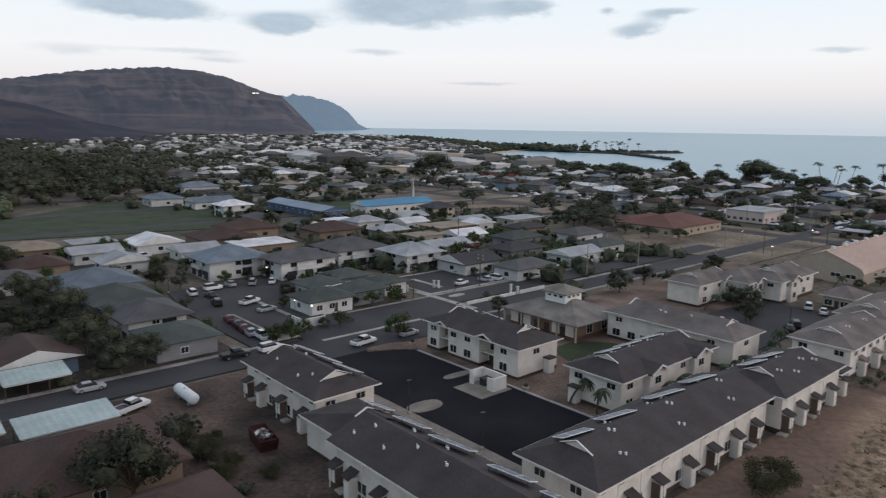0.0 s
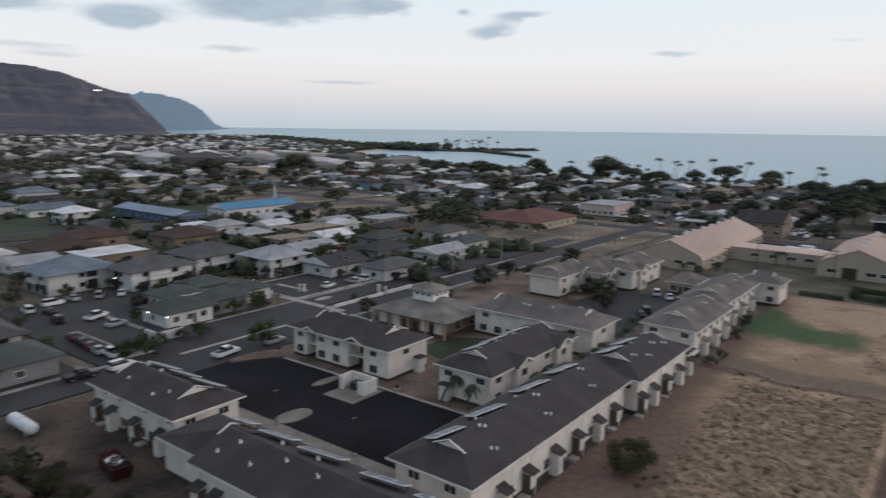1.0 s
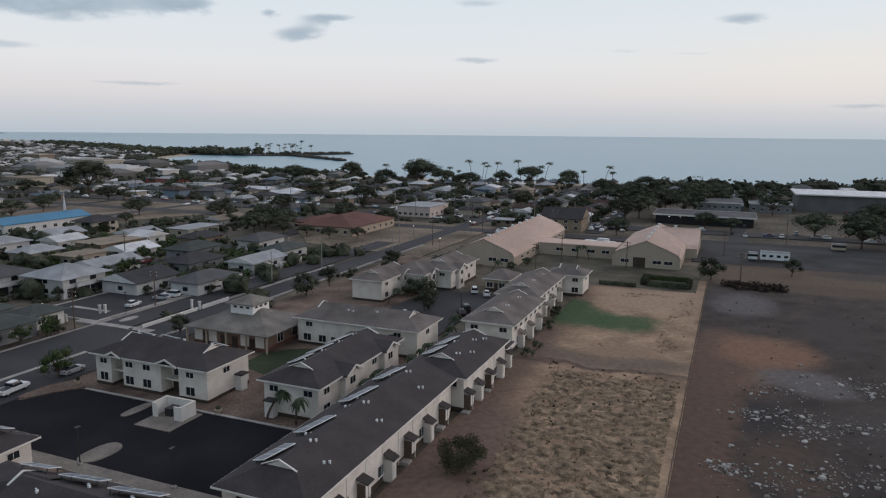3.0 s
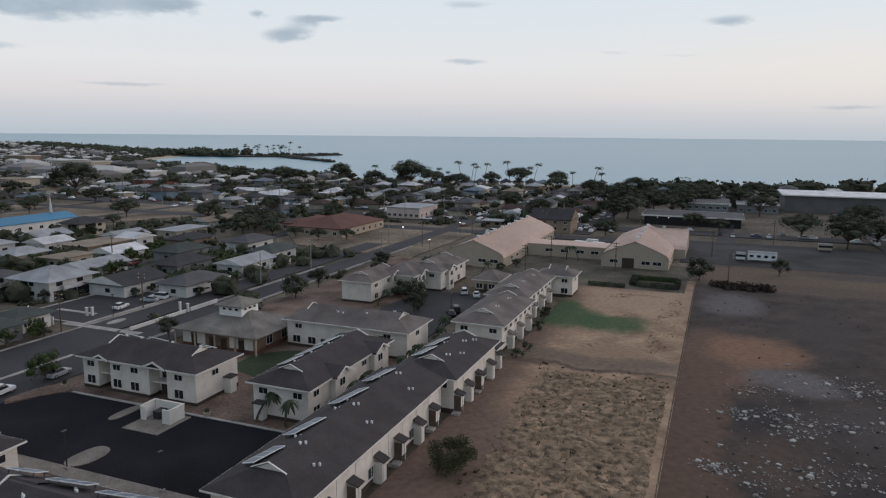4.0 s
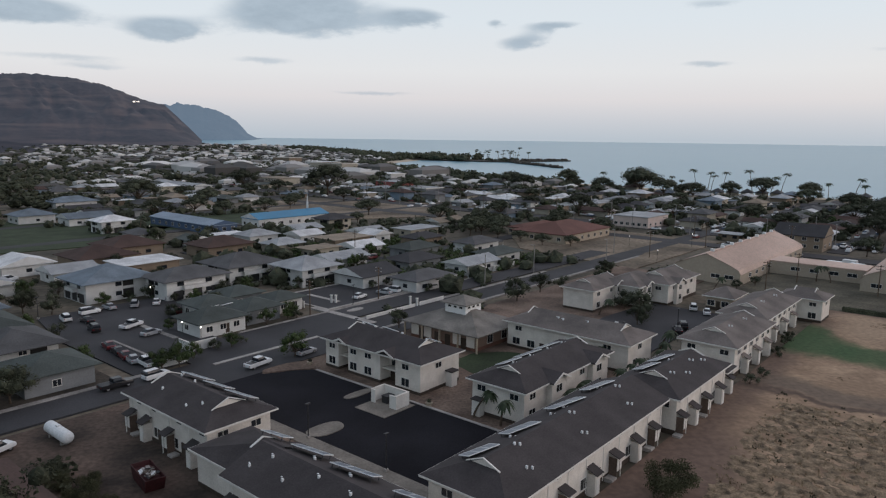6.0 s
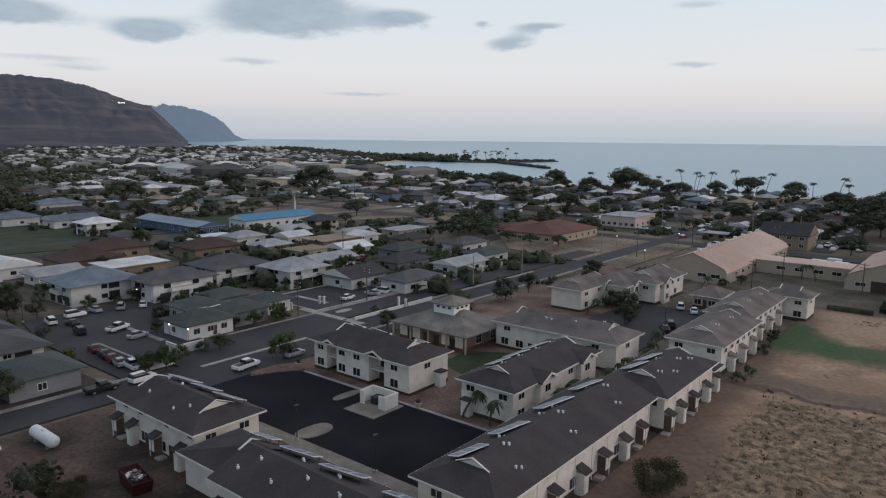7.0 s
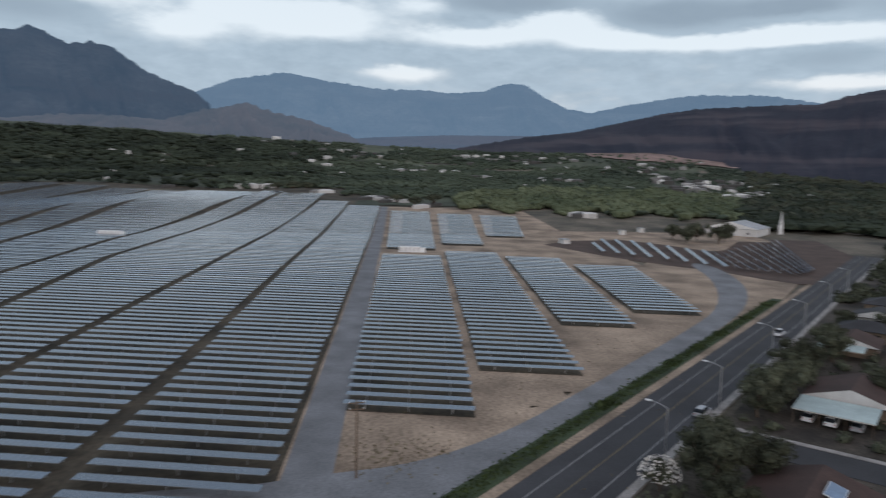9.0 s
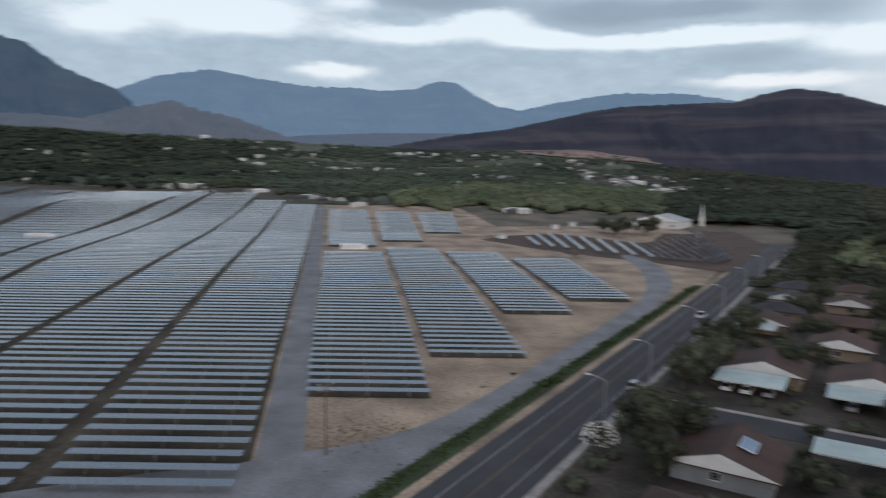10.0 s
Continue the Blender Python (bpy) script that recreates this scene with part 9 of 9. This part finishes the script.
def field_fence():
    th = empty("fence", place(60, 5.7, 0, 0), "weathered wire fence between field and wasteland", "fence")
    for i in range(50):
        under("fence_post", shared("fence_post", "fp", lambda: boxes((-0.045, 0.045, -0.045, 0.045, -0.4, 1.7)), (FENCE_RUST,)), th, pose(-25 + i * 3.5, 0, 0))
    for z in (0.2, 0.95, 1.62):
        part("rail", boxes((-25, 146.5, -0.012, 0.012, z - 0.012, z + 0.012)), FENCE_RUST, th)
    bm = bmesh.new()
    for i in range(343):
        x0 = -25 + i * 0.5
        box(bm, x0 - 0.004, x0 + 0.004, -0.004, 0.004, 0.05, 1.65)
    tagged(part("mesh_wire", bm, FENCE_RUST, th), kind="stuff")


field_fence()

# ---- vehicles ----


def wheel(parent, x, y, r=0.34, w=0.22, near=True):
    def tyre():
        bm = bmesh.new()
        tube(bm, (0, -w / 2, 0), (0, w / 2, 0), r, r, 14)
        return bm

    def rim():
        bm = bmesh.new()
        tube(bm, (0, -w / 2 - 0.012, 0), (0, w / 2 + 0.012, 0), r * 0.62, r * 0.62, 10)
        return bm

    t = under("wheel", shared("tyre", ("tyre", r), tyre, (RUBBER,)), parent, pose(x, y, r))
    if near:
        under("rim", shared("rim", ("rim", r), rim, (STEEL,)), t)


def loft(bm, sections, mi=0):
    """A closed skin through cross-sections of (x, half width, z low, z high, tumblehome)."""
    rings = []
    for x, hw, z0, z1, tum in sections:
        rings.append([bm.verts.new(p) for p in ((x, -hw, z0), (x, hw, z0), (x, hw, z0 + (z1 - z0) * 0.55), (x, hw - tum, z1), (x, -hw + tum, z1), (x, -hw, z0 + (z1 - z0) * 0.55))])
    for r0, r1 in zip(rings, rings[1:]):
        for i in range(6):
            bm.faces.new((r0[i], r0[(i + 1) % 6], r1[(i + 1) % 6], r1[i])).material_index = mi
    bm.faces.new(rings[0][::-1]).material_index = mi
    bm.faces.new(rings[-1]).material_index = mi


def vehicle(kind, colour, near):
    names = {"sedan": "car", "pickup": "pickup_truck", "van": "van", "suv": "car"}
    words = {"sedan": "parked saloon car", "pickup": "parked pickup truck", "van": "parked box van", "suv": "parked estate car"}
    th = empty(names[kind], Matrix(), f"{colour} {words[kind]}", "car" if kind != "van" else "van", "parked vehicles")
    paint = CARPAINT[colour]
    bm = bmesh.new()
    if kind == "sedan":
        loft(bm, [(-2.25, 0.72, 0.35, 0.78, 0.05), (-2.1, 0.86, 0.25, 0.92, 0.08), (-1.2, 0.9, 0.22, 0.98, 0.08), (0.9, 0.9, 0.22, 0.95, 0.08), (2.0, 0.86, 0.25, 0.82, 0.1), (2.28, 0.7, 0.35, 0.66, 0.08)])
        cab = [(-1.75, 0.74, 0.9, 0.98, 0.06), (-1.05, 0.78, 0.9, 1.42, 0.2), (0.15, 0.78, 0.9, 1.46, 0.2), (1.05, 0.78, 0.88, 0.97, 0.08)]
        roof, wh = (-1.0, 0.15, 1.43), (-1.38, 1.42)
    elif kind == "suv":
        loft(bm, [(-2.3, 0.78, 0.4, 0.95, 0.05), (-2.15, 0.92, 0.3, 1.08, 0.06), (0.9, 0.94, 0.28, 1.08, 0.08), (2.1, 0.9, 0.3, 0.98, 0.1), (2.32, 0.74, 0.4, 0.8, 0.08)])
        cab = [(-2.2, 0.82, 1.0, 1.5, 0.12), (-1.9, 0.84, 1.0, 1.74, 0.18), (0.2, 0.84, 1.0, 1.76, 0.2), (1.1, 0.84, 1.0, 1.1, 0.08)]
        roof, wh = (-1.9, 0.2, 1.73), (-1.42, 1.45)
    elif kind == "pickup":
        loft(bm, [(-2.75, 0.9, 0.5, 1.0, 0.02), (-2.6, 0.95, 0.42, 1.08, 0.02), (-0.5, 0.95, 0.42, 1.1, 0.03), (1.3, 0.95, 0.42, 1.1, 0.06), (2.5, 0.92, 0.42, 1.02, 0.1), (2.75, 0.8, 0.5, 0.85, 0.08)])
        cab = [(-0.65, 0.84, 1.05, 1.75, 0.14), (0.75, 0.86, 1.05, 1.82, 0.18), (1.4, 0.86, 1.05, 1.14, 0.08)]
        roof, wh = (-0.6, 0.75, 1.78), (-1.65, 1.75)
    else:
        loft(bm, [(-2.9, 1.0, 0.5, 2.9, 0.03), (1.3, 1.0, 0.5, 2.9, 0.03)])
        loft(bm, [(1.3, 0.95, 0.45, 2.1, 0.06), (2.2, 0.95, 0.45, 2.0, 0.1), (2.8, 0.9, 0.45, 1.2, 0.08), (3.0, 0.8, 0.5, 1.0, 0.05)])
        cab = [(1.9, 0.965, 1.25, 1.85, 0.06), (2.35, 0.965, 1.25, 1.8, 0.1), (2.72, 0.93, 1.2, 1.3, 0.06)]
        roof, wh = None, (-1.8, 1.95)
    body = part("body", bm, paint, th)
    gm = bmesh.new()
    loft(gm, cab)
    part("glass", gm, GLASS, th, "dark car windows")
    if roof:
        rm = bmesh.new()
        loft(rm, [(roof[0] - 0.1, 0.52, roof[2] - 0.03, roof[2] + 0.0, 0.02), (roof[0], 0.58, roof[2] - 0.02, roof[2] + 0.05, 0.05), (roof[1], 0.58, roof[2] - 0.02, roof[2] + 0.06, 0.05), (roof[1] + 0.12, 0.52, roof[2] - 0.03, roof[2] + 0.01, 0.02)])
        part("roof_panel", rm, paint, th)
    if kind == "pickup":
        part("bed", boxes((-2.5, -0.75, -0.78, 0.78, 1.07, 1.1)), DARKMETAL, th, "dark load bed")
    front = {"sedan": 2.2, "suv": 2.26, "pickup": 2.68, "van": 2.95}[kind]
    back = {"sedan": -2.22, "suv": -2.28, "pickup": -2.73, "van": -2.9}[kind]
    for s in (-1, 1) if near else ():
        part("headlight", boxes((front - 0.12, front + 0.03, s * 0.6 - 0.16, s * 0.6 + 0.16, 0.62, 0.76)), LAMPGLASS, th)
        part("tail_light", boxes((back - 0.03, back + 0.1, s * 0.68 - 0.1, s * 0.68 + 0.1, 0.7, 0.86)), TAILRED, th)
    for x in wh:
        for s in (-1, 1):
            wheel(th, x, s * 0.8, 0.33 if kind == "sedan" else 0.38, near=near)
    return th


AUTOS = {}


def park(kind, colour, a, b, turn):
    near = math.hypot(*spot(a, b)) < 230
    key = (kind, colour, near)
    m = place(a, b, turn, 0.06)
    if key not in AUTOS:
        AUTOS[key] = vehicle(kind, colour, near)
        AUTOS[key].matrix_basis = m
        return AUTOS[key]
    return copy_thing(AUTOS[key], m)


for spec in (("pickup", "white", 73.4, 106.4, 8), ("sedan", "silver", 84.0, 105.8, 5), ("suv", "white", 57.8, 114.2, 4), ("pickup", "black", 51.0, 114.6, 0), ("sedan", "red", 60.4, 137.4, 80), ("sedan", "black", 60.0, 132.6, 80), ("sedan", "red", 59.6, 129.0, 80),
             ("sedan", "silver", 59.4, 125.6, 80), ("pickup", "white", 60.0, 121.9, 85), ("pickup", "white", 70.6, 148.6, 20), ("sedan", "silver", 70.6, 140.2, 10), ("suv", "white", 69.8, 167.2, 0), ("suv", "silver", 80.4, 166.8, 60), ("sedan", "white", 85.2, 165.2, 60),
             ("suv", "white", 80.9, 230.4, 10), ("pickup", "white", 81.9, 224.6, 10), ("sedan", "white", 124.0, 133.0, 10), ("suv", "white", 135.2, 131.8, 100), ("sedan", "silver", 132.0, 131.8, 100), ("suv", "white", 172.0, 62.6, 20), ("sedan", "white", 170.0, 58.5, 20),
             ("sedan", "black", 149, 57.6, 30), ("suv", "black", 153, 58.0, 30), ("sedan", "black", 71, 168.5, 0), ("sedan", "silver", 90, 168, 60), ("sedan", "black", 87.5, 152.4, 0), ("sedan", "black", 66, 160, 90), ("suv", "white", 63.5, 165, 80), ("sedan", "silver", 75, 168.6, 90), ("sedan", "red", 84, 152.6, 0), ("suv", "black", 64, 152, 80), ("pickup", "silver", 90.2, 157, 90), ("suv", "white", 101.5, 147.2, 90), ("sedan", "black", 106, 147.4, 90), ("sedan", "white", 68, 214, 10), ("suv", "white", 71, 221, 20), ("pickup", "white", 66, 234, 10), ("sedan", "silver", 70, 238, 10),
             ("pickup", "white", -37.0 + skew(196), 196, 90), ("suv", "silver", -35.6, 120.0, 90), ("van", "white", 260.5, 49.2, 80), ("van", "white", 260.2, 42.2, 80), ("van", "white", 266.5, 45.5, 80), ("sedan", "white", -20.8, 130.4, 90), ("suv", "white", -17.2, 130.2, 90), ("sedan", "silver", -13.4, 130.6, 90), ("sedan", "silver", 0.2, 130.6, 90),
             ("sedan", "white", 320.5, -19.6, 0), ("sedan", "silver", 332.6, -25.8, 0), ("sedan", "silver", 26.4, 113.9, 0), ("sedan", "black", 8.5, 114.1, 0), ("sedan", "blue", -13.8, 103.5, 90), ("suv", "white", 288.0, 92, 90), ("pickup", "white", 28.8, 101.8, 20)):
    park(*spec)
r2 = random.Random(3)
for a0, b0, na, nb in ((346, 104, 3, 5), (345, 58, 3, 4), (312, 44, 2, 5)):
    for i in range(na):
        for j in range(nb):
            if r2.random() < 0.4:
                park(r2.choice(("sedan", "suv", "pickup")), r2.choice(("white", "white", "silver", "black", "red")), a0 + i * 5.6, b0 + j * 3.0, r2.choice((0, 180)))
for bs, a_lo, a_hi in STREETS:
    a = a_lo + 10
    while a < min(a_hi, 480):
        if r2.random() < 0.4 and math.hypot(*spot(a, bs)) < 300 and free(a, bs, 2):
            park(r2.choice(("sedan", "suv", "pickup")), r2.choice(("white", "white", "silver", "black", "red", "blue")), a, bs + r2.choice((-2.5, 2.5)), r2.choice((0, 180)))
        a += 14


def far_cars():
    """Cars parked along the far streets and lots, too small to pick apart."""
    r = random.Random(41)
    vs, fs = [], []
    spots = [(r.uniform(a_lo, min(a_hi, 900)), bs + r.choice((-2.6, 2.6)), 0) for bs, a_lo, a_hi in STREETS for _ in range(26)]
    spots += [(338 + r.uniform(0, 14), r.uniform(60, 420), r.choice((0, 90))) for _ in range(90)] + [(r.uniform(395, 460), r.uniform(400, 470), 90) for _ in range(60)]
    spots += [(r.uniform(319, 331), r.uniform(-60, 800), 90) for _ in range(40)]
    for a, b, turn in spots:
        x, y = spot(a, b)
        if math.hypot(x, y) < 300 or not open_spot(a, b) and turn == 0 and a < 300:
            continue
        t = radians(TURN + turn)
        c, q = math.cos(t), math.sin(t)
        for x0, x1, hw, z0, z1, tp in ((-2.2, 2.2, 0.88, 0.25, 0.92, 0.12), (-1.4, 0.9, 0.78, 0.92, 1.45, 0.4)):
            k = len(vs)
            for px, py, pz in ((x0, -hw, z0), (x1, -hw, z0), (x1, hw, z0), (x0, hw, z0), (x0 + tp, -hw + 0.1, z1), (x1 - tp, -hw + 0.1, z1), (x1 - tp, hw - 0.1, z1), (x0 + tp, hw - 0.1, z1)):
                vs.append((x + px * c - py * q, y + px * q + py * c, ground_z(x, y) + pz))
            fs.extend(tuple(k + i for i in f) for f in ((4, 5, 6, 7), (0, 1, 5, 4), (1, 2, 6, 5), (2, 3, 7, 6), (3, 0, 4, 7)))
    me = bpy.data.meshes.new("far_cars")
    me.from_pydata(vs, [], fs)
    m = bpy.data.materials.new("far_car_paint")
    m.use_nodes = True
    nt = m.node_tree
    g, rp = nt.nodes.new("ShaderNodeNewGeometry"), nt.nodes.new("ShaderNodeValToRGB")
    rp.color_ramp.interpolation = "CONSTANT"
    stops = [(0.0, (0.72, 0.73, 0.74, 1)), (0.45, (0.36, 0.37, 0.39, 1)), (0.65, (0.02, 0.02, 0.022, 1)), (0.85, (0.14, 0.02, 0.02, 1)), (0.93, (0.05, 0.08, 0.14, 1))]
    while len(rp.color_ramp.elements) < len(stops):
        rp.color_ramp.elements.new(0.5)
    for e, (p, col) in zip(rp.color_ramp.elements, stops):
        e.position, e.color = p, col
    nt.links.new(g.outputs["Random Per Island"], rp.inputs[0]), nt.links.new(rp.outputs[0], nt.nodes["Principled BSDF"].inputs["Base Color"])
    nt.nodes["Principled BSDF"].inputs["Roughness"].default_value = 0.3
    me.materials.append(m)
    tagged(new("far_cars", me), "parked cars along the far streets", "cars", kind="stuff")


far_cars()


def shuttle(a, b, ln, h, label, material):
    th = empty("site_trailer", place(a, b, 0, 0.04), label, "trailer", "site trailers")
    part("body", boxes((-1.3, 1.3, -ln / 2, ln / 2, 0.6, h)), material, th)
    for v in spread(-ln / 2, ln / 2, 4):
        part("window", boxes((-1.34, -1.28, v - 0.6, v + 0.6, 1.5, 2.3)), GLASS, th, "dark window")
    part("roof", boxes((-1.4, 1.4, -ln / 2 - 0.1, ln / 2 + 0.1, h, h + 0.12)), HOUSE_ROOFS[RL], th)
    for v in (-ln / 3, ln / 3):
        part("support", boxes((-1.1, 1.1, v - 0.3, v + 0.3, -0.3, 0.6)), DARKMETAL, th)


shuttle(258.4, -14.0, 9.0, 3.2, "long white site trailer in the depot yard", METALWHITE)
shuttle(257.8, -7.2, 2.8, 2.7, "short white site container", METALWHITE)
shuttle(292, -37, 4.5, 2.7, "short tan site container", WALL_TAN)

# ---- loose things by the long blocks ----
th = empty("gas_tank", place(36.4, 100.4, 90, 0), "white steel gas tank lying on saddles", "tank")
bm = bmesh.new()
prev = None
for x, r in ((-3.4, 0.25), (-3.25, 0.6), (-2.9, 0.85), (2.9, 0.85), (3.25, 0.6), (3.4, 0.25)):
    ring = [bm.verts.new((x, r * math.cos(t), 1.2 + r * math.sin(t))) for t in (2 * math.pi * i / 18 for i in range(18))]
    if prev:
        for i in range(18):
            bm.faces.new((prev[i], prev[(i + 1) % 18], ring[(i + 1) % 18], ring[i]))
    else:
        bm.faces.new(ring[::-1])
    prev = ring
bm.faces.new(prev)
part("shell", bm, METALWHITE, th, smooth_faces=False)
for x in (-1.9, 1.9):
    part("saddle", boxes((x - 0.15, x + 0.15, -0.6, 0.6, -0.4, 0.55)), CONCRETE, th)
part("dome", boxes((-0.25, 0.25, -0.25, 0.25, 2.0, 2.25)), METALWHITE, th)
th = empty("skip", place(38.4, 79.6, 80, 0), "dark red steel rubbish skip heaped with waste", "skip")
bm = bmesh.new()
v0 = [bm.verts.new(p) for p in ((-2.2, -1.1, -0.3), (2.2, -1.1, -0.3), (2.2, 1.1, -0.3), (-2.2, 1.1, -0.3))]
v1 = [bm.verts.new(p) for p in ((-2.9, -1.2, 1.7), (2.9, -1.2, 1.7), (2.9, 1.2, 1.7), (-2.9, 1.2, 1.7))]
v2 = [bm.verts.new((v.co.x * 0.96, v.co.y * 0.92, 1.7)) for v in v1]
v3 = [bm.verts.new((v.co.x * 0.9, v.co.y * 0.9, 1.2)) for v in v1]
for lo, hi in ((v0, v1), (v1, v2), (v2, v3)):
    for i in range(4):
        bm.faces.new((lo[i], lo[(i + 1) % 4], hi[(i + 1) % 4], hi[i]))
bm.faces.new(v0[::-1]), bm.faces.new(v3)
part("tub", bm, mat("red_skip_paint", (0.050, 0.011, 0.012), 0.7, 0.25, 0.5, 3), th)
r3 = random.Random(8)
for i in range(22):
    s = r3.uniform(0.15, 0.4)
    part("waste_piece", boxes((-s, s, -s * 0.7, s * 0.7, -0.05, 0.05)), r3.choice((METALWHITE, CONCRETE, DARKMETAL, OLD_CONCRETE, FENCE_RUST)), th, m=pose(r3.uniform(-2.2, 2.2), r3.uniform(-0.8, 0.8), 1.55 + r3.uniform(0, 0.35), r3.uniform(-40, 40), r3.uniform(-40, 40), r3.uniform(0, 360)))
for a, b in ((79.8, 70.4), (80.4, 100.2), (56, 50.8), (109, 48.6)):
    th = empty("planter", place(a, b, 0, 0.02), "small round concrete planter by the path", "planter", "planters")
    bm = bmesh.new()
    tube(bm, (0, 0, -0.1), (0, 0, 0.6), 0.45, 0.6, 12)
    part("tub", bm, WALL_TAN, th)
    bm = bmesh.new()
    crown(bm, [(0, 0, 0.85, 0.45, 0.35)], 60, 0.18, random.Random(a))
    part("plant", bm, LEAF, th)

# ---- brush fire glimmering on the far hillside ----
FLAME = bpy.data.materials.new("flame")
FLAME.use_nodes = True
FLAME.node_tree.nodes["Principled BSDF"].inputs["Emission Color"].default_value = (1.0, 0.82, 0.68, 1)
FLAME.node_tree.nodes["Principled BSDF"].inputs["Emission Strength"].default_value = 3.0
for x, y, z, w in ((-1217, 3160, 178.5, 6.5), (-1232, 3158, 179.5, 4.5), (-1262, 3155, 181.5, 3.0)):
    th = empty("brush_fire", pose(x, y, z, 0, 0, 20), "small bright brush fire on the dark hillside", "fire", "brush fires")
    bm = bmesh.new()
    for k in range(5):
        tube(bm, (w * (k - 2) / 2.5, 0, -3), (w * (k - 2) / 2.4, 0, 2.0 + 1.2 * math.sin(k * 2.1)), w * 0.22, 0.2, 6)
    part("flames", bm, FLAME, th)
